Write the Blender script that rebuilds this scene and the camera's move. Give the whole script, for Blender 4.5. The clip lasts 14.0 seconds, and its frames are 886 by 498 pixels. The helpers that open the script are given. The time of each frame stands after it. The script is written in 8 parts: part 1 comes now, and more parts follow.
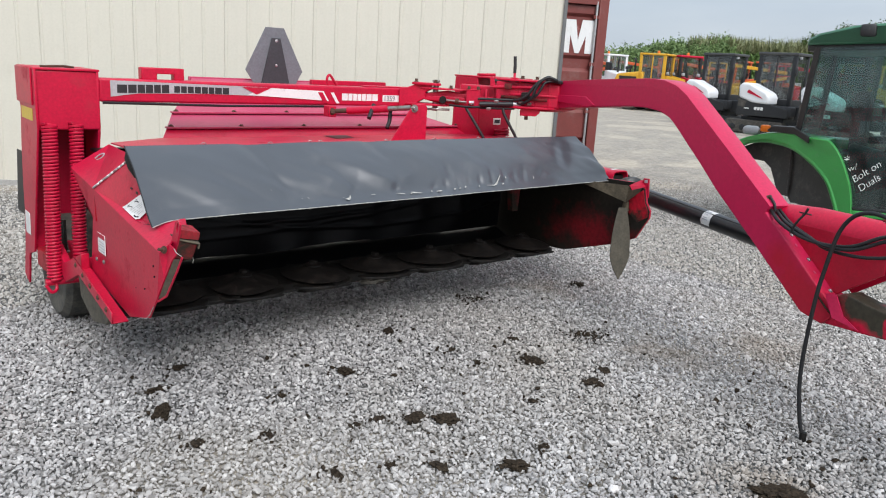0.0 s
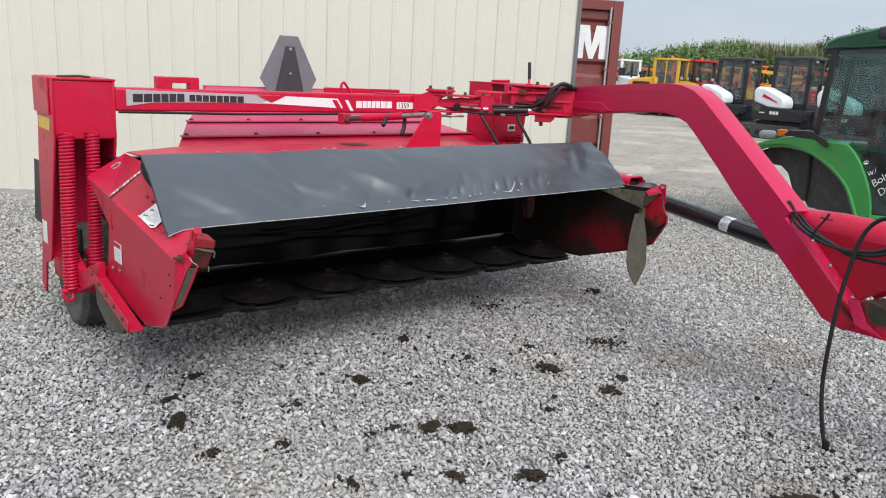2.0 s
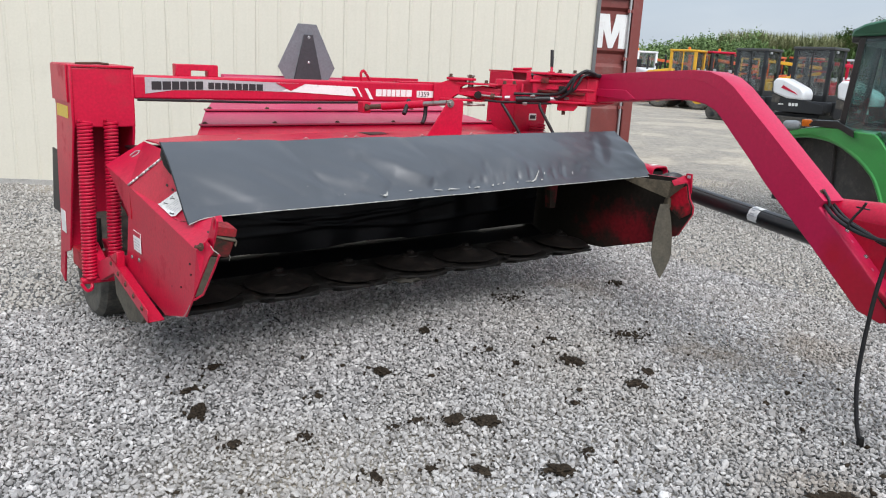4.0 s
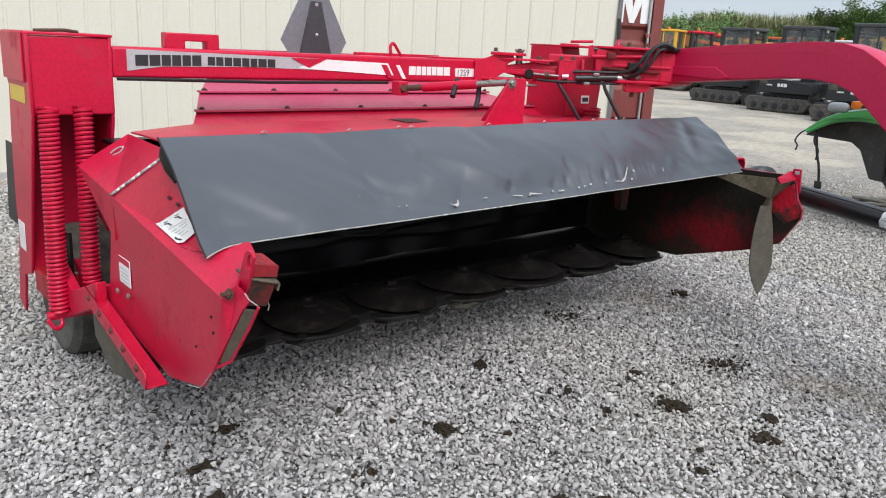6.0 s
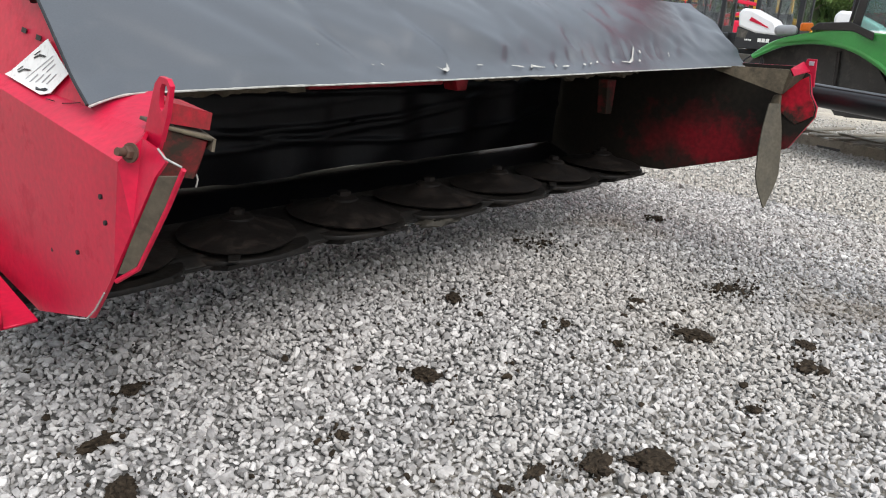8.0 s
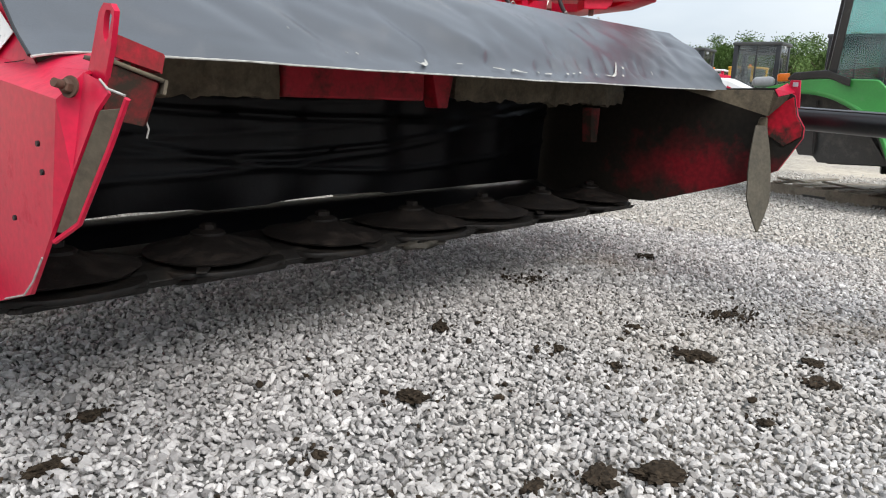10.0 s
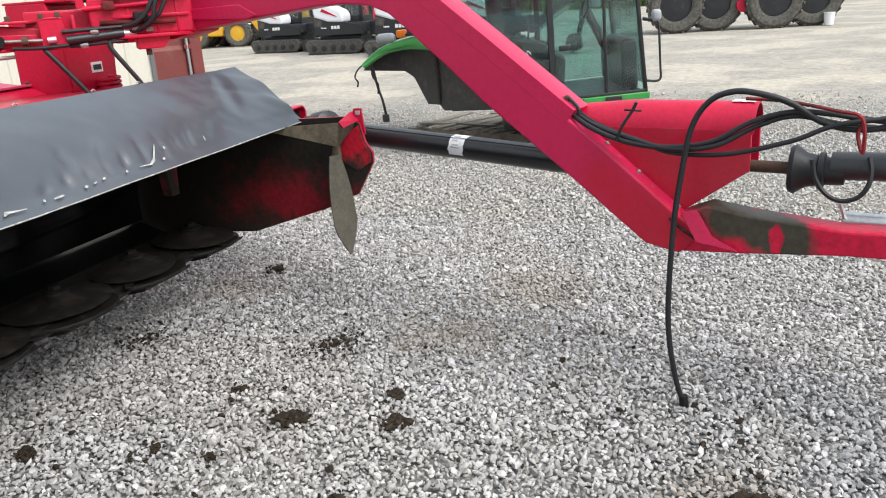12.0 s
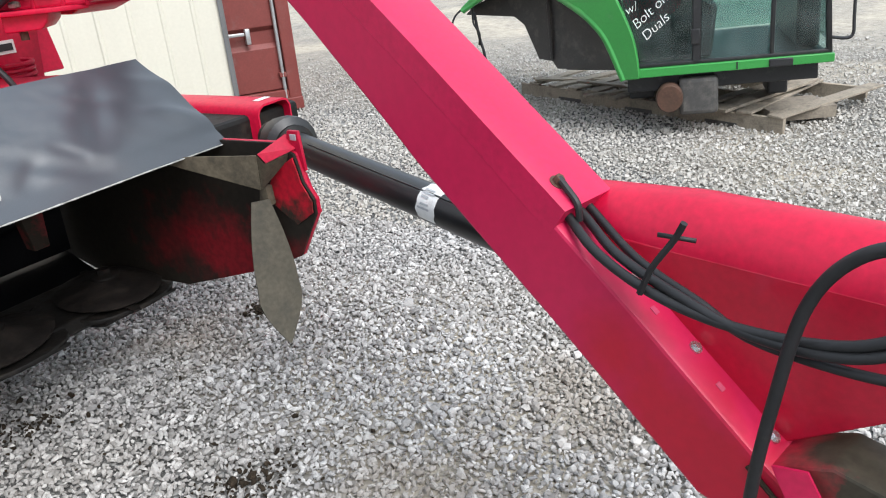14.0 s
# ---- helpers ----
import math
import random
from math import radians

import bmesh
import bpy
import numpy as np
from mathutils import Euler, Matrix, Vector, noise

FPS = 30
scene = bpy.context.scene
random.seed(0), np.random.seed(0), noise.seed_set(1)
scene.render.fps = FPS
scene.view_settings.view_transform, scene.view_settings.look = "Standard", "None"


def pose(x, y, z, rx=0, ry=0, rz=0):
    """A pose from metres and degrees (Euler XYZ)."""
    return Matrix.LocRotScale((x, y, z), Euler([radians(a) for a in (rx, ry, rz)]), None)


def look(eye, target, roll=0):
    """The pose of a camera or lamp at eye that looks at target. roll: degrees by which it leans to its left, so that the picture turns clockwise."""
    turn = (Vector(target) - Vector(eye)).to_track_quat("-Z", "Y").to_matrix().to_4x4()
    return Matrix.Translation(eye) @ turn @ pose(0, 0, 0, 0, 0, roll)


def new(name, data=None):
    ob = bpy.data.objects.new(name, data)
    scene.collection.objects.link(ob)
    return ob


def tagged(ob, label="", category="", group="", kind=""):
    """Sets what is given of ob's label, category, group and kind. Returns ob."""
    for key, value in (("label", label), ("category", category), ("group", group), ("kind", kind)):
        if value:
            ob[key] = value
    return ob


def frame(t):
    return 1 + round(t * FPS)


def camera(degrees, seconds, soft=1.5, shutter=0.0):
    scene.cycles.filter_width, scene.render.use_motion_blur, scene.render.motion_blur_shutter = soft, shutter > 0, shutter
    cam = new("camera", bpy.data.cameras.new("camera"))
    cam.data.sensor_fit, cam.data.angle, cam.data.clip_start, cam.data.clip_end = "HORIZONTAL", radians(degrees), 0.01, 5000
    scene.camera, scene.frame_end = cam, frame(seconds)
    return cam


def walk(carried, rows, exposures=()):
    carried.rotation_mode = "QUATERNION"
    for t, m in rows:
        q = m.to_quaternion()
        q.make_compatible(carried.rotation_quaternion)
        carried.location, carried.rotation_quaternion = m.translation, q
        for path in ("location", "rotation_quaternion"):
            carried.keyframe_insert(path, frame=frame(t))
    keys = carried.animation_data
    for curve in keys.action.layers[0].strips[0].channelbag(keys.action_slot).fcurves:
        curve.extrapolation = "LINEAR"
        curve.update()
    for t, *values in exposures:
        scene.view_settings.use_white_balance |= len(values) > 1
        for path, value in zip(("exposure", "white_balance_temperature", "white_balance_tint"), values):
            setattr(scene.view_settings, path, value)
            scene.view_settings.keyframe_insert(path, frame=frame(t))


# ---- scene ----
cam = camera(60.8, 14.0, 1.1)
PATH = [
    (0, (-1.057, -3.1, 1.627), (0.2, -1.618, 1.153), 3.5),
    (0.5, (-1.047, -3.099, 1.625), (0.205, -1.613, 1.152), 3.2),
    (1, (-1.049, -3.094, 1.625), (0.198, -1.603, 1.156), 3.2),
    (1.5, (-1.052, -3.088, 1.627), (0.188, -1.589, 1.161), 3.1),
    (2, (-1.05, -3.076, 1.625), (0.181, -1.568, 1.166), 3.0),
    (2.5, (-1.052, -3.064, 1.621), (0.171, -1.548, 1.169), 2.8),
    (4.8, (-1.044, -2.822, 1.576), (0.154, -1.302, 1.07), 3.2),
    (5, (-1.056, -2.664, 1.571), (0.151, -1.154, 1.059), 3.3),
    (5.5, (-0.971, -2.349, 1.531), (0.261, -0.862, 1.012), 3.1),
    (6, (-0.846, -2.005, 1.517), (0.416, -0.543, 0.996), 3.0),
    (6.5, (-0.836, -1.676, 1.468), (0.522, -0.316, 0.916), 3.0),
    (7, (-0.791, -1.496, 1.395), (0.654, -0.257, 0.78), 2.4),
    (7.5, (-0.686, -1.461, 1.283), (0.751, -0.258, 0.584), 1.6),
    (8, (-0.581, -1.373, 1.107), (0.845, -0.107, 0.503), 3.7),
    (8.2, (-0.557, -1.342, 1.019), (0.87, -0.041, 0.498), 4.3),
    (10.3, (-0.507, -1.347, 0.879), (0.987, -0.078, 0.481), 2.1),
    (10.5, (-0.505, -1.36, 0.881), (1.006, -0.11, 0.486), 2.0),
    (11, (-0.494, -1.385, 0.894), (1.102, -0.263, 0.456), 1.4),
    (11.5, (-0.392, -1.56, 1.194), (1.319, -0.748, 0.551), -2.1),
    (12, (-0.132, -1.752, 1.438), (1.658, -1.115, 0.815), -3.6),
    (12.5, (0.253, -1.851, 1.508), (2.036, -1.2, 0.877), -4.4),
    (13, (0.696, -1.936, 1.523), (2.398, -1.145, 0.831), -4.6),
    (13.5, (1.101, -1.828, 1.499), (2.715, -0.911, 0.756), -5.0),
    (14, (1.423, -1.81, 1.507), (2.955, -0.789, 0.726), -5.1),
]
EXPOSURES = [(0.0, 0.08, 6500, 10), (5.5, 0.12, 6500, 10), (8.0, 0.37, 6780, 10), (11.0, 0.42, 6780, 10), (14.0, 0.50, 6500, 9)]
walk(cam, [(t, look(eye, target, roll)) for t, eye, target, roll in PATH], EXPOSURES)

# ---- overcast daylight ----
SUN_EL, SUN_ROT = radians(47), radians(200)
world = bpy.data.worlds.new("overcast_sky")
scene.world = world
world.use_nodes = True
wn, wl = world.node_tree.nodes, world.node_tree.links
wn.clear()
w_out = wn.new("ShaderNodeOutputWorld")
w_bg = wn.new("ShaderNodeBackground")
w_sky = wn.new("ShaderNodeTexSky")
w_sky.sky_type, w_sky.sun_disc = "NISHITA", False
w_sky.sun_elevation, w_sky.sun_rotation = SUN_EL, SUN_ROT
w_sky.dust_density, w_sky.air_density = 3.0, 1.2
w_co = wn.new("ShaderNodeTexCoord")
w_map = wn.new("ShaderNodeMapping")
w_map.inputs["Scale"].default_value = (1.0, 1.0, 3.5)
w_no = wn.new("ShaderNodeTexNoise")
w_no.inputs["Scale"].default_value, w_no.inputs["Detail"].default_value = 2.2, 6.0
w_ramp = wn.new("ShaderNodeValToRGB")
w_ramp.color_ramp.elements[0].position, w_ramp.color_ramp.elements[1].position = 0.3, 0.75
w_ramp.color_ramp.elements[0].color, w_ramp.color_ramp.elements[1].color = (5.2, 6.2, 7.5, 1), (7.9, 8.65, 9.5, 1)
w_mix = wn.new("ShaderNodeMix")
w_mix.data_type = "RGBA"
w_mix.inputs["Factor"].default_value = 0.82
w_bg.inputs["Strength"].default_value = 0.1
# an overcast sky is brighter overhead than at the horizon
w_sep = wn.new("ShaderNodeSeparateXYZ")
w_up = wn.new("ShaderNodeMapRange")
w_up.inputs["From Min"].default_value, w_up.inputs["From Max"].default_value = 0.0, 0.8
w_up.inputs["To Min"].default_value, w_up.inputs["To Max"].default_value = 0.9, 1.48
w_mul = wn.new("ShaderNodeVectorMath")
w_mul.operation = "SCALE"
wl.new(w_co.outputs["Generated"], w_sep.inputs["Vector"])
wl.new(w_sep.outputs["Z"], w_up.inputs["Value"])
wl.new(w_up.outputs["Result"], w_mul.inputs["Scale"])
wl.new(w_co.outputs["Generated"], w_map.inputs["Vector"])
wl.new(w_map.outputs["Vector"], w_no.inputs["Vector"])
wl.new(w_no.outputs["Fac"], w_ramp.inputs["Fac"])
wl.new(w_sky.outputs["Color"], w_mix.inputs["A"])
wl.new(w_ramp.outputs["Color"], w_mix.inputs["B"])
wl.new(w_mix.outputs["Result"], w_mul.inputs[0])
wl.new(w_mul.outputs["Vector"], w_bg.inputs["Color"])
wl.new(w_bg.outputs["Background"], w_out.inputs["Surface"])

sun_data = bpy.data.lights.new("sun", "SUN")
sun_data.energy, sun_data.angle, sun_data.color = 3.1, radians(42), (0.985, 0.985, 1.0)
sun = new("sun", sun_data)
sun.matrix_world = pose(-6, -8, 30, 90 - math.degrees(SUN_EL), 0, -math.degrees(SUN_ROT) + 180)

# ---- materials ----
def mat(name, base, rough=0.5, metal=0.0, dirt=None, dirt_amount=0.0, var=0.15, scale=4.0, fine=70.0, bump=0.1, fine_bump=0.0, coat=0.0, per_object=0.0, dist=0.004, spec=0.5):
    """A worn surface: base colour with drift at two scales, dirt in patches, uneven gloss and relief."""
    m = bpy.data.materials.new(name)
    m.use_nodes = True
    nodes, links = m.node_tree.nodes, m.node_tree.links
    bs = nodes["Principled BSDF"]
    co = nodes.new("ShaderNodeTexCoord")
    big = nodes.new("ShaderNodeTexNoise")
    big.inputs["Scale"].default_value, big.inputs["Detail"].default_value, big.inputs["Roughness"].default_value = scale, 6.0, 0.65
    small = nodes.new("ShaderNodeTexNoise")
    small.inputs["Scale"].default_value, small.inputs["Detail"].default_value = fine, 3.0
    links.new(co.outputs["Object"], big.inputs["Vector"])
    links.new(co.outputs["Object"], small.inputs["Vector"])
    add = nodes.new("ShaderNodeMath")
    add.operation = "ADD"
    links.new(big.outputs["Fac"], add.inputs[0])
    links.new(small.outputs["Fac"], add.inputs[1])
    rng = nodes.new("ShaderNodeMapRange")
    rng.inputs["From Min"].default_value, rng.inputs["From Max"].default_value = 0.7, 1.3
    rng.inputs["To Min"].default_value, rng.inputs["To Max"].default_value = 1.0 - var, 1.0 + var
    links.new(add.outputs[0], rng.inputs["Value"])
    last = rng.outputs["Result"]
    if per_object:
        oi = nodes.new("ShaderNodeObjectInfo")
        r2 = nodes.new("ShaderNodeMapRange")
        r2.inputs["To Min"].default_value, r2.inputs["To Max"].default_value = 1 - per_object, 1 + per_object
        links.new(oi.outputs["Random"], r2.inputs["Value"])
        mul = nodes.new("ShaderNodeMath")
        mul.operation = "MULTIPLY"
        links.new(last, mul.inputs[0])
        links.new(r2.outputs["Result"], mul.inputs[1])
        last = mul.outputs[0]
    sc = nodes.new("ShaderNodeVectorMath")
    sc.operation = "SCALE"
    sc.inputs[0].default_value = base
    links.new(last, sc.inputs["Scale"])
    colour = sc.outputs["Vector"]
    if dirt:
        spot = nodes.new("ShaderNodeTexNoise")
        spot.inputs["Scale"].default_value, spot.inputs["Detail"].default_value, spot.inputs["Roughness"].default_value = scale * 1.7, 9.0, 0.72
        links.new(co.outputs["Object"], spot.inputs["Vector"])
        r3 = nodes.new("ShaderNodeMapRange")
        r3.inputs["From Min"].default_value, r3.inputs["From Max"].default_value = 0.64 - 0.3 * dirt_amount, 0.74 - 0.14 * dirt_amount
        r3.inputs["To Max"].default_value = min(1.0, 0.55 + 0.45 * dirt_amount)
        links.new(spot.outputs["Fac"], r3.inputs["Value"])
        mx = nodes.new("ShaderNodeMix")
        mx.data_type = "RGBA"
        links.new(r3.outputs["Result"], mx.inputs["Factor"])
        links.new(colour, mx.inputs["A"])
        mx.inputs["B"].default_value = (*dirt, 1)
        colour = mx.outputs["Result"]
        r4 = nodes.new("ShaderNodeMapRange")
        r4.inputs["To Min"].default_value, r4.inputs["To Max"].default_value = rough, min(1.0, rough + 0.4)
        links.new(r3.outputs["Result"], r4.inputs["Value"])
        links.new(r4.outputs["Result"], bs.inputs["Roughness"])
    else:
        r4 = nodes.new("ShaderNodeMapRange")
        r4.inputs["To Min"].default_value, r4.inputs["To Max"].default_value = max(0.02, rough - 0.1), min(1.0, rough + 0.1)
        links.new(big.outputs["Fac"], r4.inputs["Value"])
        links.new(r4.outputs["Result"], bs.inputs["Roughness"])
    links.new(colour, bs.inputs["Base Color"])
    bs.inputs["Metallic"].default_value = metal
    bs.inputs["Specular IOR Level"].default_value = spec
    bs.inputs["Coat Weight"].default_value = coat
    bs.inputs["Coat Roughness"].default_value = 0.25
    if bump:
        bp = nodes.new("ShaderNodeBump")
        bp.inputs["Strength"].default_value, bp.inputs["Distance"].default_value = bump, dist
        links.new(add.outputs[0], bp.inputs["Height"])
        links.new(bp.outputs["Normal"], bs.inputs["Normal"])
    return m


def glass_mat(name, tint, rough=0.02, grime=0.06):
    """Tinted sheet glass: see-through, with a gloss that grows towards grazing and a film of grime."""
    m = bpy.data.materials.new(name)
    m.use_nodes = True
    nodes, links = m.node_tree.nodes, m.node_tree.links
    out = nodes["Material Output"]
    nodes.remove(nodes["Principled BSDF"])
    tr = nodes.new("ShaderNodeBsdfTransparent")
    tr.inputs["Color"].default_value = (*tint, 1)
    film = nodes.new("ShaderNodeBsdfDiffuse")
    film.inputs["Color"].default_value = (0.42, 0.43, 0.42, 1)
    no = nodes.new("ShaderNodeTexNoise")
    no.inputs["Scale"].default_value, no.inputs["Detail"].default_value = 5.0, 8.0
    co = nodes.new("ShaderNodeTexCoord")
    links.new(co.outputs["Object"], no.inputs["Vector"])
    amount = nodes.new("ShaderNodeMapRange")
    amount.inputs["From Min"].default_value, amount.inputs["From Max"].default_value, amount.inputs["To Max"].default_value = 0.35, 0.75, 2.0 * grime
    links.new(no.outputs["Fac"], amount.inputs["Value"])
    dusty = nodes.new("ShaderNodeMixShader")
    links.new(amount.outputs["Result"], dusty.inputs["Fac"])
    links.new(tr.outputs["BSDF"], dusty.inputs[1])
    links.new(film.outputs["BSDF"], dusty.inputs[2])
    gl = nodes.new("ShaderNodeBsdfGlossy")
    gl.inputs["Roughness"].default_value = rough
    fr = nodes.new("ShaderNodeLayerWeight")
    fr.inputs["Blend"].default_value = 0.5
    steep = nodes.new("ShaderNodeMath")
    steep.operation = "POWER"
    steep.inputs[1].default_value = 4.0
    links.new(fr.outputs["Facing"], steep.inputs[0])
    sheen = nodes.new("ShaderNodeMath")
    sheen.operation = "MULTIPLY_ADD"
    sheen.inputs[1].default_value, sheen.inputs[2].default_value = 0.85, 0.045
    links.new(steep.outputs[0], sheen.inputs[0])
    mix = nodes.new("ShaderNodeMixShader")
    links.new(sheen.outputs[0], mix.inputs["Fac"])
    links.new(dusty.outputs["Shader"], mix.inputs[1])
    links.new(gl.outputs["BSDF"], mix.inputs[2])
    links.new(mix.outputs["Shader"], out.inputs["Surface"])
    return m


red = mat("red_machine_paint", (0.46, 0.004, 0.034), 0.42, dirt=(0.34, 0.022, 0.038), dirt_amount=0.25, var=0.18, scale=3.0, bump=0.05, coat=0.06, spec=0.32)
red_faded = mat("sun_faded_red_paint", (0.46, 0.009, 0.060), 0.40, dirt=(0.43, 0.03, 0.09), dirt_amount=0.2, var=0.14, scale=3.0, bump=0.04, coat=0.08, spec=0.4)
red_hood = mat("chalky_faded_red_hood_paint", (0.43, 0.045, 0.105), 0.45, dirt=(0.40, 0.10, 0.12), dirt_amount=0.3, var=0.15, scale=2.5, bump=0.03)
red_worn = mat("worn_muddy_red_paint", (0.26, 0.005, 0.014), 0.55, spec=0.3, dirt=(0.030, 0.023, 0.016), dirt_amount=1.1, var=0.25, scale=5.0, bump=0.2)
vinyl = mat("black_vinyl_curtain", (0.036, 0.041, 0.049), 0.40, spec=0.85, coat=0.4, dirt=(0.075, 0.078, 0.084), dirt_amount=0.3, var=0.15, scale=2.2, fine=300, bump=0.05)
vinyl_edge = mat("pale_cut_edge_of_vinyl", (0.34, 0.335, 0.31), 0.8, var=0.4, scale=30)
rubber = mat("black_rubber", (0.014, 0.014, 0.015), 0.5, spec=0.35, dirt=(0.07, 0.065, 0.055), dirt_amount=0.12, var=0.2, scale=9, bump=0.1)
dirty_rubber = mat("dusty_tan_rubber", (0.088, 0.077, 0.056), 0.85, dirt=(0.06, 0.055, 0.045), dirt_amount=0.5, var=0.25, scale=7, bump=0.15)
steel = mat("worn_grey_steel", (0.30, 0.29, 0.27), 0.4, 0.8, dirt=(0.13, 0.07, 0.04), dirt_amount=0.4, scale=14)
bright_steel = mat("bright_bare_steel", (0.62, 0.62, 0.62), 0.28, 0.95, var=0.1, scale=20)
rust = mat("rusty_steel", (0.085, 0.042, 0.027), 0.75, 0.2, dirt=(0.08, 0.05, 0.035), dirt_amount=0.6, var=0.3, scale=16, bump=0.2)
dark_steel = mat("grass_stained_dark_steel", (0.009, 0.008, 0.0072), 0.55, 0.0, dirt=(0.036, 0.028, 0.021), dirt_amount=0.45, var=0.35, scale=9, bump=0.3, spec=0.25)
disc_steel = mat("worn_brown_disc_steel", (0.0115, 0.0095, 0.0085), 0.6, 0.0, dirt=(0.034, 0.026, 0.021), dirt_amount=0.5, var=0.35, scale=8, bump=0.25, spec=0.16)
# curtain cloth; the same black stands for shade in holes and the header
black_cloth_and_shade = mat("black_inner_curtain_and_shade", (0.005, 0.005, 0.006), 0.4, var=0.3, scale=5, bump=0.08, spec=0.2)
red_side = mat("glossier_red_cover_side", (0.41, 0.005, 0.026), 0.34, dirt=(0.40, 0.016, 0.045), dirt_amount=0.25, var=0.14, scale=4.0, bump=0.03, spec=0.45, coat=0.1)
red_scuffed = mat("scuffed_red_paint", (0.34, 0.006, 0.018), 0.5, spec=0.3, dirt=(0.05, 0.022, 0.016), dirt_amount=0.6, var=0.2, scale=6, bump=0.1)
olive_mud = mat("dark_olive_grease_and_mud", (0.030, 0.026, 0.019), 0.75, dirt=(0.055, 0.047, 0.034), dirt_amount=0.4, var=0.3, scale=14, bump=0.2)
tan_mud = mat("dried_tan_mud_on_steel", (0.115, 0.092, 0.060), 0.9, dirt=(0.05, 0.040, 0.028), dirt_amount=0.6, var=0.25, scale=9, bump=0.3)
edge_mud = mat("dried_olive_mud_on_red", (0.085, 0.070, 0.048), 0.9, dirt=(0.05, 0.04, 0.028), dirt_amount=0.6, var=0.25, scale=12, bump=0.3)
black_paint = mat("black_gloss_paint", (0.013, 0.013, 0.014), 0.32, dirt=(0.07, 0.065, 0.055), dirt_amount=0.2, scale=6, bump=0.03)
black_plastic = mat("black_plastic", (0.02, 0.02, 0.021), 0.42, dirt=(0.09, 0.085, 0.075), dirt_amount=0.25, scale=8)
sign_grey = mat("bare_grey_sign_back", (0.19, 0.20, 0.215), 0.45, 0.35, dirt=(0.11, 0.11, 0.115), dirt_amount=0.2, scale=6)
sign_dark = mat("dark_sign_bracket", (0.055, 0.055, 0.06), 0.5, 0.3, scale=10)
white_decal = mat("white_decal_film", (0.72, 0.72, 0.70), 0.45, dirt=(0.4, 0.36, 0.33), dirt_amount=0.25, var=0.06, scale=14)
grey_decal = mat("silver_grey_decal_film", (0.42, 0.43, 0.44), 0.4, 0.2, var=0.15, scale=9)
black_decal = mat("black_decal_ink", (0.02, 0.02, 0.022), 0.5, var=0.1, scale=12)
yellow_decal = mat("yellow_decal_film", (0.62, 0.42, 0.03), 0.45, var=0.1, scale=12)
cream_siding = mat("cream_painted_steel_siding", (0.58, 0.55, 0.465), 0.42, dirt=(0.52, 0.49, 0.41), dirt_amount=0.3, var=0.04, scale=1.2, fine=40, bump=0.03)
trim_grey = mat("grey_corner_trim", (0.12, 0.12, 0.12), 0.5, var=0.1, scale=8)
concrete = mat("grey_concrete", (0.34, 0.33, 0.31), 0.9, dirt=(0.2, 0.19, 0.17), dirt_amount=0.4, scale=5, bump=0.2)
container_red = mat("oxide_red_container_paint", (0.175, 0.036, 0.030), 0.5, dirt=(0.20, 0.10, 0.086), dirt_amount=0.35, var=0.15, scale=3.5, bump=0.06)
white_paint = mat("white_paint", (0.74, 0.74, 0.73), 0.45, dirt=(0.5, 0.47, 0.44), dirt_amount=0.2, var=0.05, scale=6)
galv = mat("galvanised_steel", (0.52, 0.52, 0.52), 0.4, 0.7, dirt=(0.30, 0.2, 0.15), dirt_amount=0.2, scale=12)
green = mat("bright_green_tractor_paint", (0.036, 0.265, 0.052), 0.3, dirt=(0.10, 0.24, 0.10), dirt_amount=0.15, var=0.08, scale=4, bump=0.02, coat=0.4)
dark_green = mat("dark_green_roof_paint", (0.045, 0.155, 0.090), 0.4, var=0.1, scale=4, bump=0.02, coat=0.2)
liner = mat("dusty_black_wheel_well_liner", (0.058, 0.055, 0.052), 0.7, dirt=(0.14, 0.13, 0.115), dirt_amount=0.45, scale=5, bump=0.1)
seat_black = mat("black_seat_cloth", (0.018, 0.018, 0.02), 0.8, scale=9)
cab_glass = glass_mat("green_tinted_cab_glass", (0.67, 0.82, 0.80), 0.02, 0.05)
far_glass = glass_mat("tinted_machine_glass", (0.84, 0.87, 0.86), 0.03, 0.06)
chalk = mat("white_window_paint_pen", (0.78, 0.78, 0.76), 0.8, var=0.1, scale=30)
orange = mat("orange_lens_plastic", (0.75, 0.17, 0.012), 0.3, var=0.08, scale=20)
grey_lens = mat("grey_lamp_plastic", (0.30, 0.31, 0.32), 0.35, var=0.12, scale=14)
wood = mat("weathered_pallet_wood", (0.26, 0.22, 0.17), 0.85, dirt=(0.12, 0.10, 0.08), dirt_amount=0.45, var=0.25, scale=6, bump=0.25, per_object=0.25)
mud = mat("damp_dark_soil_clod", (0.026, 0.0195, 0.0135), 0.92, spec=0.12, dirt=(0.064, 0.048, 0.033), dirt_amount=0.5, var=0.4, scale=34, bump=0.5, dist=0.01)
tyre = mat("dusty_tyre_rubber", (0.040, 0.039, 0.036), 0.8, dirt=(0.13, 0.12, 0.098), dirt_amount=0.85, var=0.2, scale=7, bump=0.15)
machine_white = mat("white_machine_paint", (0.70, 0.71, 0.72), 0.35, dirt=(0.45, 0.43, 0.4), dirt_amount=0.15, var=0.05, scale=3)
machine_dark = mat("charcoal_machine_paint", (0.020, 0.021, 0.023), 0.42, dirt=(0.07, 0.066, 0.06), dirt_amount=0.25, var=0.15, scale=4, spec=0.35)
cab_roof_grey = mat("dusty_dark_cab_roof", (0.045, 0.046, 0.046), 0.5, var=0.15, scale=3)
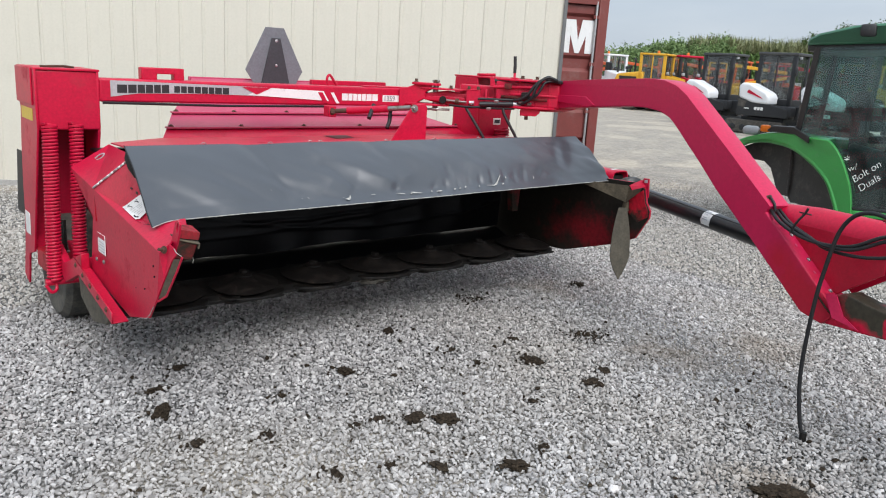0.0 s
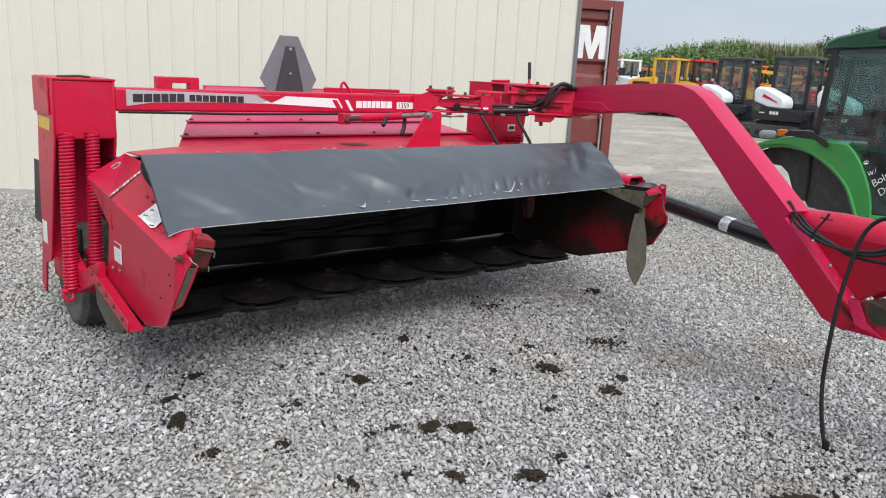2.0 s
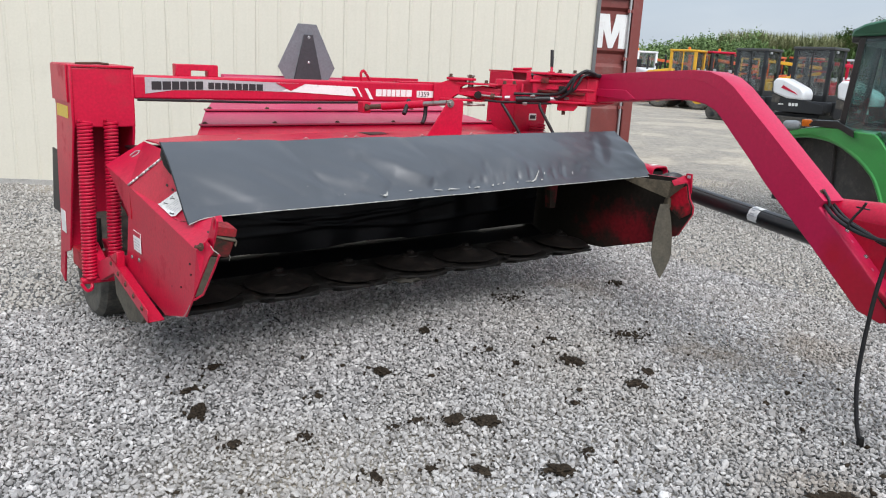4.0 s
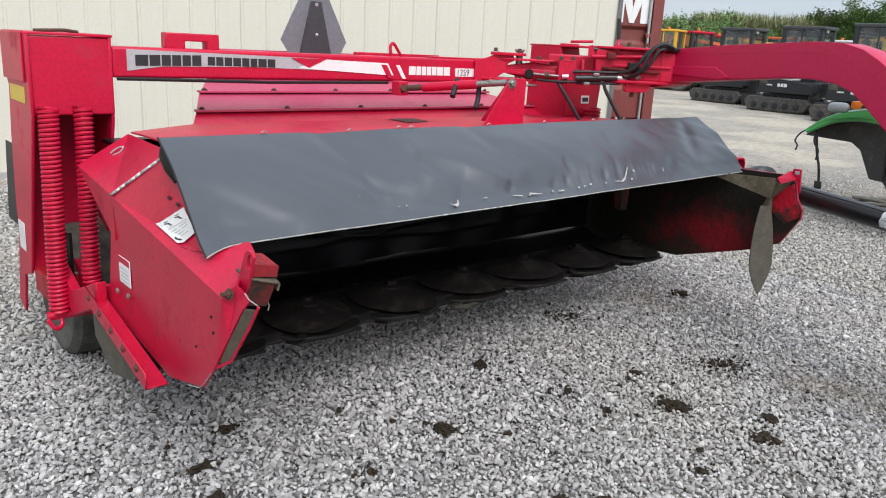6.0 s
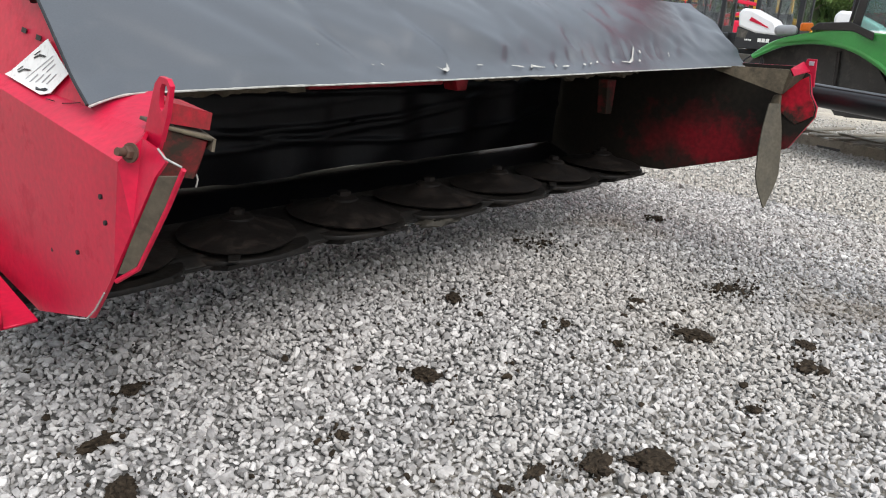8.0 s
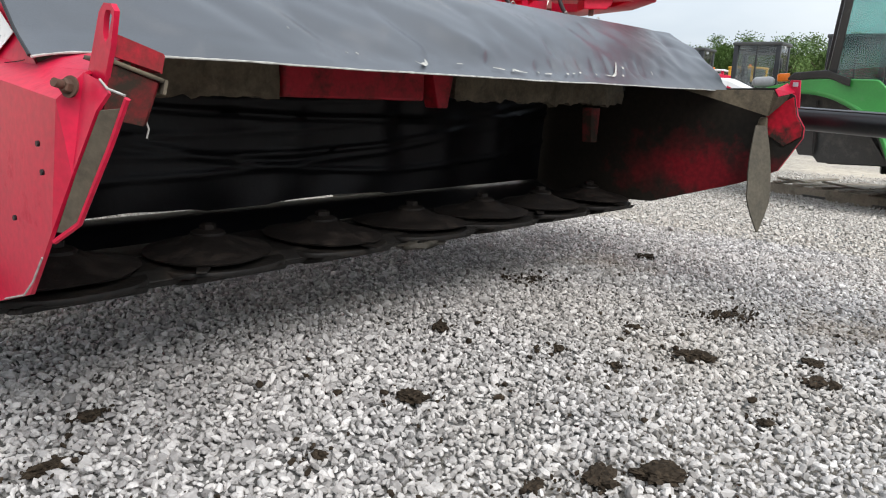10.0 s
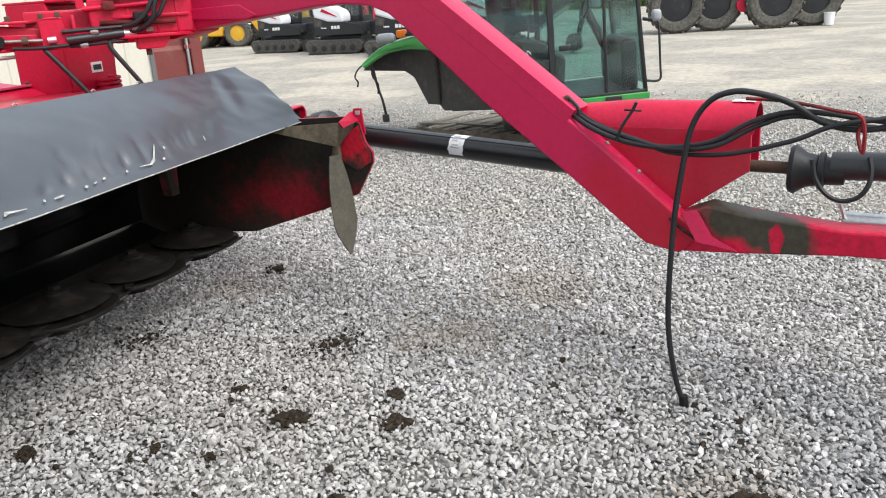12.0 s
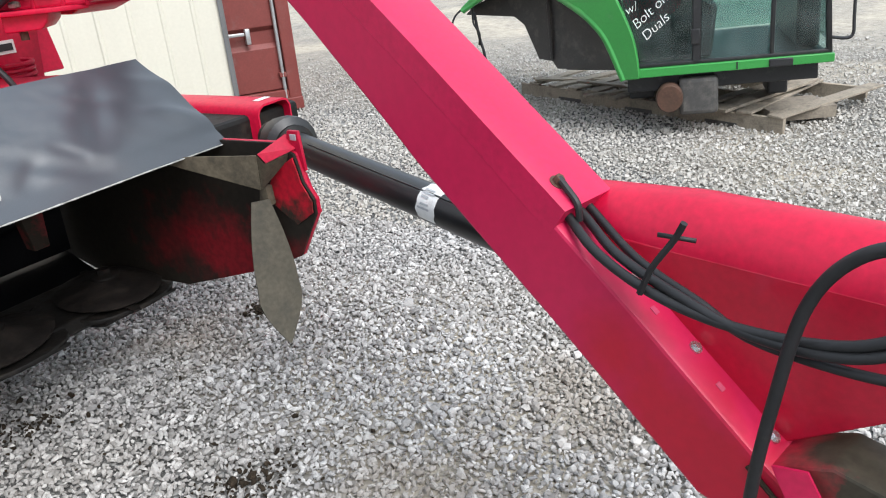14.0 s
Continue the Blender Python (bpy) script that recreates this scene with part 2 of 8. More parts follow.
machine_yellow = mat("yellow_machine_paint", (0.62, 0.33, 0.02), 0.4, dirt=(0.3, 0.2, 0.06), dirt_amount=0.3, var=0.1, scale=3)
machine_orange = mat("orange_machine_paint", (0.62, 0.11, 0.03), 0.4, dirt=(0.35, 0.12, 0.06), dirt_amount=0.3, var=0.1, scale=3)
track_dark = mat("muddy_rubber_track", (0.05, 0.046, 0.04), 0.8, dirt=(0.14, 0.125, 0.105), dirt_amount=0.55, var=0.25, scale=6, bump=0.2)


def caked(name, paint, soil, places, inverse=False, rough=0.55, edge_noise=0.9, spec=0.25, bump=0.25):
    """Paint with mud caked round some places (centre, stretch, inner, outer radius), or with
    mud everywhere but there; the edges are uneven and soft."""
    m = bpy.data.materials.new(name)
    m.use_nodes = True
    nodes, links = m.node_tree.nodes, m.node_tree.links
    bs = nodes["Principled BSDF"]
    co = nodes.new("ShaderNodeTexCoord")
    blot = nodes.new("ShaderNodeTexNoise")
    blot.inputs["Scale"].default_value, blot.inputs["Detail"].default_value, blot.inputs["Roughness"].default_value = 7.0, 9.0, 0.68
    links.new(co.outputs["Object"], blot.inputs["Vector"])
    total = None
    for centre, stretch, inner, outer, sign in places:
        shift = nodes.new("ShaderNodeMapping")
        shift.vector_type = "POINT"
        shift.inputs["Location"].default_value = [-c * k for c, k in zip(centre, stretch)]
        shift.inputs["Scale"].default_value = stretch
        links.new(co.outputs["Object"], shift.inputs["Vector"])
        far = nodes.new("ShaderNodeVectorMath")
        far.operation = "LENGTH"
        links.new(shift.outputs["Vector"], far.inputs[0])
        edge = nodes.new("ShaderNodeMath")
        edge.operation = "MULTIPLY_ADD"
        edge.inputs[1].default_value = edge_noise
        links.new(blot.outputs["Fac"], edge.inputs[0])
        links.new(far.outputs["Value"], edge.inputs[2])
        fac = nodes.new("ShaderNodeMapRange")
        fac.inputs["From Min"].default_value, fac.inputs["From Max"].default_value = inner + edge_noise / 2, outer + edge_noise / 2
        fac.inputs["To Min"].default_value, fac.inputs["To Max"].default_value = sign, 0.0
        links.new(edge.outputs[0], fac.inputs["Value"])
        if total is None:
            total = fac.outputs["Result"]
        else:
            add = nodes.new("ShaderNodeMath")
            add.operation, add.use_clamp = "ADD", True
            links.new(total, add.inputs[0])
            links.new(fac.outputs["Result"], add.inputs[1])
            total = add.outputs[0]
    grain = nodes.new("ShaderNodeTexNoise")
    grain.inputs["Scale"].default_value, grain.inputs["Detail"].default_value = 45.0, 6.0
    links.new(co.outputs["Object"], grain.inputs["Vector"])
    tone = nodes.new("ShaderNodeMapRange")
    tone.inputs["From Min"].default_value, tone.inputs["From Max"].default_value = 0.3, 0.7
    tone.inputs["To Min"].default_value, tone.inputs["To Max"].default_value = 1 - bump, 1 + bump
    links.new(grain.outputs["Fac"], tone.inputs["Value"])
    mix = nodes.new("ShaderNodeMix")
    mix.data_type = "RGBA"
    links.new(total, mix.inputs["Factor"])
    first, second = (soil, paint) if inverse else (paint, soil)
    mix.inputs["A"].default_value, mix.inputs["B"].default_value = (*first, 1), (*second, 1)
    sc = nodes.new("ShaderNodeVectorMath")
    sc.operation = "SCALE"
    links.new(mix.outputs["Result"], sc.inputs[0])
    links.new(tone.outputs["Result"], sc.inputs["Scale"])
    links.new(sc.outputs["Vector"], bs.inputs["Base Color"])
    bs.inputs["Roughness"].default_value, bs.inputs["Specular IOR Level"].default_value = rough, spec
    bp = nodes.new("ShaderNodeBump")
    bp.inputs["Strength"].default_value, bp.inputs["Distance"].default_value = bump, 0.006
    links.new(blot.outputs["Fac"], bp.inputs["Height"])
    links.new(bp.outputs["Normal"], bs.inputs["Normal"])
    return m


mud_over_red = caked("mud_rubbed_off_red_paint", (0.155, 0.005, 0.010), (0.016, 0.0125, 0.009), [((2.985, 0.23, 0.59), (0.0, 0.8, 1.5), 0.02, 0.27, 0.9), ((2.985, 0.0, 0.56), (0.0, 0.8, 2.0), 0.03, 0.28, 1.0), ((2.985, 0.30, 0.52), (0.0, 1.4, 1.2), 0.0, 0.10, -0.6)], True, 0.65, 0.6)
mud_over_corner = caked("mud_below_bent_red_corner", (0.42, 0.005, 0.02), (0.024, 0.019, 0.013), [((2.98, -0.26, 0.88), (0.0, 1.0, 1.0), 0.06, 0.22, 1.0)], True, 0.6)
red_tongue = caked("faded_red_tongue_paint", (0.46, 0.009, 0.060), (0.42, 0.005, 0.026), [((2.519, -1.422, 0.8), (1.0, 1.0, 1.0), 0.02, 0.11, 1.0), ((2.491, -1.539, 0.7), (1.0, 1.0, 1.0), 0.05, 0.13, 1.0), ((2.459, -1.675, 0.62), (1.0, 1.0, 1.0), 0.07, 0.16, 1.0), ((2.426, -1.811, 0.58), (1.0, 1.0, 1.0), 0.04, 0.12, 1.0)], False, 0.42, 0.12, 0.42, 0.06)
red_beam = caked("muddy_faded_red_beam", (0.45, 0.008, 0.036), (0.046, 0.040, 0.028), [((0.36, 0.012, 0.685), (1.0, 1.0, 1.3), 0.09, 0.15, 1.0), ((0.46, 0.012, 0.63), (1.4, 0.6, 1.0), 0.06, 0.12, 1.0), ((0.422, 0.012, 0.635), (2.6, 0.6, 0.8), 0.02, 0.055, -1.6), ((0.22, 0.09, 0.73), (1.0, 0.9, 1.0), 0.06, 0.13, 1.0), ((0.30, 0.012, 0.60), (1.2, 0.6, 1.6), 0.02, 0.07, -0.9)], False, 0.42, 0.16)

# ---- kit ----
def finish(bm, angle=38.0):
    bmesh.ops.recalc_face_normals(bm, faces=bm.faces)
    limit = radians(angle)
    for f in bm.faces:
        f.smooth = True
    for e in bm.edges:
        e.smooth = not (e.is_boundary or (len(e.link_faces) == 2 and e.calc_face_angle(0.0) > limit))
    # a plate between narrow bevels stays flat
    area = {f: f.calc_area() for f in bm.faces}
    for f in bm.faces:
        beside = [area[g] for e in f.edges for g in e.link_faces if g is not f]
        if len(f.verts) > 4 or (beside and area[f] > 6.0 * max(beside)):
            f.smooth = False
    return bm


def part(name, bm, material, parent=None, label="", xf=None, angle=38.0):
    """Links a bmesh as one mesh object under a thing or a part."""
    if xf is not None:
        bm.transform(xf)
    finish(bm, angle)
    me = bpy.data.meshes.new(name)
    bm.to_mesh(me)
    bm.free()
    me.materials.append(material)
    ob = new(name, me)
    if parent is not None:
        ob.parent = parent
    if label:
        ob["label"] = label
    return ob


def thing(name, label, category, m=None, group="", kind=""):
    ob = tagged(new(name), label, category, group, kind)
    if m is not None:
        ob.matrix_basis = m
    return ob


def add_bevel(bm, w, seg=2, angle=30.0):
    if w:
        es = [e for e in bm.edges if len(e.link_faces) == 2 and e.calc_face_angle(0.0) > radians(angle)]
        bmesh.ops.bevel(bm, geom=es, offset=w, segments=seg, affect="EDGES", clamp_overlap=True, profile=0.5)
    return bm


def box(lo, hi, bevel=0.004, seg=2, bm=None):
    b = bmesh.new()
    bmesh.ops.create_cube(b, size=1.0)
    for v in b.verts:
        v.co = Vector([lo[i] + (v.co[i] + 0.5) * (hi[i] - lo[i]) for i in range(3)])
    add_bevel(b, bevel, seg)
    return joined(bm, b)


def joined(bm, b):
    if bm is None:
        return b
    me = bpy.data.meshes.new("tmp")
    b.to_mesh(me)
    b.free()
    bm.from_mesh(me)
    bpy.data.meshes.remove(me)
    return bm


def prism(poly, axis, a, b, bevel=0.003, seg=2, bm=None):
    """A flat outline of (p, q) pairs drawn out along an axis from a to b. Outline axes: x: (y, z); y: (x, z); z: (x, y)."""
    at = {"x": lambda p, q, h: (h, p, q), "y": lambda p, q, h: (p, h, q), "z": lambda p, q, h: (p, q, h)}[axis]
    m = bmesh.new()
    lo = [m.verts.new(at(p, q, a)) for p, q in poly]
    hi = [m.verts.new(at(p, q, b)) for p, q in poly]
    m.faces.new(lo[::-1])
    m.faces.new(hi)
    for i in range(len(poly)):
        j = (i + 1) % len(poly)
        m.faces.new((lo[i], lo[j], hi[j], hi[i]))
    bmesh.ops.recalc_face_normals(m, faces=m.faces)
    add_bevel(m, bevel, seg)
    return joined(bm, m)


def sheet(rows, thick, bm=None, flip=False):
    """A grid of 3D rows given body by thick along its normals."""
    m = bmesh.new()
    vs = [[m.verts.new(p) for p in row] for row in rows]
    for i in range(len(vs) - 1):
        for j in range(len(vs[0]) - 1):
            m.faces.new((vs[i][j], vs[i][j + 1], vs[i + 1][j + 1], vs[i + 1][j]))
    bmesh.ops.recalc_face_normals(m, faces=m.faces)
    bmesh.ops.solidify(m, geom=m.faces[:], thickness=-thick if flip else thick)
    return joined(bm, m)


def plate(points, thick, bevel=0.0, bm=None):
    """A flat plate from its 3D outline, with body along its normal."""
    m = bmesh.new()
    vs = [m.verts.new(p) for p in points]
    f = m.faces.new(vs)
    f.normal_update()
    n = f.normal.copy()
    r = bmesh.ops.extrude_face_region(m, geom=[f])
    for v in r["geom"]:
        if isinstance(v, bmesh.types.BMVert):
            v.co -= n * thick
    bmesh.ops.recalc_face_normals(m, faces=m.faces)
    add_bevel(m, bevel)
    return joined(bm, m)


def smooth_line(points, steps=6):
    """A rounded line through points."""
    ps = [Vector(p) for p in points]
    ps = [2 * ps[0] - ps[1]] + ps + [2 * ps[-1] - ps[-2]]
    out = []
    for i in range(1, len(ps) - 2):
        p0, p1, p2, p3 = ps[i - 1 : i + 3]
        for k in range(steps):
            t = k / steps
            out.append(0.5 * ((2 * p1) + (p2 - p0) * t + (2 * p0 - 5 * p1 + 4 * p2 - p3) * t * t + (3 * p1 - p0 - 3 * p2 + p3) * t**3))
    return out + [ps[-2]]


def tube(points, r, n=10, bm=None, radii=None):
    """A round bar along a line."""
    ps = [Vector(p) for p in points]
    m = bmesh.new()
    rings, side = [], None
    for i, p in enumerate(ps):
        d = (ps[min(i + 1, len(ps) - 1)] - ps[max(i - 1, 0)]).normalized()
        if side is None:
            side = d.orthogonal().normalized()
        side = (side - d * side.dot(d)).normalized()
        up = d.cross(side)
        rr = radii[i] if radii else r
        rings.append([m.verts.new(p + rr * (math.cos(2 * math.pi * k / n) * side + math.sin(2 * math.pi * k / n) * up)) for k in range(n)])
    for a, b in zip(rings, rings[1:]):
        for k in range(n):
            m.faces.new((a[k], a[(k + 1) % n], b[(k + 1) % n], b[k]))
    m.faces.new(rings[0][::-1])
    m.faces.new(rings[-1])
    return joined(bm, m)


def lathe(profile, centre, axis, n=24, bm=None):
    """Turns (along, radius) pairs round an axis through centre."""
    c, d = Vector(centre), Vector(axis).normalized()
    return tube([c + d * h for h, _ in profile], 1, n, bm, [max(r, 0.0005) for _, r in profile])


def lathe_flat(profile, centre, axis, n=24, bm=None, loop=False):
    """As lathe, but rings at one height are allowed; loop closes the profile on itself, as in a tyre."""
    c, d = Vector(centre), Vector(axis).normalized()
    s = d.orthogonal().normalized()
    u = d.cross(s)
    m = bmesh.new()
    rings = [[m.verts.new(c + d * h + max(r, 0.0005) * (math.cos(2 * math.pi * k / n) * s + math.sin(2 * math.pi * k / n) * u)) for k in range(n)] for h, r in profile]
    for a, b in zip(rings, rings[1:] + (rings[:1] if loop else [])):
        for k in range(n):
            m.faces.new((a[k], a[(k + 1) % n], b[(k + 1) % n], b[k]))
    if not loop:
        m.faces.new(rings[0][::-1])
        m.faces.new(rings[-1])
    return joined(bm, m)


def bolt(centre, axis, r=0.011, h=0.01, bm=None):
    """A six-sided bolt head on a round washer."""
    b = lathe_flat([(0, r * 1.5), (0.003, r * 1.5)], centre, axis, 14, bm)
    return lathe_flat([(0.002, r), (h * 0.85, r), (h, r * 0.8)], centre, axis, 6, b)


def bars(parent, material, place, widths, height, gap, label, name="lettering"):
    """Plain bars of the size of a line of lettering. place maps (along, up) to 3D."""
    b = None
    x = 0.0
    for w in widths:
        b = plate([place(x, 0), place(x + w, 0), place(x + w, height), place(x, height)], 0.0012, 0, b)
        x += w + gap
    return part(name, b, material, parent, label)


def ragged(points, amount=0.006, n=6):
    """An outline with uneven edges, for stains and mud."""
    out = []
    for (p, q), (p1, q1) in zip(points, points[1:] + points[:1]):
        for k in range(n):
            t = k / n
            a, c = p + (p1 - p) * t, q + (q1 - q) * t
            out.append((a + amount * noise.noise(Vector((a * 60, c * 60, 1))), c + amount * noise.noise(Vector((a * 60, c * 60, 8)))))
    return out


# ---- ground ----
def ground_material():
    m = bpy.data.materials.new("crushed_limestone_gravel")
    m.use_nodes = True
    nodes, links = m.node_tree.nodes, m.node_tree.links
    bs = nodes["Principled BSDF"]
    co = nodes.new("ShaderNodeTexCoord")
    vor = nodes.new("ShaderNodeTexVoronoi")
    vor.inputs["Scale"].default_value = 34.0
    edge = nodes.new("ShaderNodeTexVoronoi")
    edge.feature = "DISTANCE_TO_EDGE"
    edge.inputs["Scale"].default_value = 34.0
    wide = nodes.new("ShaderNodeTexNoise")
    wide.inputs["Scale"].default_value, wide.inputs["Detail"].default_value = 0.45, 9.0
    for n in (vor, edge, wide):
        links.new(co.outputs["Object"], n.inputs["Vector"])
    sep = nodes.new("ShaderNodeSeparateColor")
    links.new(vor.outputs["Color"], sep.inputs["Color"])
    ramp = nodes.new("ShaderNodeValToRGB")
    ramp.color_ramp.elements[0].color, ramp.color_ramp.elements[1].color = (0.07, 0.068, 0.065, 1), (0.30, 0.294, 0.28, 1)
    links.new(sep.outputs["Red"], ramp.inputs["Fac"])
    # cell edges are darkened for the shade in the gaps between stones
    gap = nodes.new("ShaderNodeMapRange")
    gap.inputs["From Max"].default_value, gap.inputs["To Min"].default_value = 0.12, 0.42
    links.new(edge.outputs["Distance"], gap.inputs["Value"])
    mul = nodes.new("ShaderNodeMix")
    mul.data_type, mul.blend_type = "RGBA", "MULTIPLY"
    mul.inputs["Factor"].default_value = 1.0
    links.new(ramp.outputs["Color"], mul.inputs["A"])
    links.new(gap.outputs["Result"], mul.inputs["B"])
    tan = nodes.new("ShaderNodeMix")
    tan.data_type = "RGBA"
    dust = nodes.new("ShaderNodeMapRange")
    dust.inputs["From Min"].default_value, dust.inputs["From Max"].default_value, dust.inputs["To Max"].default_value = 0.50, 0.68, 0.8
    links.new(wide.outputs["Fac"], dust.inputs["Value"])
    # the driven lane past the cab is packed to pale dust
    far = nodes.new("ShaderNodeVectorMath")
    far.operation = "DISTANCE"
    far.inputs[1].default_value = (1.5, 0.0, 0.0)
    links.new(co.outputs["Object"], far.inputs[0])
    lane = nodes.new("ShaderNodeMapRange")
    lane.inputs["From Min"].default_value, lane.inputs["From Max"].default_value, lane.inputs["To Max"].default_value = 5.5, 11.0, 0.95
    links.new(far.outputs["Value"], lane.inputs["Value"])
    both = nodes.new("ShaderNodeMath")
    both.operation, both.use_clamp = "ADD", True
    links.new(dust.outputs["Result"], both.inputs[0])
    mid = nodes.new("ShaderNodeTexNoise")
    mid.inputs["Scale"].default_value, mid.inputs["Detail"].default_value, mid.inputs["Roughness"].default_value = 1.1, 10.0, 0.75
    links.new(co.outputs["Object"], mid.inputs["Vector"])
    patchy = nodes.new("ShaderNodeMapRange")
    patchy.inputs["From Min"].default_value, patchy.inputs["From Max"].default_value = 0.12, 0.72
    links.new(mid.outputs["Fac"], patchy.inputs["Value"])
    worn = nodes.new("ShaderNodeMath")
    worn.operation = "MULTIPLY"
    links.new(lane.outputs["Result"], worn.inputs[0])
    links.new(patchy.outputs["Result"], worn.inputs[1])
    links.new(worn.outputs[0], both.inputs[1])
    links.new(both.outputs[0], tan.inputs["Factor"])
    links.new(mul.outputs["Result"], tan.inputs["A"])
    tan.inputs["B"].default_value = (0.405, 0.357, 0.285, 1)
    # pebbles and dust at hand size keep the packed yard grainy
    grit = nodes.new("ShaderNodeTexNoise")
    grit.inputs["Scale"].default_value, grit.inputs["Detail"].default_value, grit.inputs["Roughness"].default_value = 7.0, 8.0, 0.8
    links.new(co.outputs["Object"], grit.inputs["Vector"])
    speck = nodes.new("ShaderNodeMapRange")
    speck.inputs["From Min"].default_value, speck.inputs["From Max"].default_value = 0.3, 0.7
    speck.inputs["To Min"].default_value, speck.inputs["To Max"].default_value = 0.66, 1.34
    links.new(grit.outputs["Fac"], speck.inputs["Value"])
    grain = nodes.new("ShaderNodeVectorMath")
    grain.operation = "SCALE"
    links.new(tan.outputs["Result"], grain.inputs[0])
    links.new(speck.outputs["Result"], grain.inputs["Scale"])
    links.new(grain.outputs["Vector"], bs.inputs["Base Color"])
    bs.inputs["Roughness"].default_value = 0.92
    bp = nodes.new("ShaderNodeBump")
    bp.inputs["Strength"].default_value, bp.inputs["Distance"].default_value = 0.8, 0.012
    links.new(edge.outputs["Distance"], bp.inputs["Height"])
    links.new(bp.outputs["Normal"], bs.inputs["Normal"])
    return m


gravel_bed = ground_material()


def ground_height(x, y):
    near = 0.012 * noise.noise(Vector((x * 0.9, y * 0.9, 3.0))) + 0.006 * noise.noise(Vector((x * 3.1, y * 3.1, 7.0)))
    return near - 0.012


bm = bmesh.new()
lines = [-3000, -900, -300, -120, -60, -35, -20, -14] + [v * 0.5 for v in range(-20, 33)] + [20, 28, 40, 60, 120, 300, 900, 3000]
grid = [[bm.verts.new((x, y, ground_height(x, y) if abs(x) < 60 and abs(y) < 60 else -0.012)) for x in lines] for y in lines]
for i in range(len(lines) - 1):
    for j in range(len(lines) - 1):
        bm.faces.new((grid[i][j], grid[i][j + 1], grid[i + 1][j + 1], grid[i + 1][j]))
ground = tagged(part("ground", bm, gravel_bed, angle=180), "grey crushed limestone gravel yard with tan dusty patches", "ground", kind="structure")

# ---- building wall with ribbed steel siding ----
WALL_YAW = -32.0
WALL = pose(6.04, 3.27, 0, 0, 0, WALL_YAW)  # local x runs along the wall, its corner at x = 0; local -y faces the yard
WALL_LEN, WALL_H = 16.2, 4.4
wall = tagged(part("wall_north", box((-WALL_LEN, 0.012, 0), (-0.004, 0.16, WALL_H), 0), cream_siding), "cream ribbed steel siding wall of a farm shed", "wall", kind="structure")
wall.matrix_basis = WALL


def siding_panel():
    """One 0.9 m panel with four raised ribs and shallow lines between them, base at its left foot."""
    out = []
    for k in range(4):
        x = k * 0.2475
        out += [(x, 0.0), (x + 0.012, -0.009), (x + 0.030, -0.009), (x + 0.042, 0.0), (x + 0.13, 0.0), (x + 0.138, -0.0007), (x + 0.158, -0.0007), (x + 0.166, 0.0)]
    out.append((0.9885, 0.0))
    return prism(out + [(0.9885, 0.004), (0.0, 0.004)], "z", 0.05, WALL_H, 0)


panel = part("siding_panel", siding_panel(), cream_siding, wall, angle=15)
panel.matrix_basis = pose(-0.995, 0.006, 0)
for k in range(1, 16):
    p = panel.copy()
    scene.collection.objects.link(p)
    p.matrix_basis = pose(-0.995 - 0.99 * k, 0.006, 0)
part("corner_trim", prism([(-0.032, -0.022), (0.012, -0.022), (0.012, 0.17), (0.006, 0.17), (0.006, -0.014), (-0.032, -0.014)], "z", 0.03, WALL_H, 0.002), trim_grey, wall, "narrow dark grey corner trim")
part("end_wall", box((-0.15, 0.165, 0), (-0.01, 0.3, WALL_H), 0), cream_siding, wall)
part("base_board", box((-WALL_LEN, -0.004, -0.03), (-0.08, 0.011, 0.05), 0.003), concrete, wall, "grey concrete footing strip")

# ---- shipping container behind the corner ----
container = thing("shipping_container", "oxide red steel shipping container with galvanised lock rods", "container", pose(6.89, 3.31, 0.0, 0, 0, WALL_YAW))
CW, CH, CL = 2.44, 2.59, 6.06
part("body", box((-CW, 0.1, 0.06), (0, CL, CH), 0.01), container_red, container)
part("corner_post", box((-0.125, 0.0, 0.06), (0, 0.12, CH), 0.012), container_red, container)
part("corner_post", box((-CW, 0.0, 0.06), (-CW + 0.17, 0.12, CH), 0.012), container_red, container)
part("header_beam", box((-CW + 0.17, 0.005, CH - 0.12), (-0.125, 0.12, CH), 0.008), container_red, container)
part("sill_beam", box((-CW + 0.17, 0.005, 0.06), (-0.125, 0.12, 0.2), 0.008), container_red, container)
part("corner_casting", box((-0.175, -0.008, 0.0), (0.006, 0.17, 0.118), 0.01), container_red, container)
for side in (0, 1):
    x0, x1 = (-CW / 2 + 0.01, -0.13) if side else (-CW + 0.185, -CW / 2 - 0.01)
    prof = [(0.09, 0.21), (0.05, 0.21)]
    z = 0.30
    while z < CH - 0.5:
        prof += [(0.05, z + 0.30), (0.085, z + 0.34), (0.085, z + 0.46), (0.05, z + 0.50)]
        z += 0.52
    prof += [(0.05, CH - 0.13), (0.09, CH - 0.13)]
    door = part("door", prism(prof, "x", x0, x1, 0.004), container_red, container)
    for f in (0.02, 0.62):
        xr = x1 - f * (x1 - x0)
        rod = part("lock_rod", tube([(xr, 0.02, 0.1), (xr, 0.02, CH - 0.08)], 0.017, 10), galv, container, "galvanised lock rod")
        for zz in (0.32, 1.12, 1.72, 2.3):
            part("rod_bracket", box((xr - 0.035, 0.004, zz), (xr + 0.035, 0.052, zz + 0.045), 0.006), container_red, container)
part("door_handle", box((-0.62, -0.004, 0.74), (-0.45, 0.02, 0.77), 0.006), galv, container)
part("handle_catch", box((-0.445, -0.01, 0.66), (-0.4, 0.05, 0.8), 0.008), galv, container, "pale door latch")


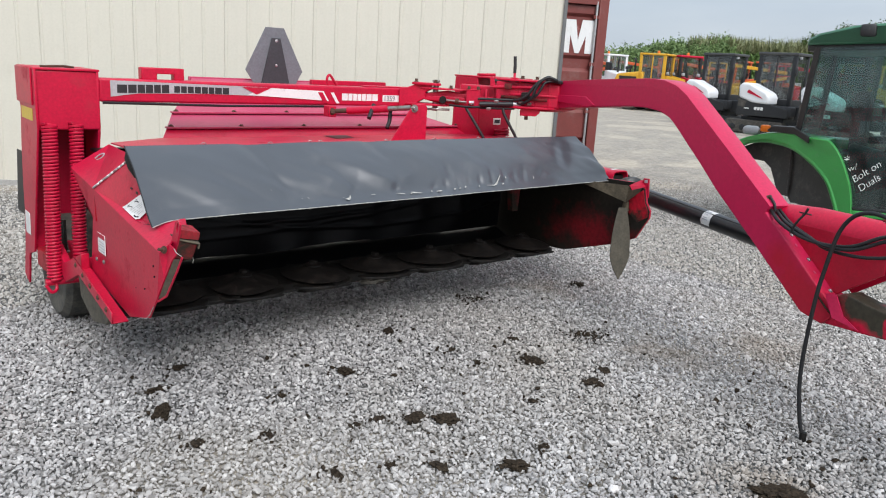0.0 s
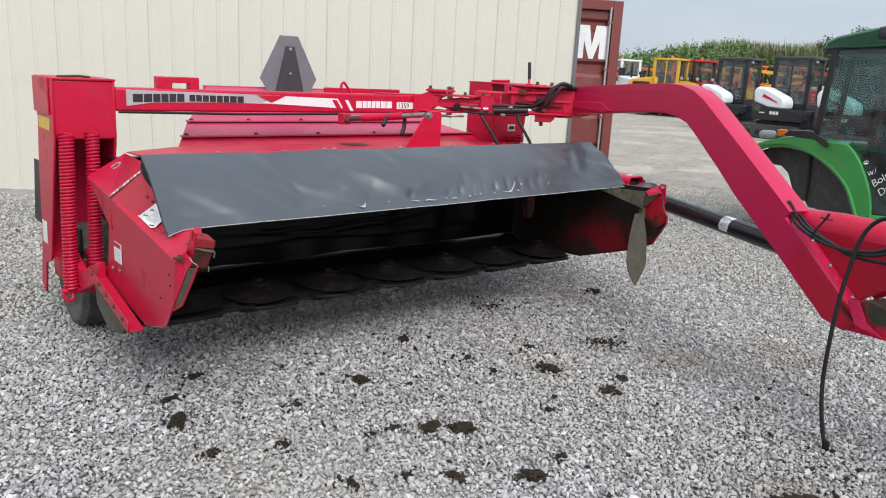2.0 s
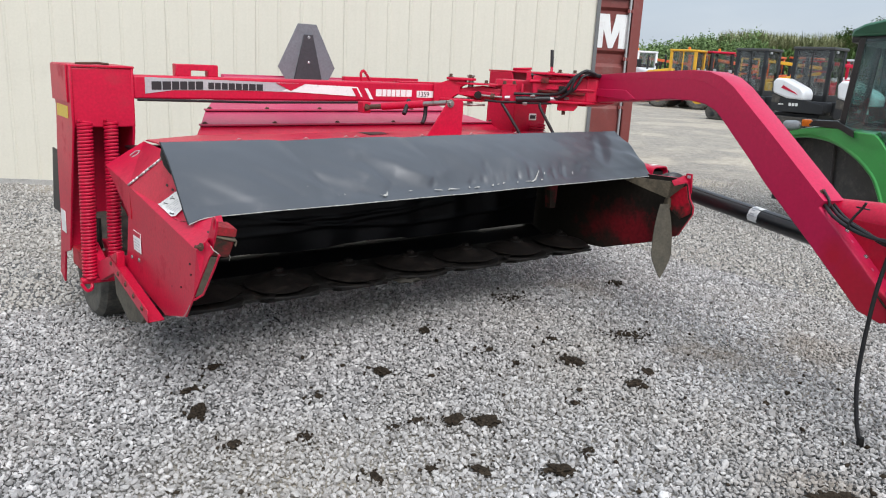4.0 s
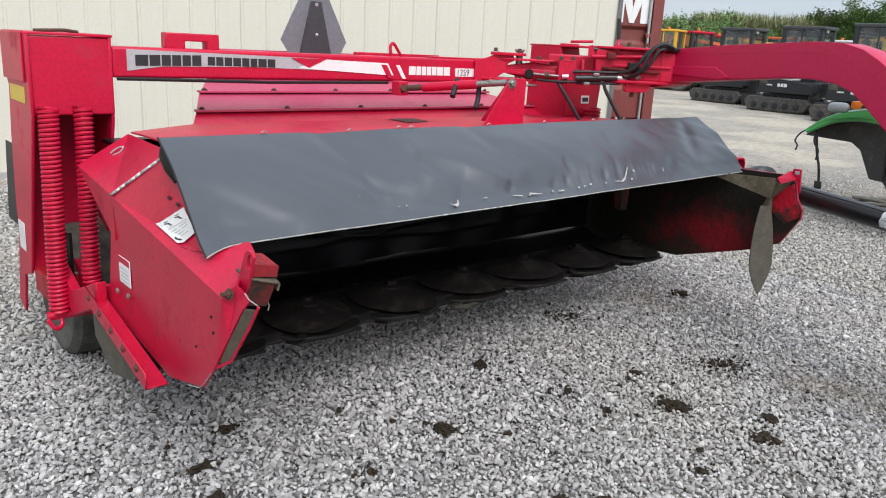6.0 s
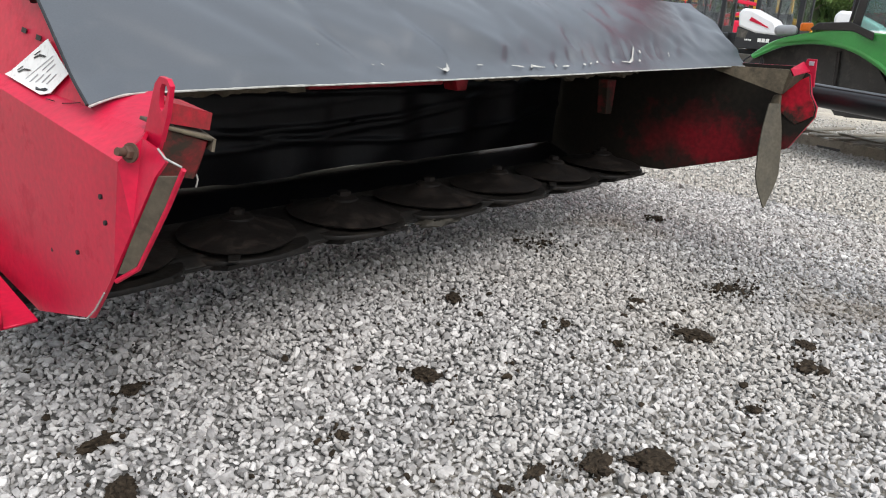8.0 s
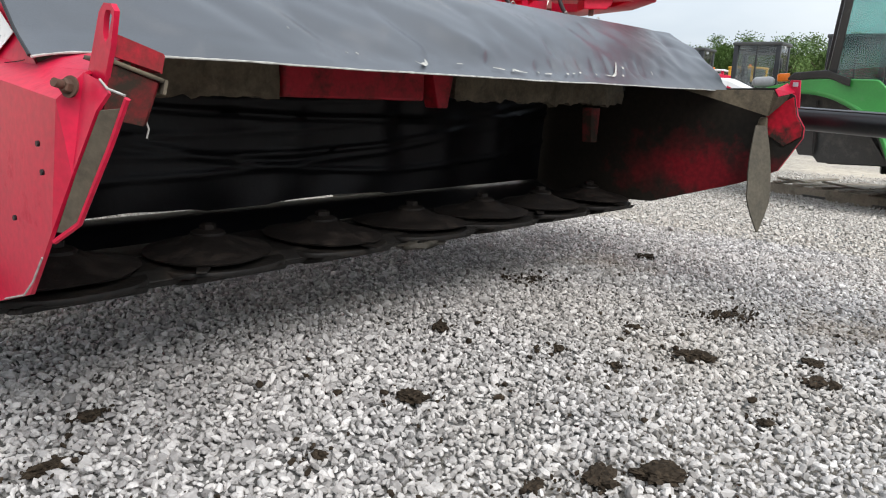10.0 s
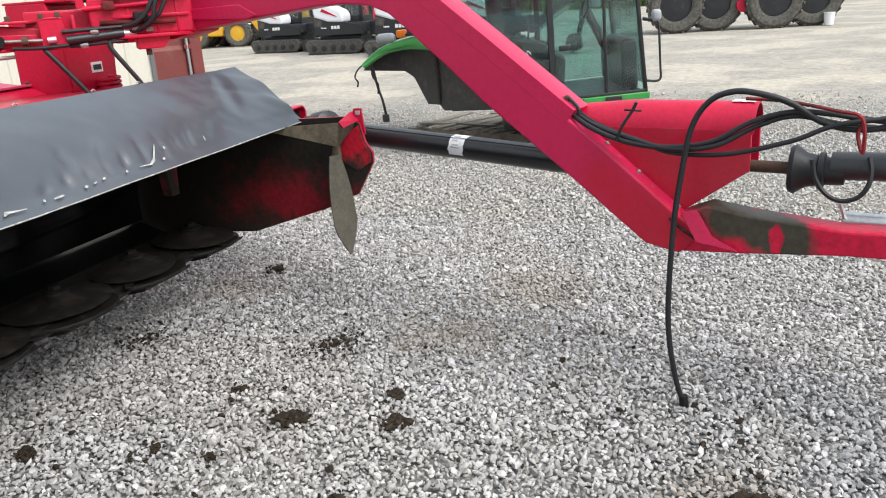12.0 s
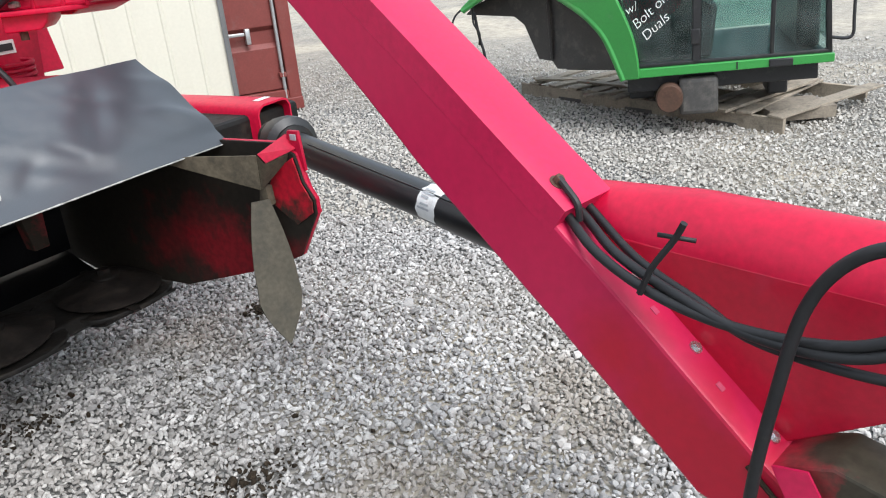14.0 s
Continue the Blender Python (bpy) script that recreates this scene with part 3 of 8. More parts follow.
def text_mesh(body, size, material, parent, m, name="lettering", label="", thick=0.001, shear=0.0, offset=0.0):
    cu = bpy.data.curves.new(name, "FONT")
    cu.body, cu.size, cu.extrude, cu.shear, cu.offset = body, size, thick, shear, offset
    tmp = bpy.data.objects.new(name, cu)
    scene.collection.objects.link(tmp)
    me = bpy.data.meshes.new_from_object(tmp.evaluated_get(bpy.context.evaluated_depsgraph_get()))
    bpy.data.objects.remove(tmp)
    bpy.data.curves.remove(cu)
    me.materials.clear()
    me.materials.append(material)
    ob = new(name, me)
    ob.parent = parent
    ob.matrix_basis = m
    if label:
        ob["label"] = label
    return ob


# the white letter on the door: two stems and two slanted strokes
b = plate([(-0.555, 0.046, 1.87), (-0.46, 0.046, 1.87), (-0.46, 0.046, 2.28), (-0.555, 0.046, 2.28)], 0.004)
b = plate([(-0.255, 0.046, 1.87), (-0.16, 0.046, 1.87), (-0.16, 0.046, 2.28), (-0.255, 0.046, 2.28)], 0.004, 0, b)
b = plate([(-0.47, 0.0445, 2.28), (-0.47, 0.0445, 2.12), (-0.385, 0.0445, 1.87), (-0.33, 0.0445, 1.87), (-0.40, 0.0445, 2.28)], 0.004, 0, b)
b = plate([(-0.245, 0.0455, 2.28), (-0.245, 0.0455, 2.12), (-0.33, 0.0455, 1.87), (-0.385, 0.0455, 1.87), (-0.315, 0.0455, 2.28)], 0.004, 0, b)
part("letter_m", b, white_paint, container, "white painted letter M")

# ---- disc mower conditioner ----
# world x runs along the cutterbar, y to the rear, z up; the lower corner of the front curtain is over x = 0, y = 0
mower = thing("mower_conditioner", "red pull-type disc mower conditioner with black front curtain", "mower")


# folds pressed into the curtain: start and end (along, down), depth, half width
CREASES = (((0.357, 0.72), (0.337, 0.93), -0.008, 0.02), ((0.442, 0.74), (0.425, 0.93), -0.010, 0.018),
           ((0.569, 0.51), (0.569, 0.76), -0.009, 0.022), ((0.702, 0.18), (0.695, 0.42), -0.007, 0.034), ((0.529, 0.77), (0.511, 0.93), -0.008, 0.016),
           ((0.369, 0.58), (0.451, 0.80), 0.010, 0.035), ((0.46, 0.34), (0.465, 0.78), 0.011, 0.045), ((0.62, 0.25), (0.66, 0.7), 0.010, 0.05),
           ((0.554, 0.72), (0.548, 0.92), -0.007, 0.013), ((0.583, 0.74), (0.576, 0.92), -0.007, 0.012), ((0.612, 0.72), (0.604, 0.92), -0.007, 0.013),
           ((0.640, 0.70), (0.632, 0.92), -0.007, 0.012), ((0.672, 0.66), (0.662, 0.92), -0.008, 0.014), ((0.705, 0.68), (0.694, 0.92), -0.008, 0.014),
           ((0.735, 0.7), (0.725, 0.9), -0.007, 0.014), ((0.765, 0.66), (0.752, 0.88), -0.008, 0.016), ((0.941, 0.05), (0.875, 0.78), -0.012, 0.045),
           ((0.828, 0.66), (0.797, 0.86), -0.006, 0.026), ((0.965, 0.5), (0.99, 0.9), 0.013, 0.05), ((0.84, 0.6), (0.872, 0.78), -0.007, 0.02),
           ((0.05, 0.25), (0.12, 0.8), 0.003, 0.07), ((0.30, 0.1), (0.33, 0.6), 0.007, 0.06), ((0.78, 0.15), (0.80, 0.6), 0.005, 0.06))


# long one-sided folds: start and end (along, down), depth, steep and gentle half width
FOLDS = (((0.185, -0.1), (0.245, 0.88), -0.016, 0.05, 0.12), ((0.085, 0.26), (0.20, 0.90), -0.009, 0.05, 0.09), ((0.31, 0.32), (0.378, 0.92), -0.013, 0.04, 0.10), ((0.42, -0.1), (0.47, 0.65), -0.011, 0.045, 0.10))


def crease_height(x, v):
    h = 0.0
    for (u0, v0), (u1, v1), amp, steep, gentle in FOLDS:
        dx, dy = (u1 - u0) * 2.97, (v1 - v0) * 0.44
        px, py = x - u0 * 2.97, (v - v0) * 0.44
        t = (px * dx + py * dy) / (dx * dx + dy * dy)
        if 0 < t < 1:
            s = (dy * px - dx * py) / math.hypot(dx, dy)
            h += amp * (1 - (2 * t - 1) ** 4) * (math.exp(-s / gentle) if s > 0 else math.exp(-(s / steep) ** 2))
    for (u0, v0), (u1, v1), amp, w in CREASES:
        ax, ay, bx, by = u0 * 2.97, v0 * 0.44, u1 * 2.97, v1 * 0.44
        px, py = x - ax, v * 0.44 - ay
        dx, dy = bx - ax, by - ay
        t = max(-0.25, min(1.25, (px * dx + py * dy) / (dx * dx + dy * dy)))
        d2 = (px - t * dx) ** 2 + (py - t * dy) ** 2
        if d2 < 9 * w * w:
            h += amp * math.exp(-d2 / (w * w)) * (1.0 - 0.8 * (2 * t - 1) ** 2 if 0 <= t <= 1 else 0.2)
    return h


def flap_point(u, v):
    """The front curtain: u along it (0 to 1), v from its top (0) to its hem (1)."""
    x = -0.004 + u * 2.972
    y, z = 0.34 - 0.02 * u, 1.197 + 0.008 * u
    yb, zb = 0.0 + 0.02 * u, 0.925 + 0.02 * u
    bow = math.sin(math.pi * min(1.0, v * 1.15)) * 0.022
    n = Vector((x * 1.7, v * 0.9 + x * 0.6, 0.0))
    fold = 0.030 * noise.noise(n) * min(1, 2.5 * v) + 0.018 * noise.noise(Vector((x * 3.6 - v * 2.4, v * 1.3, 5.0))) * min(1, 2 * v) + 0.009 * noise.noise(Vector((x * 9 - v * 5, v * 2.5, 9.0))) * v
    fold = (fold + crease_height(x, v)) * min(1.0, 0.25 + u * 4.0) * (1.0 - 0.88 * max(0.0, (v - 0.82) / 0.18))
    px = x - 0.02 * v * (1 - u) + (0.045 * v * v * max(0.0, u - 0.94) / 0.06)
    droop = v ** 3 * max(0.0, 1 - u / 0.035) ** 1.5
    return Vector((px, y + (yb - y) * v - bow * 0.63 - fold * 0.6 - 0.045 * droop, z + (zb - z) * v + bow * 0.77 + fold * 0.8 - 0.012 * droop))


curtain = part("front_curtain", sheet([[flap_point(i / 270, j / 40) for i in range(271)] for j in range(41)], 0.004), vinyl, mower, "black vinyl front curtain with wrinkles", angle=60)
part("hem_edge", tube([flap_point(i / 150, 1.0) + Vector((0, -0.003, -0.002)) for i in range(151)], 0.0024, 6, None, [0.0023 + 0.0012 * noise.noise(Vector((i * 0.9, 0, 0))) for i in range(151)]), vinyl_edge, curtain, "pale frayed hem")
part("side_edge", tube([flap_point(0, j / 20) + Vector((-0.002, 0, 0.0)) for j in range(21)], 0.003, 6), rubber, curtain)


def scuff(path, w):
    """A torn white scratch lying on the curtain, thin at its ends."""
    b = bmesh.new()
    pts = []
    for k in range(len(path) - 1):
        (u0, v0), (u1, v1) = path[k], path[k + 1]
        pts += [(u0 + (u1 - u0) * t / 4, v0 + (v1 - v0) * t / 4) for t in range(4)]
    pts.append(path[-1])
    rows, n = [], len(pts)
    for k, (u, v) in enumerate(pts):
        ww = w * (0.35 + math.sin(math.pi * (k + 0.3) / (n - 0.4))) * (1 + 0.5 * noise.noise(Vector((u * 90, v * 40, 1))))
        rows.append([flap_point(u + s * ww * 0.25, v + s * ww / 0.44) + Vector((0, -0.0045, 0.0055)) for s in (-1, 0, 1)])
    return part("scuff", sheet(rows, 0.001), vinyl_edge, curtain, "white scuff mark")


for path, w in ((((0.321, 0.90), (0.327, 0.935), (0.333, 0.92), (0.337, 0.87)), 0.0035), (((0.432, 0.90), (0.438, 0.915), (0.447, 0.925)), 0.004), (((0.46, 0.93), (0.466, 0.905), (0.473, 0.912), (0.487, 0.92)), 0.004),
                (((0.509, 0.915), (0.512, 0.89)), 0.0025), (((0.521, 0.918), (0.534, 0.912)), 0.003), (((0.562, 0.92), (0.566, 0.905)), 0.003), (((0.575, 0.912), (0.58, 0.90)), 0.002), (((0.588, 0.91), (0.592, 0.895)), 0.0025),
                (((0.624, 0.915), (0.627, 0.895)), 0.003), (((0.648, 0.90), (0.664, 0.915), (0.672, 0.89), (0.69, 0.76)), 0.003), (((0.702, 0.82), (0.704, 0.79)), 0.0025), (((0.685, 0.915), (0.69, 0.90)), 0.003),
                (((0.257, 0.86), (0.259, 0.865)), 0.0025), (((0.246, 0.858), (0.248, 0.865)), 0.002), (((0.197, 0.73), (0.198, 0.735)), 0.002), (((0.378, 0.89), (0.386, 0.895)), 0.0015), (((0.78, 0.85), (0.783, 0.80)), 0.002)):
    scuff(path, w)
for u in (0.12, 0.235, 0.31, 0.33, 0.47, 0.585, 0.70, 0.78):
    p = flap_point(u, 0.0)
    part("torn_thread", tube([p + Vector((-0.012, 0, 0.004)), p + Vector((0.0, 0.0, 0.009)), p + Vector((0.014, 0.004, 0.003))], 0.0022, 5), vinyl_edge, curtain, "torn white threads")
part("roll_end", lathe([(0, 0.012), (0.03, 0.024), (0.08, 0.022), (0.13, 0.008)], (0.006, 0.325, 1.172), (0.02, -0.66, -0.75), 14), dark_steel, mower)

# deck and hood
def deck_left(y):
    return 0.045 + 0.10 * (y - 0.33) / 0.72 if y < 1.05 else 0.145 + 0.5 * (y - 1.05) / 0.48


deck_rows = [[(deck_left(y) + (2.97 - deck_left(y)) * i / 28, y, 1.172 - 0.075 * (y - 0.34) / 1.2 + 0.004 * noise.noise(Vector((i * 0.2, y * 2, 0)))) for i in range(29)] for y in [0.35, 0.45, 0.6, 0.75, 0.9, 1.05, 1.2, 1.35, 1.53]]
deck = part("deck", sheet(deck_rows, 0.006), red, mower, "red sheet steel deck")
part("deck_front_angle", prism([(0.345, 1.178), (0.39, 1.178), (0.39, 1.170), (0.353, 1.170), (0.353, 1.11), (0.345, 1.11)], "x", 0.05, 2.96, 0.002), red, mower)
# black plate laid on the uncut deck for the shade inside a slot
part("deck_hole", plate([(1.5, 1.03, 1.1335), (1.67, 1.08, 1.1305), (1.81, 1.40, 1.1105), (1.63, 1.39, 1.111)], 0.001), black_cloth_and_shade, mower, "black plate on the deck, standing for the shade in a slot")
HOOD = [(1.45, 1.102, 0.56, 3.02), (1.56, 1.140, 0.62, 2.98), (1.90, 1.205, 0.78, 2.86), (2.14, 1.27, 0.93, 2.75), (2.66, 1.415, 1.22, 2.50)]
for k, (a, bnd) in enumerate(zip(HOOD, HOOD[1:])):
    rows = []
    for t in (0.0, 0.5, 1.0):
        y, z, xl, xr = [a[i] + (bnd[i] - a[i]) * t for i in range(4)]
        rows.append([(xl + (xr - xl) * i / 20, y, z) for i in range(21)])
    part("hood_panel", sheet(rows, 0.006), red if k == 0 else red_hood, mower)
for y, z, xl, xr in (HOOD[1], HOOD[2], HOOD[3]):
    strip = part("hood_strip", box((xl, y - 0.02, z + 0.006), (xr, y + 0.025, z + 0.018), 0.002), red_hood, mower)
    for i in range(6):
        part("strip_bolt", bolt((xl + 0.03 + (xr - xl - 0.06) * i / 5, y, z + 0.018), (0, -0.3, 1), 0.011, 0.012), rust, strip)
part("hood_back", box((1.2, 2.66, 1.18), (2.5, 2.69, 1.425), 0.004), red_hood, mower)
part("rear_rail", box((2.2, 2.55, 1.40), (2.95, 2.6, 1.44), 0.006), red, mower)

# slow-vehicle sign seen from behind
smv = part("warning_sign", prism([(1.59, 1.50), (1.66, 1.40), (2.03, 1.40), (2.09, 1.50), (1.92, 1.83), (1.76, 1.83)], "y", 2.52, 2.523, 0.001), sign_grey, mower, "grey back of a truncated triangle warning sign")
part("sign_bracket", prism([(1.72, 1.39), (1.97, 1.39), (1.885, 1.75), (1.81, 1.75)], "y", 2.508, 2.519, 0.002), sign_dark, smv, "dark tapered mounting bracket")
for z in (1.73, 1.54):
    part("sign_bolt", bolt((1.848, 2.508, z), (0, -1, 0), 0.008, 0.008), bright_steel, smv)

# left end shield
FOLD_BACK, FOLD_FRONT = Vector((-0.041, 0.715, 0.948)), Vector((-0.062, -0.225, 0.850))
UPPER_BACK, UPPER_FRONT = Vector((0.035, 0.34, 1.15)), Vector((0.0, 0.0, 0.90))


def side_x(y, z):
    return -0.03 - 0.03 * max(0.0, 0.4 - y) / 0.7 - 0.05 * max(0.0, 0.8 - z) * max(0.0, 0.5 - y)


def left_shield():
    m = bmesh.new()

    def at(p):
        return m.verts.new(p)

    back_top, seam, bend = at((-0.03, 1.16, 0.99)), at(FOLD_BACK), at(FOLD_FRONT)
    low = [at((side_x(y, z), y, z)) for y, z in ((-0.07, 0.535), (0.24, 0.445), (0.86, 0.50), (0.79, 0.80))]
    m.faces.new([back_top, seam, bend] + low)
    # front strip of the side, bent inwards to a ragged edge
    apex = at((-0.032, -0.250, 0.889))
    edge = [at(p) for p in ((-0.030, -0.300, 0.876), (-0.029, -0.314, 0.862), (-0.040, -0.300, 0.838), (-0.054, -0.245, 0.745), (-0.063, -0.185, 0.655), (-0.064, -0.150, 0.612))]
    m.faces.new([bend, apex] + edge + [low[0]])
    rear = at((0.135, 1.05, 1.12))
    up_b, up_f = at(UPPER_BACK), at(UPPER_FRONT)
    ledge = at((-0.002, -0.205, 0.893))
    m.faces.new((back_top, rear, seam))
    m.faces.new((rear, up_b, seam))
    m.faces.new((seam, up_b, up_f))
    m.faces.new((seam, up_f, bend))
    m.faces.new((up_f, ledge, bend))
    m.faces.new((ledge, apex, bend))
    bmesh.ops.triangulate(m, faces=m.faces)
    bmesh.ops.recalc_face_normals(m, faces=m.faces)
    bmesh.ops.solidify(m, geom=m.faces[:], thickness=0.006)
    return m


def ring_plate(outer, inner, x0, x1):
    """A flat plate in the y, z plane with a hole through it."""
    m = bmesh.new()
    n = len(outer)
    rings = [[m.verts.new((x, y, z)) for y, z in loop] for x in (x0, x1) for loop in (outer, inner)]
    for k in range(n):
        j = (k + 1) % n
        for a, b in ((0, 1), (2, 3), (0, 2), (1, 3)):
            m.faces.new((rings[a][k], rings[a][j], rings[b][j], rings[b][k]))
    bmesh.ops.recalc_face_normals(m, faces=m.faces)
    return m


shield = part("end_shield", left_shield(), red, mower, "red folded steel end shield", angle=12)
hinge = part("hinge_rod", tube([(-0.043, 0.712, 0.952), (0.026, 0.385, 1.128)], 0.004, 8), galv, shield, "bright piano hinge along the seam")
for k in range(10):
    f0, f1 = k / 10 + 0.008, (k + 1) / 10 - 0.008
    p0, p1 = Vector((-0.045, 0.712, 0.953)), Vector((0.024, 0.385, 1.129))
    part("hinge_knuckle", tube([p0.lerp(p1, f0), p0.lerp(p1, f1)], 0.0052, 8), white_decal if k % 3 else galv, hinge)
part("seam_gap", box((-0.0395, 0.7105, 0.79), (-0.034, 0.7145, 0.945), 0), red_scuffed, shield)
part("inner_return", plate([(-0.002, 0.01, 0.899), (-0.004, -0.203, 0.892), (0.070, -0.178, 0.917), (0.125, -0.01, 0.930), (0.045, 0.03, 0.918)], 0.005), red, shield)
clamp = part("clamp_bolt", bolt((-0.052, -0.252, 0.868), (-1, -0.35, 0.2), 0.0105, 0.014), rust, shield, "worn grey clamp bolt")
part("bolt_end", tube([(-0.066, -0.257, 0.871), (-0.078, -0.261, 0.874)], 0.0065, 10), rust, clamp)
part("edge_channel", plate([(-0.036, -0.302, 0.838), (-0.050, -0.247, 0.745), (-0.058, -0.190, 0.655), (-0.046, -0.212, 0.655), (-0.030, -0.286, 0.76), (-0.020, -0.334, 0.842)], 0.005), edge_mud, shield, "mud-caked return edge")
part("edge_lip", tube([(-0.020, -0.350, 0.856), (-0.028, -0.312, 0.79), (-0.042, -0.232, 0.672), (-0.060, -0.185, 0.640)], 0.0045, 6), red, shield)
part("paint_chip", tube([(-0.032, -0.298, 0.880), (-0.030, -0.315, 0.868), (-0.022, -0.348, 0.860)], 0.0018, 5), vinyl_edge, shield, "paint chipped to pale metal")
part("paint_chip", tube([(-0.066, -0.150, 0.610), (-0.064, -0.10, 0.562), (-0.066, -0.066, 0.534), (-0.066, 0.02, 0.510)], 0.0016, 5), vinyl_edge, shield)
# black discs set on the side stand for the shade in drilled holes
for y, z in ((-0.175, 0.785), (-0.19, 0.745), (-0.06, 0.66), (0.30, 0.74), (0.10, 0.62)):
    part("drill_hole", lathe_flat([(0, 0.0045), (0.004, 0.0045)], (side_x(y, z) - 0.008 - 0.01 * (y < 0), y, z), (1, 0, 0), 8), black_cloth_and_shade, shield)
ang = part("bottom_angle", plate([(-0.035, 0.90, 0.52), (-0.06, 0.20, 0.437), (-0.125, 0.20, 0.437), (-0.10, 0.90, 0.52)], 0.006), red, shield)
part("angle_flange", plate([(-0.125, 0.20, 0.437), (-0.10, 0.90, 0.52), (-0.10, 0.90, 0.575), (-0.125, 0.20, 0.49)], 0.006), red, ang)
for i in range(5):
    y = 0.28 + 0.14 * i
    part("flange_bolt", bolt((-0.128 + 0.0357 * (y - 0.2), y, 0.470 + 0.119 * (y - 0.2)), (-1, 0, 0), 0.011, 0.01), rust, ang)
part("skid_shoe", prism([(0.95, 0.52), (0.36, 0.44), (0.5, 0.33), (0.72, 0.28), (0.92, 0.36)], "x", -0.075, -0.05, 0.006), dirty_rubber, mower, "dusty grey rubber skirt")
part("ear_tab", ring_plate([(-0.198, 0.872), (-0.248, 0.858), (-0.284, 0.925), (-0.299, 0.972), (-0.290, 0.982), (-0.268, 0.984), (-0.252, 0.972), (-0.225, 0.920)],
                           [(-0.264, 0.936), (-0.269, 0.931), (-0.278, 0.938), (-0.291, 0.965), (-0.287, 0.973), (-0.274, 0.974), (-0.268, 0.966), (-0.263, 0.945)], -0.008, 0.0), red, shield, "red tab with slotted hole")
br = part("inner_bracket", plate([(0.002, -0.262, 0.946), (0.088, -0.242, 0.922), (0.100, -0.13, 0.928), (0.040, -0.15, 0.940)], 0.006), red_scuffed, shield, "worn red channel bracket")
part("channel_face", plate([(0.002, -0.264, 0.945), (0.089, -0.244, 0.921), (0.082, -0.246, 0.893), (0.002, -0.266, 0.912)], 0.005), red_scuffed, br)
part("channel_side", plate([(0.090, -0.242, 0.920), (0.101, -0.13, 0.926), (0.095, -0.13, 0.895), (0.083, -0.244, 0.893)], 0.005), red_scuffed, br)
part("bracket_shelf", plate([(-0.004, -0.272, 0.910), (0.076, -0.274, 0.884), (0.092, -0.19, 0.890), (-0.004, -0.19, 0.914)], 0.006), tan_mud, br, "mud-caked bracket shelf")
part("shelf_lip", plate([(0.076, -0.275, 0.883), (0.093, -0.19, 0.889), (0.089, -0.19, 0.868), (0.072, -0.274, 0.862)], 0.005), edge_mud, br)
part("bracket_leg", plate([(0.0, -0.262, 0.904), (0.068, -0.264, 0.880), (0.056, -0.238, 0.815), (-0.004, -0.236, 0.828)], 0.006), red_worn, br, "mud-caked bracket leg")
part("leg_side", plate([(0.068, -0.262, 0.880), (0.082, -0.18, 0.884), (0.072, -0.18, 0.820), (0.057, -0.236, 0.815)], 0.006), red_worn, br)
part("hanging_straw", tube([(0.066, -0.232, 0.820), (0.070, -0.232, 0.808), (0.067, -0.230, 0.794)], 0.0016, 5), vinyl_edge, br, "bit of dry straw")


def on_chamfer(y, z, lift=0.0045):
    """A place on the sloped upper face of the shield over (y, z), lifted off the paint."""
    crease = FOLD_BACK.z + (UPPER_FRONT.z - FOLD_BACK.z) * (y - FOLD_BACK.y) / (UPPER_FRONT.y - FOLD_BACK.y)
    p, q, r = (FOLD_BACK, UPPER_BACK, UPPER_FRONT) if z > crease else (FOLD_BACK, UPPER_FRONT, FOLD_FRONT)
    n = (q - p).cross(r - p).normalized()
    n = -n if n.x > 0 else n
    return Vector((p.x - (n.y * (y - p.y) + n.z * (z - p.z)) / n.x, y, z)) + n * lift


def on_decal(u, v, lift=0.0075):
    """A place on the warning decal: u along its lower edge, v up the slope."""
    low_l, low_r, top_r, top_l = (0.338, 0.921), (0.152, 0.902), (0.085, 0.951), (0.183, 1.006)
    y = (low_l[0] * (1 - u) + low_r[0] * u) * (1 - v) + (top_l[0] * (1 - u) + top_r[0] * u) * v
    z = (low_l[1] * (1 - u) + low_r[1] * u) * (1 - v) + (top_l[1] * (1 - u) + top_r[1] * u) * v
    return on_chamfer(y, z, lift)


dec = part("warning_decal", sheet([[on_decal(i / 8, j / 6) for i in range(9)] for j in range(7)], 0.0012), white_decal, shield, "white warning decal with dark symbols", angle=60)
for pts in (((0.14, 0.22), (0.17, 0.21), (0.20, 0.30), (0.31, 0.36), (0.33, 0.40), (0.26, 0.38), (0.19, 0.35)), ((0.14, 0.62), (0.17, 0.61), (0.20, 0.70), (0.31, 0.76), (0.33, 0.81), (0.26, 0.79), (0.18, 0.75)), ((0.10, 0.24), (0.115, 0.24), (0.13, 0.36), (0.115, 0.37)), ((0.10, 0.66), (0.115, 0.66), (0.13, 0.78), (0.115, 0.79)),
            ((0.74, 0.06), (0.84, 0.02), (0.96, 0.08), (0.90, 0.14), (0.92, 0.24), (0.86, 0.24), (0.84, 0.14))):
    part("symbol", plate([on_decal(u, v, 0.0092) for u, v in pts], 0.001), black_decal, dec)
for u0, v0, v1 in ((0.50, 0.10, 0.42), (0.50, 0.55, 0.88), (0.60, 0.22, 0.50), (0.60, 0.58, 0.86), (0.70, 0.30, 0.62), (0.80, 0.34, 0.72), (0.42, 0.04, 0.92)):
    part("print_line", plate([on_decal(u, v, 0.0088) for u, v in ((u0, v0), (u0 + 0.018, v0), (u0 + 0.018, v1), (u0, v1))], 0.0008), grey_decal, dec)
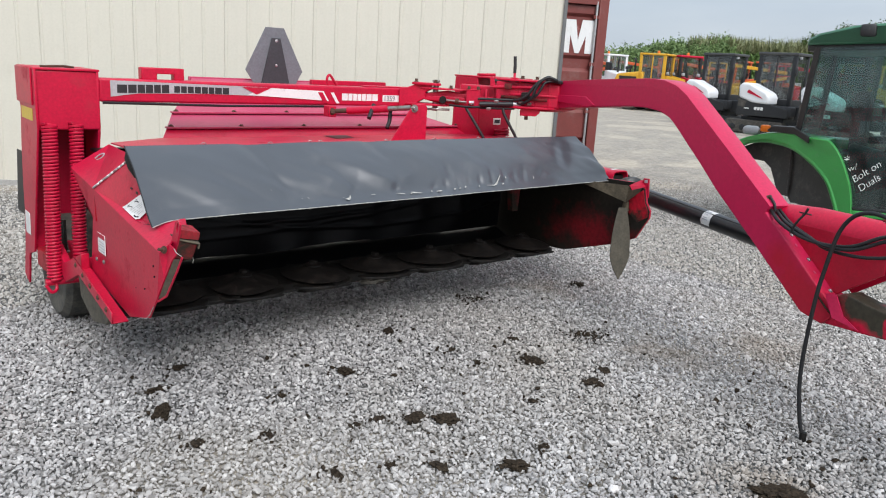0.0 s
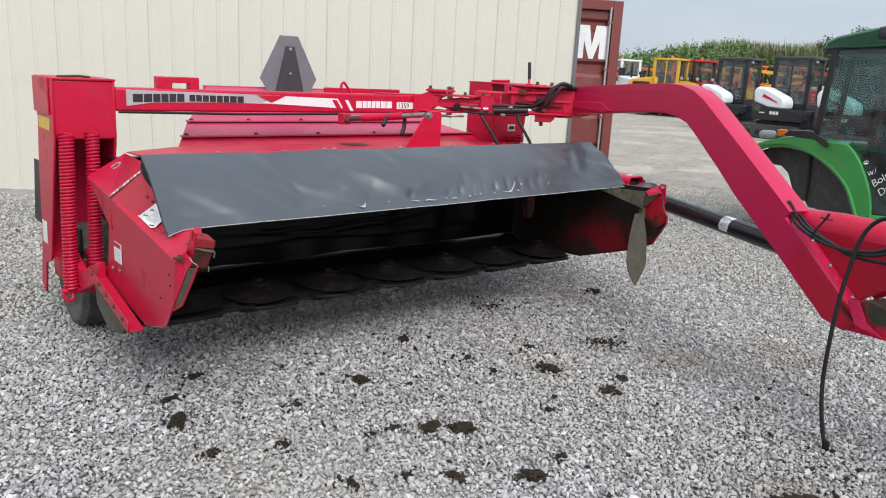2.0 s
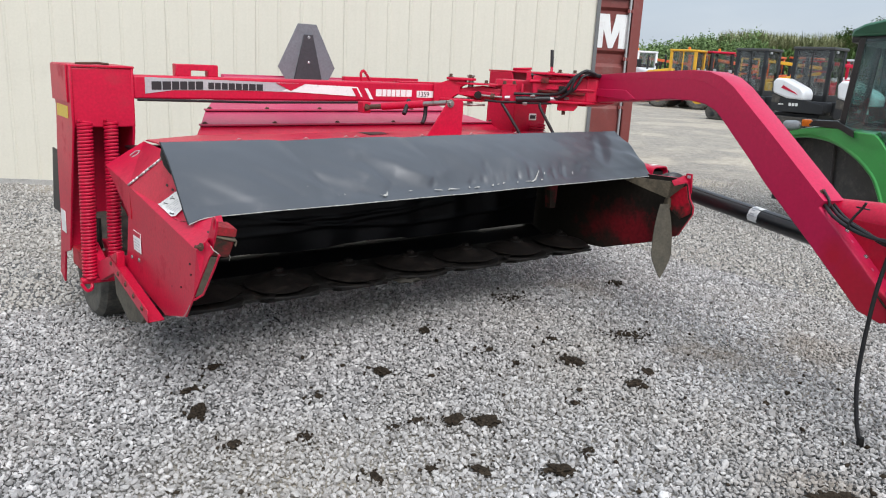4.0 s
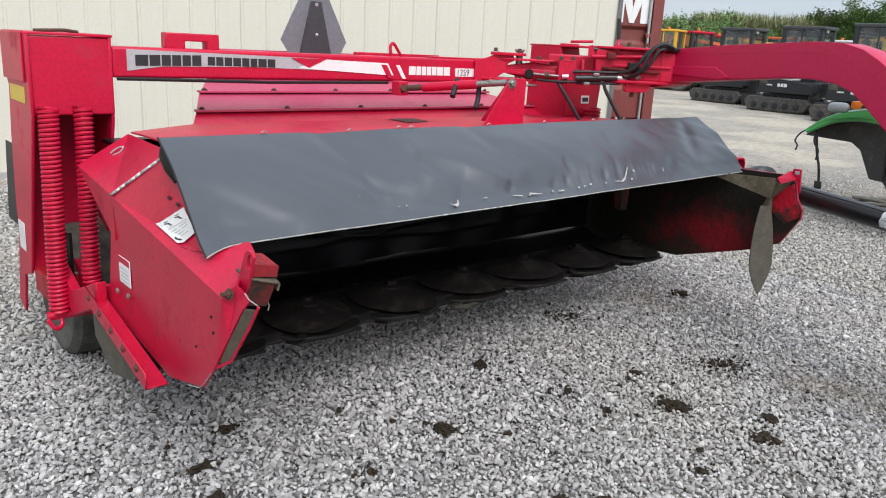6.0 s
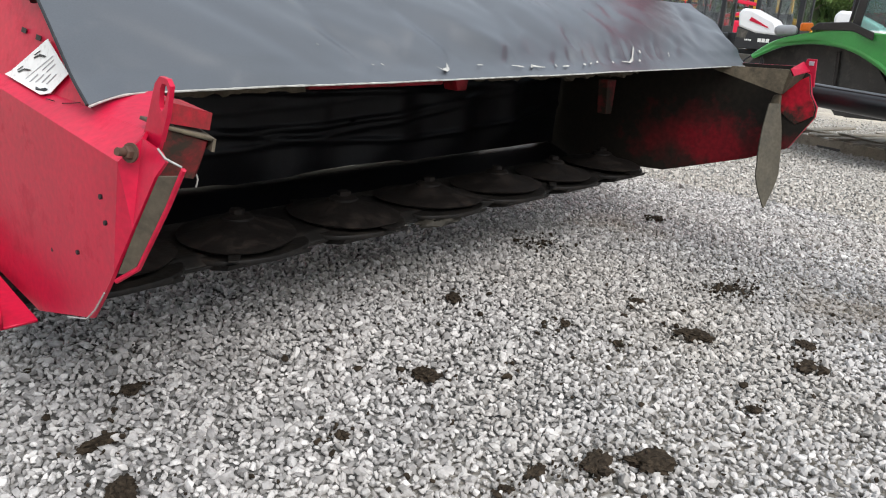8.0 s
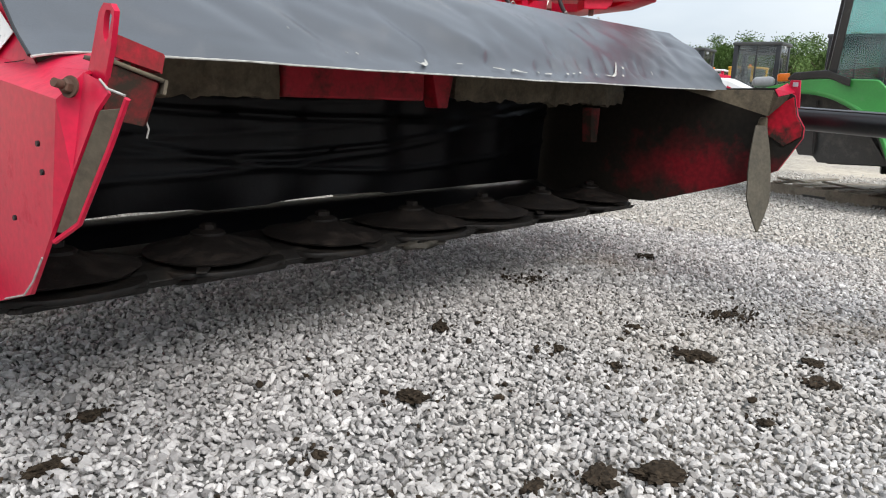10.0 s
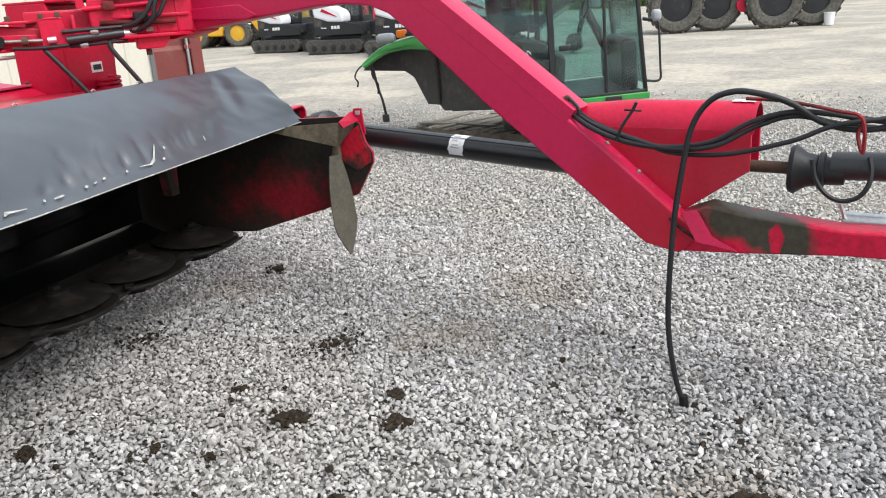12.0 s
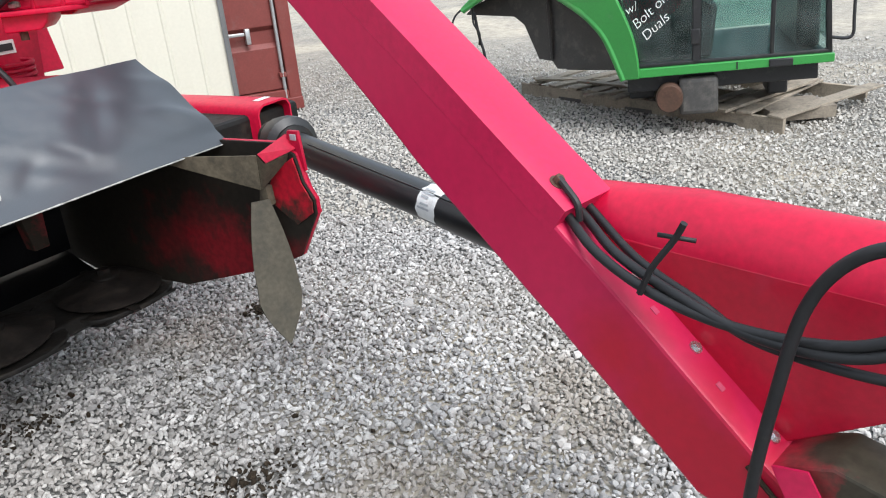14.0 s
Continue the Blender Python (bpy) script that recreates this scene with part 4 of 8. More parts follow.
# black plates on the sloped face stand for the shade in two slots
for y, z in ((0.292, 1.016), (0.228, 1.006)):
    part("slot_hole", plate([on_chamfer(y + 0.011, z - 0.004, 0.004), on_chamfer(y - 0.010, z - 0.006, 0.004), on_chamfer(y - 0.012, z + 0.003, 0.004), on_chamfer(y + 0.009, z + 0.006, 0.004)], 0.001), black_cloth_and_shade, shield)
for pts in (((0.075, 0.898), (0.05, 0.901), (0.035, 0.906)), ((0.13, 0.90), (0.10, 0.899))):
    part("scratch", tube([on_chamfer(y, z, 0.0035) for y, z in pts], 0.0009, 5), dark_steel, shield)
d2 = part("side_decal", box((-0.0432, 0.565, 0.650), (-0.040, 0.675, 0.745), 0.0004), white_decal, shield, "small white decal with red band")
part("band", box((-0.0438, 0.567, 0.722), (-0.0430, 0.673, 0.744), 0), red, d2)
for i in range(4):
    part("print_line", box((-0.0438, 0.58, 0.66 + i * 0.014), (-0.0430, 0.66, 0.664 + i * 0.014), 0), grey_decal, d2)
for y in (0.70, 0.585):
    part("rivet", lathe_flat([(0, 0.011), (0.004, 0.011), (0.007, 0.006)], (-0.044, y, 0.605 + 0.1 * (0.7 - y)), (-1, 0, 0), 10), steel, shield)
part("lift_ring", tube(smooth_line([(0.05, 1.0, 1.055), (0.07, 0.985, 1.075), (0.085, 0.96, 1.083), (0.075, 0.965, 1.065), (0.055, 0.99, 1.048)], 4), 0.0035, 6), galv, mower)

# right end shield
right_side = [(1.10, 0.99), (0.11, 0.955), (-0.20, 0.965), (-0.275, 0.935), (-0.295, 0.85), (-0.328, 0.80), (-0.328, 0.755), (-0.24, 0.605), (-0.07, 0.53), (0.34, 0.40), (0.9, 0.37), (1.12, 0.42), (1.12, 0.80)]
rshield = part("end_shield", prism(right_side, "x", 2.985, 2.995, 0.002), mud_over_red, mower, "red end shield, muddy inside")
part("outer_face", prism(right_side, "x", 2.996, 3.012, 0.003), red, rshield)
part("outer_fold", plate([(3.0, -0.20, 0.965), (3.0, -0.29, 0.86), (3.0, -0.325, 0.75), (3.045, -0.30, 0.74), (3.045, -0.26, 0.86), (3.04, -0.18, 0.95)], 0.006), red, rshield)
part("front_web", plate([(2.90, -0.214, 0.952), (2.913, -0.195, 0.843), (2.833, 0.03, 0.912), (2.80, 0.15, 0.944)], 0.005), tan_mud, rshield, "mud-caked web")
part("corner_lip", plate([(2.901, -0.214, 0.951), (2.914, -0.226, 0.924), (3.012, -0.262, 0.944), (2.974, -0.19, 0.888), (2.914, -0.195, 0.844)], 0.004), tan_mud, rshield)
part("corner_flange", plate([(2.900, -0.217, 0.954), (3.012, -0.228, 0.985), (3.012, -0.268, 0.946), (2.914, -0.231, 0.925)], 0.004), red, rshield, "bent red corner flange")
part("bent_corner", prism(ragged([(-0.185, 0.875), (-0.275, 0.928), (-0.294, 0.85), (-0.325, 0.80), (-0.325, 0.762), (-0.255, 0.715), (-0.165, 0.775), (-0.16, 0.815)], 0.003), "x", 2.976, 2.981, 0.001), mud_over_corner, rshield, "bent red corner plate")
part("ear_tab", prism([(-0.295, 0.88), (-0.225, 0.93), (-0.245, 1.0), (-0.285, 1.0)], "x", 3.004, 3.016, 0.002), red, rshield, "red tab with square hole")
# grey block coloured like the daylight that would show through a square hole
part("tab_hole", box((3.0, -0.278, 0.972), (3.019, -0.256, 0.99), 0.002), grey_decal, rshield)
part("corner_stub", prism([(-0.185, 0.775), (-0.135, 0.77), (-0.15, 0.835), (-0.18, 0.84)], "x", 2.945, 2.976, 0.008), tan_mud, rshield)


def deflector():
    """The hanging leaf-shaped rubber deflector, slightly twisted."""
    out = []
    for k in range(13):
        t = k / 12
        z = 0.80 - 0.465 * t
        w = 0.030 + 0.045 * math.sin(math.pi * 0.5 * min(1, t / 0.6)) if t < 0.62 else 0.078 * math.cos(math.pi * 0.5 * (t - 0.62) / 0.38) + 0.003
        c = Vector((2.925 - 0.025 * t, -0.168 - 0.045 * t, z))
        side = Vector((math.sin(0.95 + 0.35 * t), -math.cos(0.95 + 0.35 * t), 0))
        out.append([c - side * w * 0.9, c - side * w * 0.3, c + side * w * 0.3, c + side * w * 0.9])
    return sheet(out, 0.006)


part("crop_deflector", deflector(), dirty_rubber, mower, "hanging dusty rubber crop deflector")

# cutterbar and discs
bar_poly = [(0.53, 0.335), (0.49, 0.362), (0.53, 0.388), (0.84, 0.392), (0.87, 0.36), (0.82, 0.335)]
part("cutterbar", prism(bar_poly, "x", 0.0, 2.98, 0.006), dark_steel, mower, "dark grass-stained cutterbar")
for i in range(7):
    cx = 0.25 + 0.432 * i
    prof = [(0.0, 0.05), (0.0, 0.213), (0.006, 0.218), (0.011, 0.205), (0.018, 0.165), (0.028, 0.118), (0.042, 0.075), (0.050, 0.060), (0.053, 0.040)]
    b = lathe_flat(prof, (0, 0, 0), (0, 0, 1), 32)
    for v in b.verts:
        r = math.hypot(v.co.x, v.co.y)
        v.co.z += 0.004 * noise.noise(Vector((v.co.x * 9, v.co.y * 9, i * 3.1))) * min(1.0, r * 8)
    b.transform(Matrix.Diagonal((1, 0.84, 1, 1)))
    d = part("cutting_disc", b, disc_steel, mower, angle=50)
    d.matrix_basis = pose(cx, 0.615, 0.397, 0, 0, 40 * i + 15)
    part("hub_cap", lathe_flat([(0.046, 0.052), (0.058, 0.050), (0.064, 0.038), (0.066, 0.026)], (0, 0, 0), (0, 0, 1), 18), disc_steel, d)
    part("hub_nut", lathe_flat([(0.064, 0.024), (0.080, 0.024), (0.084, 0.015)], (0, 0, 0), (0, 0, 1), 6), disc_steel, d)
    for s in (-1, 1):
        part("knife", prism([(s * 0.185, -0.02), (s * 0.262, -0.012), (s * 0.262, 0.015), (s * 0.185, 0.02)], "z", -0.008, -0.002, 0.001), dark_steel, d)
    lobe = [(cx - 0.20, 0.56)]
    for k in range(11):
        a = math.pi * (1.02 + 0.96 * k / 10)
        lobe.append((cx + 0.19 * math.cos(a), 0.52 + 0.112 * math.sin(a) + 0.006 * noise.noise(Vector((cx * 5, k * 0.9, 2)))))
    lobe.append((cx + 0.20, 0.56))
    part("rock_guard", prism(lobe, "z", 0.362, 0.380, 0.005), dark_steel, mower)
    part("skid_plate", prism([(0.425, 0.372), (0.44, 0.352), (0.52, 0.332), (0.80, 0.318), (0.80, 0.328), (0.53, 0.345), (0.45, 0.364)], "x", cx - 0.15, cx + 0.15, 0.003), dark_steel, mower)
b = bmesh.new()
bmesh.ops.create_icosphere(b, subdivisions=3, radius=1.0)
for v in b.verts:
    d = v.co.normalized()
    r = 0.8 + 0.5 * noise.noise(d * 1.7 + Vector((4, 0, 0))) + 0.2 * noise.noise(d * 5.0)
    v.co = Vector((1.45 + d.x * 0.12 * r, 0.46 + d.y * 0.055 * r, 0.352 + d.z * 0.024 * r))
part("hanging_mud", b, olive_mud, mower, "mud and grass packed under the bar", angle=60)

# inside the header: hanging curtain, added black sheets, cross members
def inner_hem(x):
    """The lower edge of the inner curtain: daylight shows under it in two stretches."""
    lit = max(0.0, 1.0 - ((x - 0.66) / 0.24) ** 4) + max(0.0, 1.0 - ((x - 1.50) / 0.30) ** 4)
    return 0.4465 + 0.0125 * min(1.0, lit) * (0.75 + 0.5 * noise.noise(Vector((x * 7.0, 2.0, 0.0)))) - 0.004 * (lit <= 0)


RIDGES = ((0.56, 0.35, 0.035, 0.010), (0.63, 1.0, 0.05, 0.012), (0.70, 0.2, 0.02, 0.009), (0.76, 1.9, 0.03, 0.011), (0.545, 1.9, 0.09, 0.012), (0.83, 0.9, 0.015, 0.008))


def curtain_sag(x, z):
    """Long drooping folds: height at the lowest place, where that is, how fast they rise, and depth."""
    h = 0.0
    for z0, x0, rise, depth in RIDGES:
        d = z - z0 - rise * (x - x0) ** 2 - 0.006 * noise.noise(Vector((x * 2.0, z0 * 9, 1)))
        h -= depth * math.exp(-(d / 0.011) ** 2) * max(0.0, 0.7 + 0.8 * noise.noise(Vector((x * 0.9, z0 * 11, 4))))
    return h


rows = []
for j in range(70):
    row = []
    for i in range(91):
        x, f = 0.14 + 2.83 * i / 90, (j / 69) ** 1.1
        z = inner_hem(x) + (1.10 - inner_hem(x)) * f
        row.append((x, 1.02 + min(1.0, 6 * f) * (0.012 * math.sin(i * 0.47) + 0.02 * noise.noise(Vector((i * 0.2, z * 3, 2))) + curtain_sag(x, z)), z))
    rows.append(row)
part("rear_curtain", sheet(rows, 0.004), black_cloth_and_shade, mower, "black hanging inner curtain", angle=60)
# the pan is coloured black for the shade behind the discs
part("crop_pan", sheet([[(0.02 + 2.94 * i / 30, y, z) for i in range(31)] for y, z in ((0.85, 0.375), (0.93, 0.40), (1.0, 0.428), (1.045, 0.4375), (1.08, 0.4375))], 0.004), black_cloth_and_shade, mower, "pan behind the discs, coloured black for the header's shade")
# black roof added under the deck to keep the header dark
part("header_roof", box((0.12, 0.31, 1.05), (2.96, 1.35, 1.065), 0.0), black_cloth_and_shade, mower)
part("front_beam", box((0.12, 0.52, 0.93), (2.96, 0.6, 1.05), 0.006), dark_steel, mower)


def crusted(x0, x1, y, z0, z1, seed):
    """A beam face caked with mud: lumpy, with a ragged lower edge."""
    n = int((x1 - x0) / 0.012)
    out = []
    for r in range(9):
        line = []
        for k in range(n + 1):
            x = x0 + (x1 - x0) * k / n
            low = z0 + 0.018 * noise.noise(Vector((x * 9, seed, 0))) + 0.012 * noise.noise(Vector((x * 31, seed, 4)))
            z = low + (z1 - low) * r / 8
            line.append((x, y - 0.010 * noise.noise(Vector((x * 14, z * 14, seed))) - 0.006 * noise.noise(Vector((x * 45, z * 45, seed))), z))
        out.append(line)
    return sheet(out, 0.035, flip=True)


part("mud_ledge", crusted(0.15, 0.84, 0.478, 0.848, 0.965, 1.0), tan_mud, mower, "mud-caked cross member", angle=60)
part("mud_ledge", crusted(1.62, 2.86, 0.478, 0.860, 0.97, 2.0), tan_mud, mower, "mud-caked cross member", angle=60)
part("red_bracket", box((0.845, 0.468, 0.852), (1.44, 0.52, 0.965), 0.008), red_scuffed, mower)
part("red_strut", prism([(1.46, 0.96), (1.58, 0.96), (1.55, 0.83), (1.50, 0.83)], "y", 0.455, 0.52, 0.004), red_scuffed, mower)
part("red_strut", prism([(2.53, 0.845), (2.61, 0.845), (2.60, 0.69), (2.55, 0.69)], "y", 0.45, 0.5, 0.004), red_worn, mower)
part("conditioner_roll", lathe([(0, 0.10), (2.2, 0.10)], (0.4, 1.25, 0.62), (1, 0, 0), 16), dark_steel, mower)
# unseen black wall added behind the curtain to block light
part("conditioner_wall", box((0.62, 1.5, 0.85), (2.9, 1.53, 1.10), 0.0), black_cloth_and_shade, mower)

# lift post with springs
post = part("lift_post", box((-0.128, 1.36, 1.163), (0.188, 1.39, 1.475), 0.008), red, mower, "red lift post of welded plate")
part("side_plate", prism([(1.345, 1.478), (1.74, 1.47), (1.735, 1.29), (1.71, 1.26), (1.76, 1.04), (1.79, 0.80), (1.80, 0.60), (1.86, 0.40), (1.92, 0.24), (1.82, 0.20), (1.75, 0.40), (1.615, 0.44), (1.47, 0.83), (1.345, 1.165)], "x", -0.138, -0.126, 0.003), red, post)
part("side_plate", prism([(1.355, 1.478), (1.74, 1.47), (1.715, 1.26), (1.78, 0.6), (1.58, 0.5), (1.365, 1.14)], "x", 0.172, 0.186, 0.003), red, post)
part("back_plate", box((-0.125, 1.69, 0.45), (0.172, 1.703, 1.465), 0.002), red, post)
part("top_plate", box((-0.14, 1.352, 1.476), (0.19, 1.75, 1.488), 0.003), red, post)
part("inner_plate", prism([(-0.125, 1.165), (0.17, 1.165), (0.11, 0.55), (-0.125, 0.45)], "y", 1.62, 1.632, 0.002), red, post)
part("side_gusset", box((-0.147, 1.39, 1.29), (-0.139, 1.75, 1.484), 0.003), red, post)
part("yellow_decal", box((-0.1405, 1.42, 1.205), (-0.1385, 1.68, 1.27), 0), yellow_decal, post, "yellow warning decal")
part("white_decal", box((-0.1415, 1.66, 0.53), (-0.139, 1.77, 0.66), 0), white_decal, post, "white warning decal")
part("pin_row", tube([(-0.09, 1.42, 1.492), (0.02, 1.40, 1.498), (0.08, 1.44, 1.492)], 0.007, 6), rust, post)


def spring(p0, p1, r, wire, turns):
    p0, p1 = Vector(p0), Vector(p1)
    d = (p1 - p0).normalized()
    s = d.orthogonal().normalized()
    u = d.cross(s)
    n = int(turns * 12)
    return tube([p0 + (p1 - p0) * (k / n) + r * (math.cos(k * math.pi / 6) * s + math.sin(k * math.pi / 6) * u) for k in range(n + 1)], wire, 6)


part("lift_spring", spring((-0.08, 1.33, 1.20), (-0.112, 1.28, 0.36), 0.033, 0.0085, 46), red, mower, "red coil spring")
part("lift_spring", spring((0.055, 1.35, 1.20), (0.015, 1.25, 0.46), 0.031, 0.0085, 40), red, mower, "red coil spring")
part("spring_hook", tube(smooth_line([(-0.112, 1.28, 0.36), (-0.11, 1.26, 0.31), (-0.14, 1.24, 0.30), (-0.165, 1.25, 0.34)], 4), 0.009, 8), red, mower)
part("lift_arm", prism([(1.5, 0.47), (1.2, 0.36), (0.85, 0.50), (0.85, 0.60), (1.2, 0.47), (1.5, 0.58)], "x", -0.08, -0.04, 0.006), red, mower)
part("lift_arm", prism([(1.55, 0.45), (1.2, 0.40), (0.85, 0.52), (0.85, 0.58), (1.2, 0.48), (1.55, 0.55)], "x", 0.0, 0.03, 0.006), red, mower)
part("pivot_shaft", tube([(-0.16, 1.28, 0.345), (0.10, 1.28, 0.345)], 0.02, 12), red, mower)
part("foot_block", box((-0.124, 1.4, 0.36), (0.1, 1.62, 0.47), 0.01), red_scuffed, mower)
part("foot_bar", box((-0.12, 1.395, 0.472), (0.09, 1.42, 0.484), 0.003), steel, mower)
part("guard_tab", box((-0.045, 1.40, 0.484), (-0.012, 1.408, 0.66), 0.002), dark_steel, mower)
part("grease_rod", tube([(-0.03, 1.38, 0.42), (-0.035, 1.38, 0.66)], 0.012, 8), dark_steel, mower)
part("rear_skirt", sheet([[(-0.128 - 0.01 * t, 1.73 + 0.36 * s + 0.10 * t, 1.15 - 0.62 * t) for s in (0, 0.25, 0.5)] for t in (0.25, 0.4, 0.55, 0.7, 0.85)], 0.006), rubber, mower, "black rubber side skirt")
wheel = part("wheel", lathe([(-0.07, 0.10), (-0.06, 0.20), (0.06, 0.20), (0.07, 0.10)], (0.1, 1.72, 0.335), (1, 0, 0), 28), dark_steel, mower)
part("tyre", lathe_flat([(-0.1, 0.20), (-0.125, 0.24), (-0.125, 0.30), (-0.095, 0.335), (0.095, 0.335), (0.125, 0.30), (0.125, 0.24), (0.1, 0.20)], (0.1, 1.72, 0.335), (1, 0, 0), 32), tyre, wheel, "dusty black tyre")
w2 = part("wheel", lathe([(-0.07, 0.10), (-0.06, 0.20), (0.06, 0.20), (0.07, 0.10)], (2.7, 2.0, 0.335), (1, 0, 0), 28), dark_steel, mower)
part("tyre", lathe_flat([(-0.1, 0.20), (-0.125, 0.24), (-0.125, 0.30), (-0.095, 0.335), (0.095, 0.335), (0.125, 0.30), (0.125, 0.24), (0.1, 0.20)], (2.7, 2.0, 0.335), (1, 0, 0), 32), tyre, w2, "dusty black tyre")
part("axle_beam", box((0.2, 1.75, 0.5), (2.7, 1.87, 0.62), 0.01), red, mower)

# cross boom with its decal
boom = part("boom", box((0.186, 1.36, 1.315), (2.36, 1.49, 1.443), 0.012, 3), red, mower, "red square-tube boom")
part("decal_band", prism([(0.245, 1.345), (0.40, 1.366), (0.8, 1.372), (1.05, 1.368), (1.42, 1.358), (1.43, 1.405), (1.20, 1.42), (0.9, 1.425), (0.5, 1.43), (0.245, 1.434)], "y", 1.3575, 1.3592, 0), grey_decal, boom, "torn silver decal strip")
part("decal_band", prism([(1.06, 1.372), (1.64, 1.345), (1.60, 1.408), (1.18, 1.418)], "y", 1.3558, 1.3574, 0), white_decal, boom, "white decal strip")
part("red_cap", prism([(1.02, 1.42), (1.12, 1.375), (1.22, 1.42)], "y", 1.3535, 1.3555, 0), red, boom)
part("red_slash", prism([(1.60, 1.332), (1.635, 1.332), (1.59, 1.40), (1.555, 1.40)], "y", 1.3535, 1.3555, 0), red, boom)
part("white_slash", prism([(1.70, 1.33), (1.725, 1.33), (1.68, 1.40), (1.655, 1.40)], "y", 1.3575, 1.3592, 0), white_decal, boom)
bars(boom, black_decal, lambda a, h: (0.28 + a, 1.3562, 1.366 + h + 0.02 * a), (0.054, 0.046, 0.04, 0.04, 0.038, 0.042), 0.046, 0.006, "row of black bars")
bars(boom, black_decal, lambda a, h: (0.60 + a, 1.3562, 1.375 + h - 0.01 * a), (0.034, 0.034, 0.036, 0.038, 0.036, 0.034, 0.042, 0.04), 0.038, 0.006, "row of black bars")
bars(boom, white_decal, lambda a, h: (1.745 + a, 1.3585, 1.350 + h), (0.046, 0.032, 0.03, 0.03, 0.032, 0.042, 0.046), 0.046, 0.006, "row of white bars")
part("number_plate", box((2.08, 1.3572, 1.346), (2.225, 1.3595, 1.392), 0), white_decal, boom)
MODEL_NUMBER = (2.088, 1.3568, 1.3515)
hl = prism([(0.44, 1.44), (0.44, 1.51), (0.69, 1.51), (0.69, 1.44), (0.63, 1.44), (0.63, 1.475), (0.53, 1.475), (0.53, 1.44)], "y", 1.43, 1.49, 0.006)
part("lift_handle", hl, red, boom)
part("grease_line", tube([(0.2, 1.352, 1.312), (0.9, 1.35, 1.303), (1.6, 1.352, 1.308)], 0.008, 6), rubber, boom)
part("hook_loop", tube(smooth_line([(1.69, 1.45, 1.44), (1.68, 1.45, 1.49), (1.70, 1.45, 1.512), (1.73, 1.45, 1.48), (1.76, 1.45, 1.442)], 5), 0.009, 8), red, boom)
part("top_flange", box((1.95, 1.38, 1.444), (2.35, 1.46, 1.452), 0.002), red, boom)

# adjusting turnbuckle and its stand
stand = part("link_stand", prism([(1.625, 1.145), (1.78, 1.36), (1.80, 1.38), (1.89, 1.38), (1.903, 1.36), (1.90, 1.145)], "y", 0.62, 0.63, 0.003), red, mower, "red tapered stand plate")
part("stand_flange", prism([(0.632, 1.145), (0.632, 1.378), (0.72, 1.378), (0.92, 1.145)], "x", 1.89, 1.90, 0.002), red, stand)
part("stand_pin", bolt((1.80, 0.618, 1.355), (-0.2, -1, 0), 0.016, 0.02), steel, stand)
ta, tb = Vector((1.53, 1.12, 1.295)), Vector((1.79, 0.64, 1.358))
link = part("turnbuckle", tube([ta.lerp(tb, 0.2), ta.lerp(tb, 0.72)], 0.023, 12), red, mower, "red turnbuckle link")
part("threaded_end", tube([ta, ta.lerp(tb, 0.22)], 0.016, 10), rust, link)
part("threaded_end", tube([ta.lerp(tb, 0.7), tb], 0.016, 10), steel, link)
part("turning_bar", tube([ta.lerp(tb, 0.5) + Vector((-0.045, -0.045, -0.05)), ta.lerp(tb, 0.5) + Vector((0.02, 0.0, 0.03))], 0.0135, 10), rubber, link)
part("turning_bar", tube(smooth_line([ta.lerp(tb, 0.72) + Vector((-0.02, -0.02, -0.115)), ta.lerp(tb, 0.72) + Vector((0.012, 0, -0.07)), ta.lerp(tb, 0.72) + Vector((0.015, 0, 0.01))], 5), 0.0125, 10), rubber, link)
part("clevis", box((1.49, 1.10, 1.26), (1.545, 1.17, 1.33), 0.006), red, link)
part("clevis_bolt", bolt((1.51, 1.10, 1.295), (-0.3, -1, 0), 0.015, 0.02), rust, link)

# ---- tongue: local x forward along it, local y to its far side, z up ----
T = pose(2.482, -1.578, 0, 0, 0, -103.5)
W = 0.135
top_line = [(-2.35, 1.545), (-2.17, 1.557), (-1.6, 1.589), (-1.25, 1.603), (-1.12, 1.595), (-1.02, 1.565), (-0.93, 1.51), (-0.84, 1.455), (-0.61, 1.273), (-0.3, 1.024), (-0.142, 0.901), (0.091, 0.712), (0.19, 0.64)]
low_line = [(0.119, 0.563), (0.0, 0.586), (-0.306, 0.825), (-0.629, 1.068), (-0.77, 1.19), (-0.87, 1.27), (-0.96, 1.345), (-1.04, 1.405), (-1.13, 1.437), (-1.25, 1.449), (-1.42, 1.446), (-1.8, 1.412), (-2.35, 1.36)]
tongue = part("tongue", prism(top_line + low_line, "y", 0.0, W, 0.007, 2), red_tongue, mower, "faded red bent square-tube tongue", T, angle=25)
part("side_rib", prism([(-2.2, 1.425), (-2.2, 1.47), (-1.84, 1.478), (-1.74, 1.43), (-1.8, 1.412)], "y", -0.012, 0.0, 0.004), red_faded, tongue, xf=T)
part("hose_cover", prism([(-2.2, 1.560), (-1.9, 1.583), (-1.6, 1.602), (-1.25, 1.62), (-1.12, 1.615), (-1.02, 1.59), (-0.93, 1.542), (-0.61, 1.306), (-0.265, 1.045), (-0.30, 0.995), (-0.63, 1.25), (-0.95, 1.48), (-1.04, 1.52), (-1.14, 1.555), (-1.25, 1.57), (-1.6, 1.557), (-1.9, 1.545), (-2.2, 1.525)], "y", -0.0006, W + 0.003, 0.0012), red_faded, tongue, "red hose cover strip", T, 25)
part("tie_stud", bolt((-0.311, 0.037, 1.078), (0.6, 0, 0.8), 0.010, 0.016), rust, tongue, xf=T)
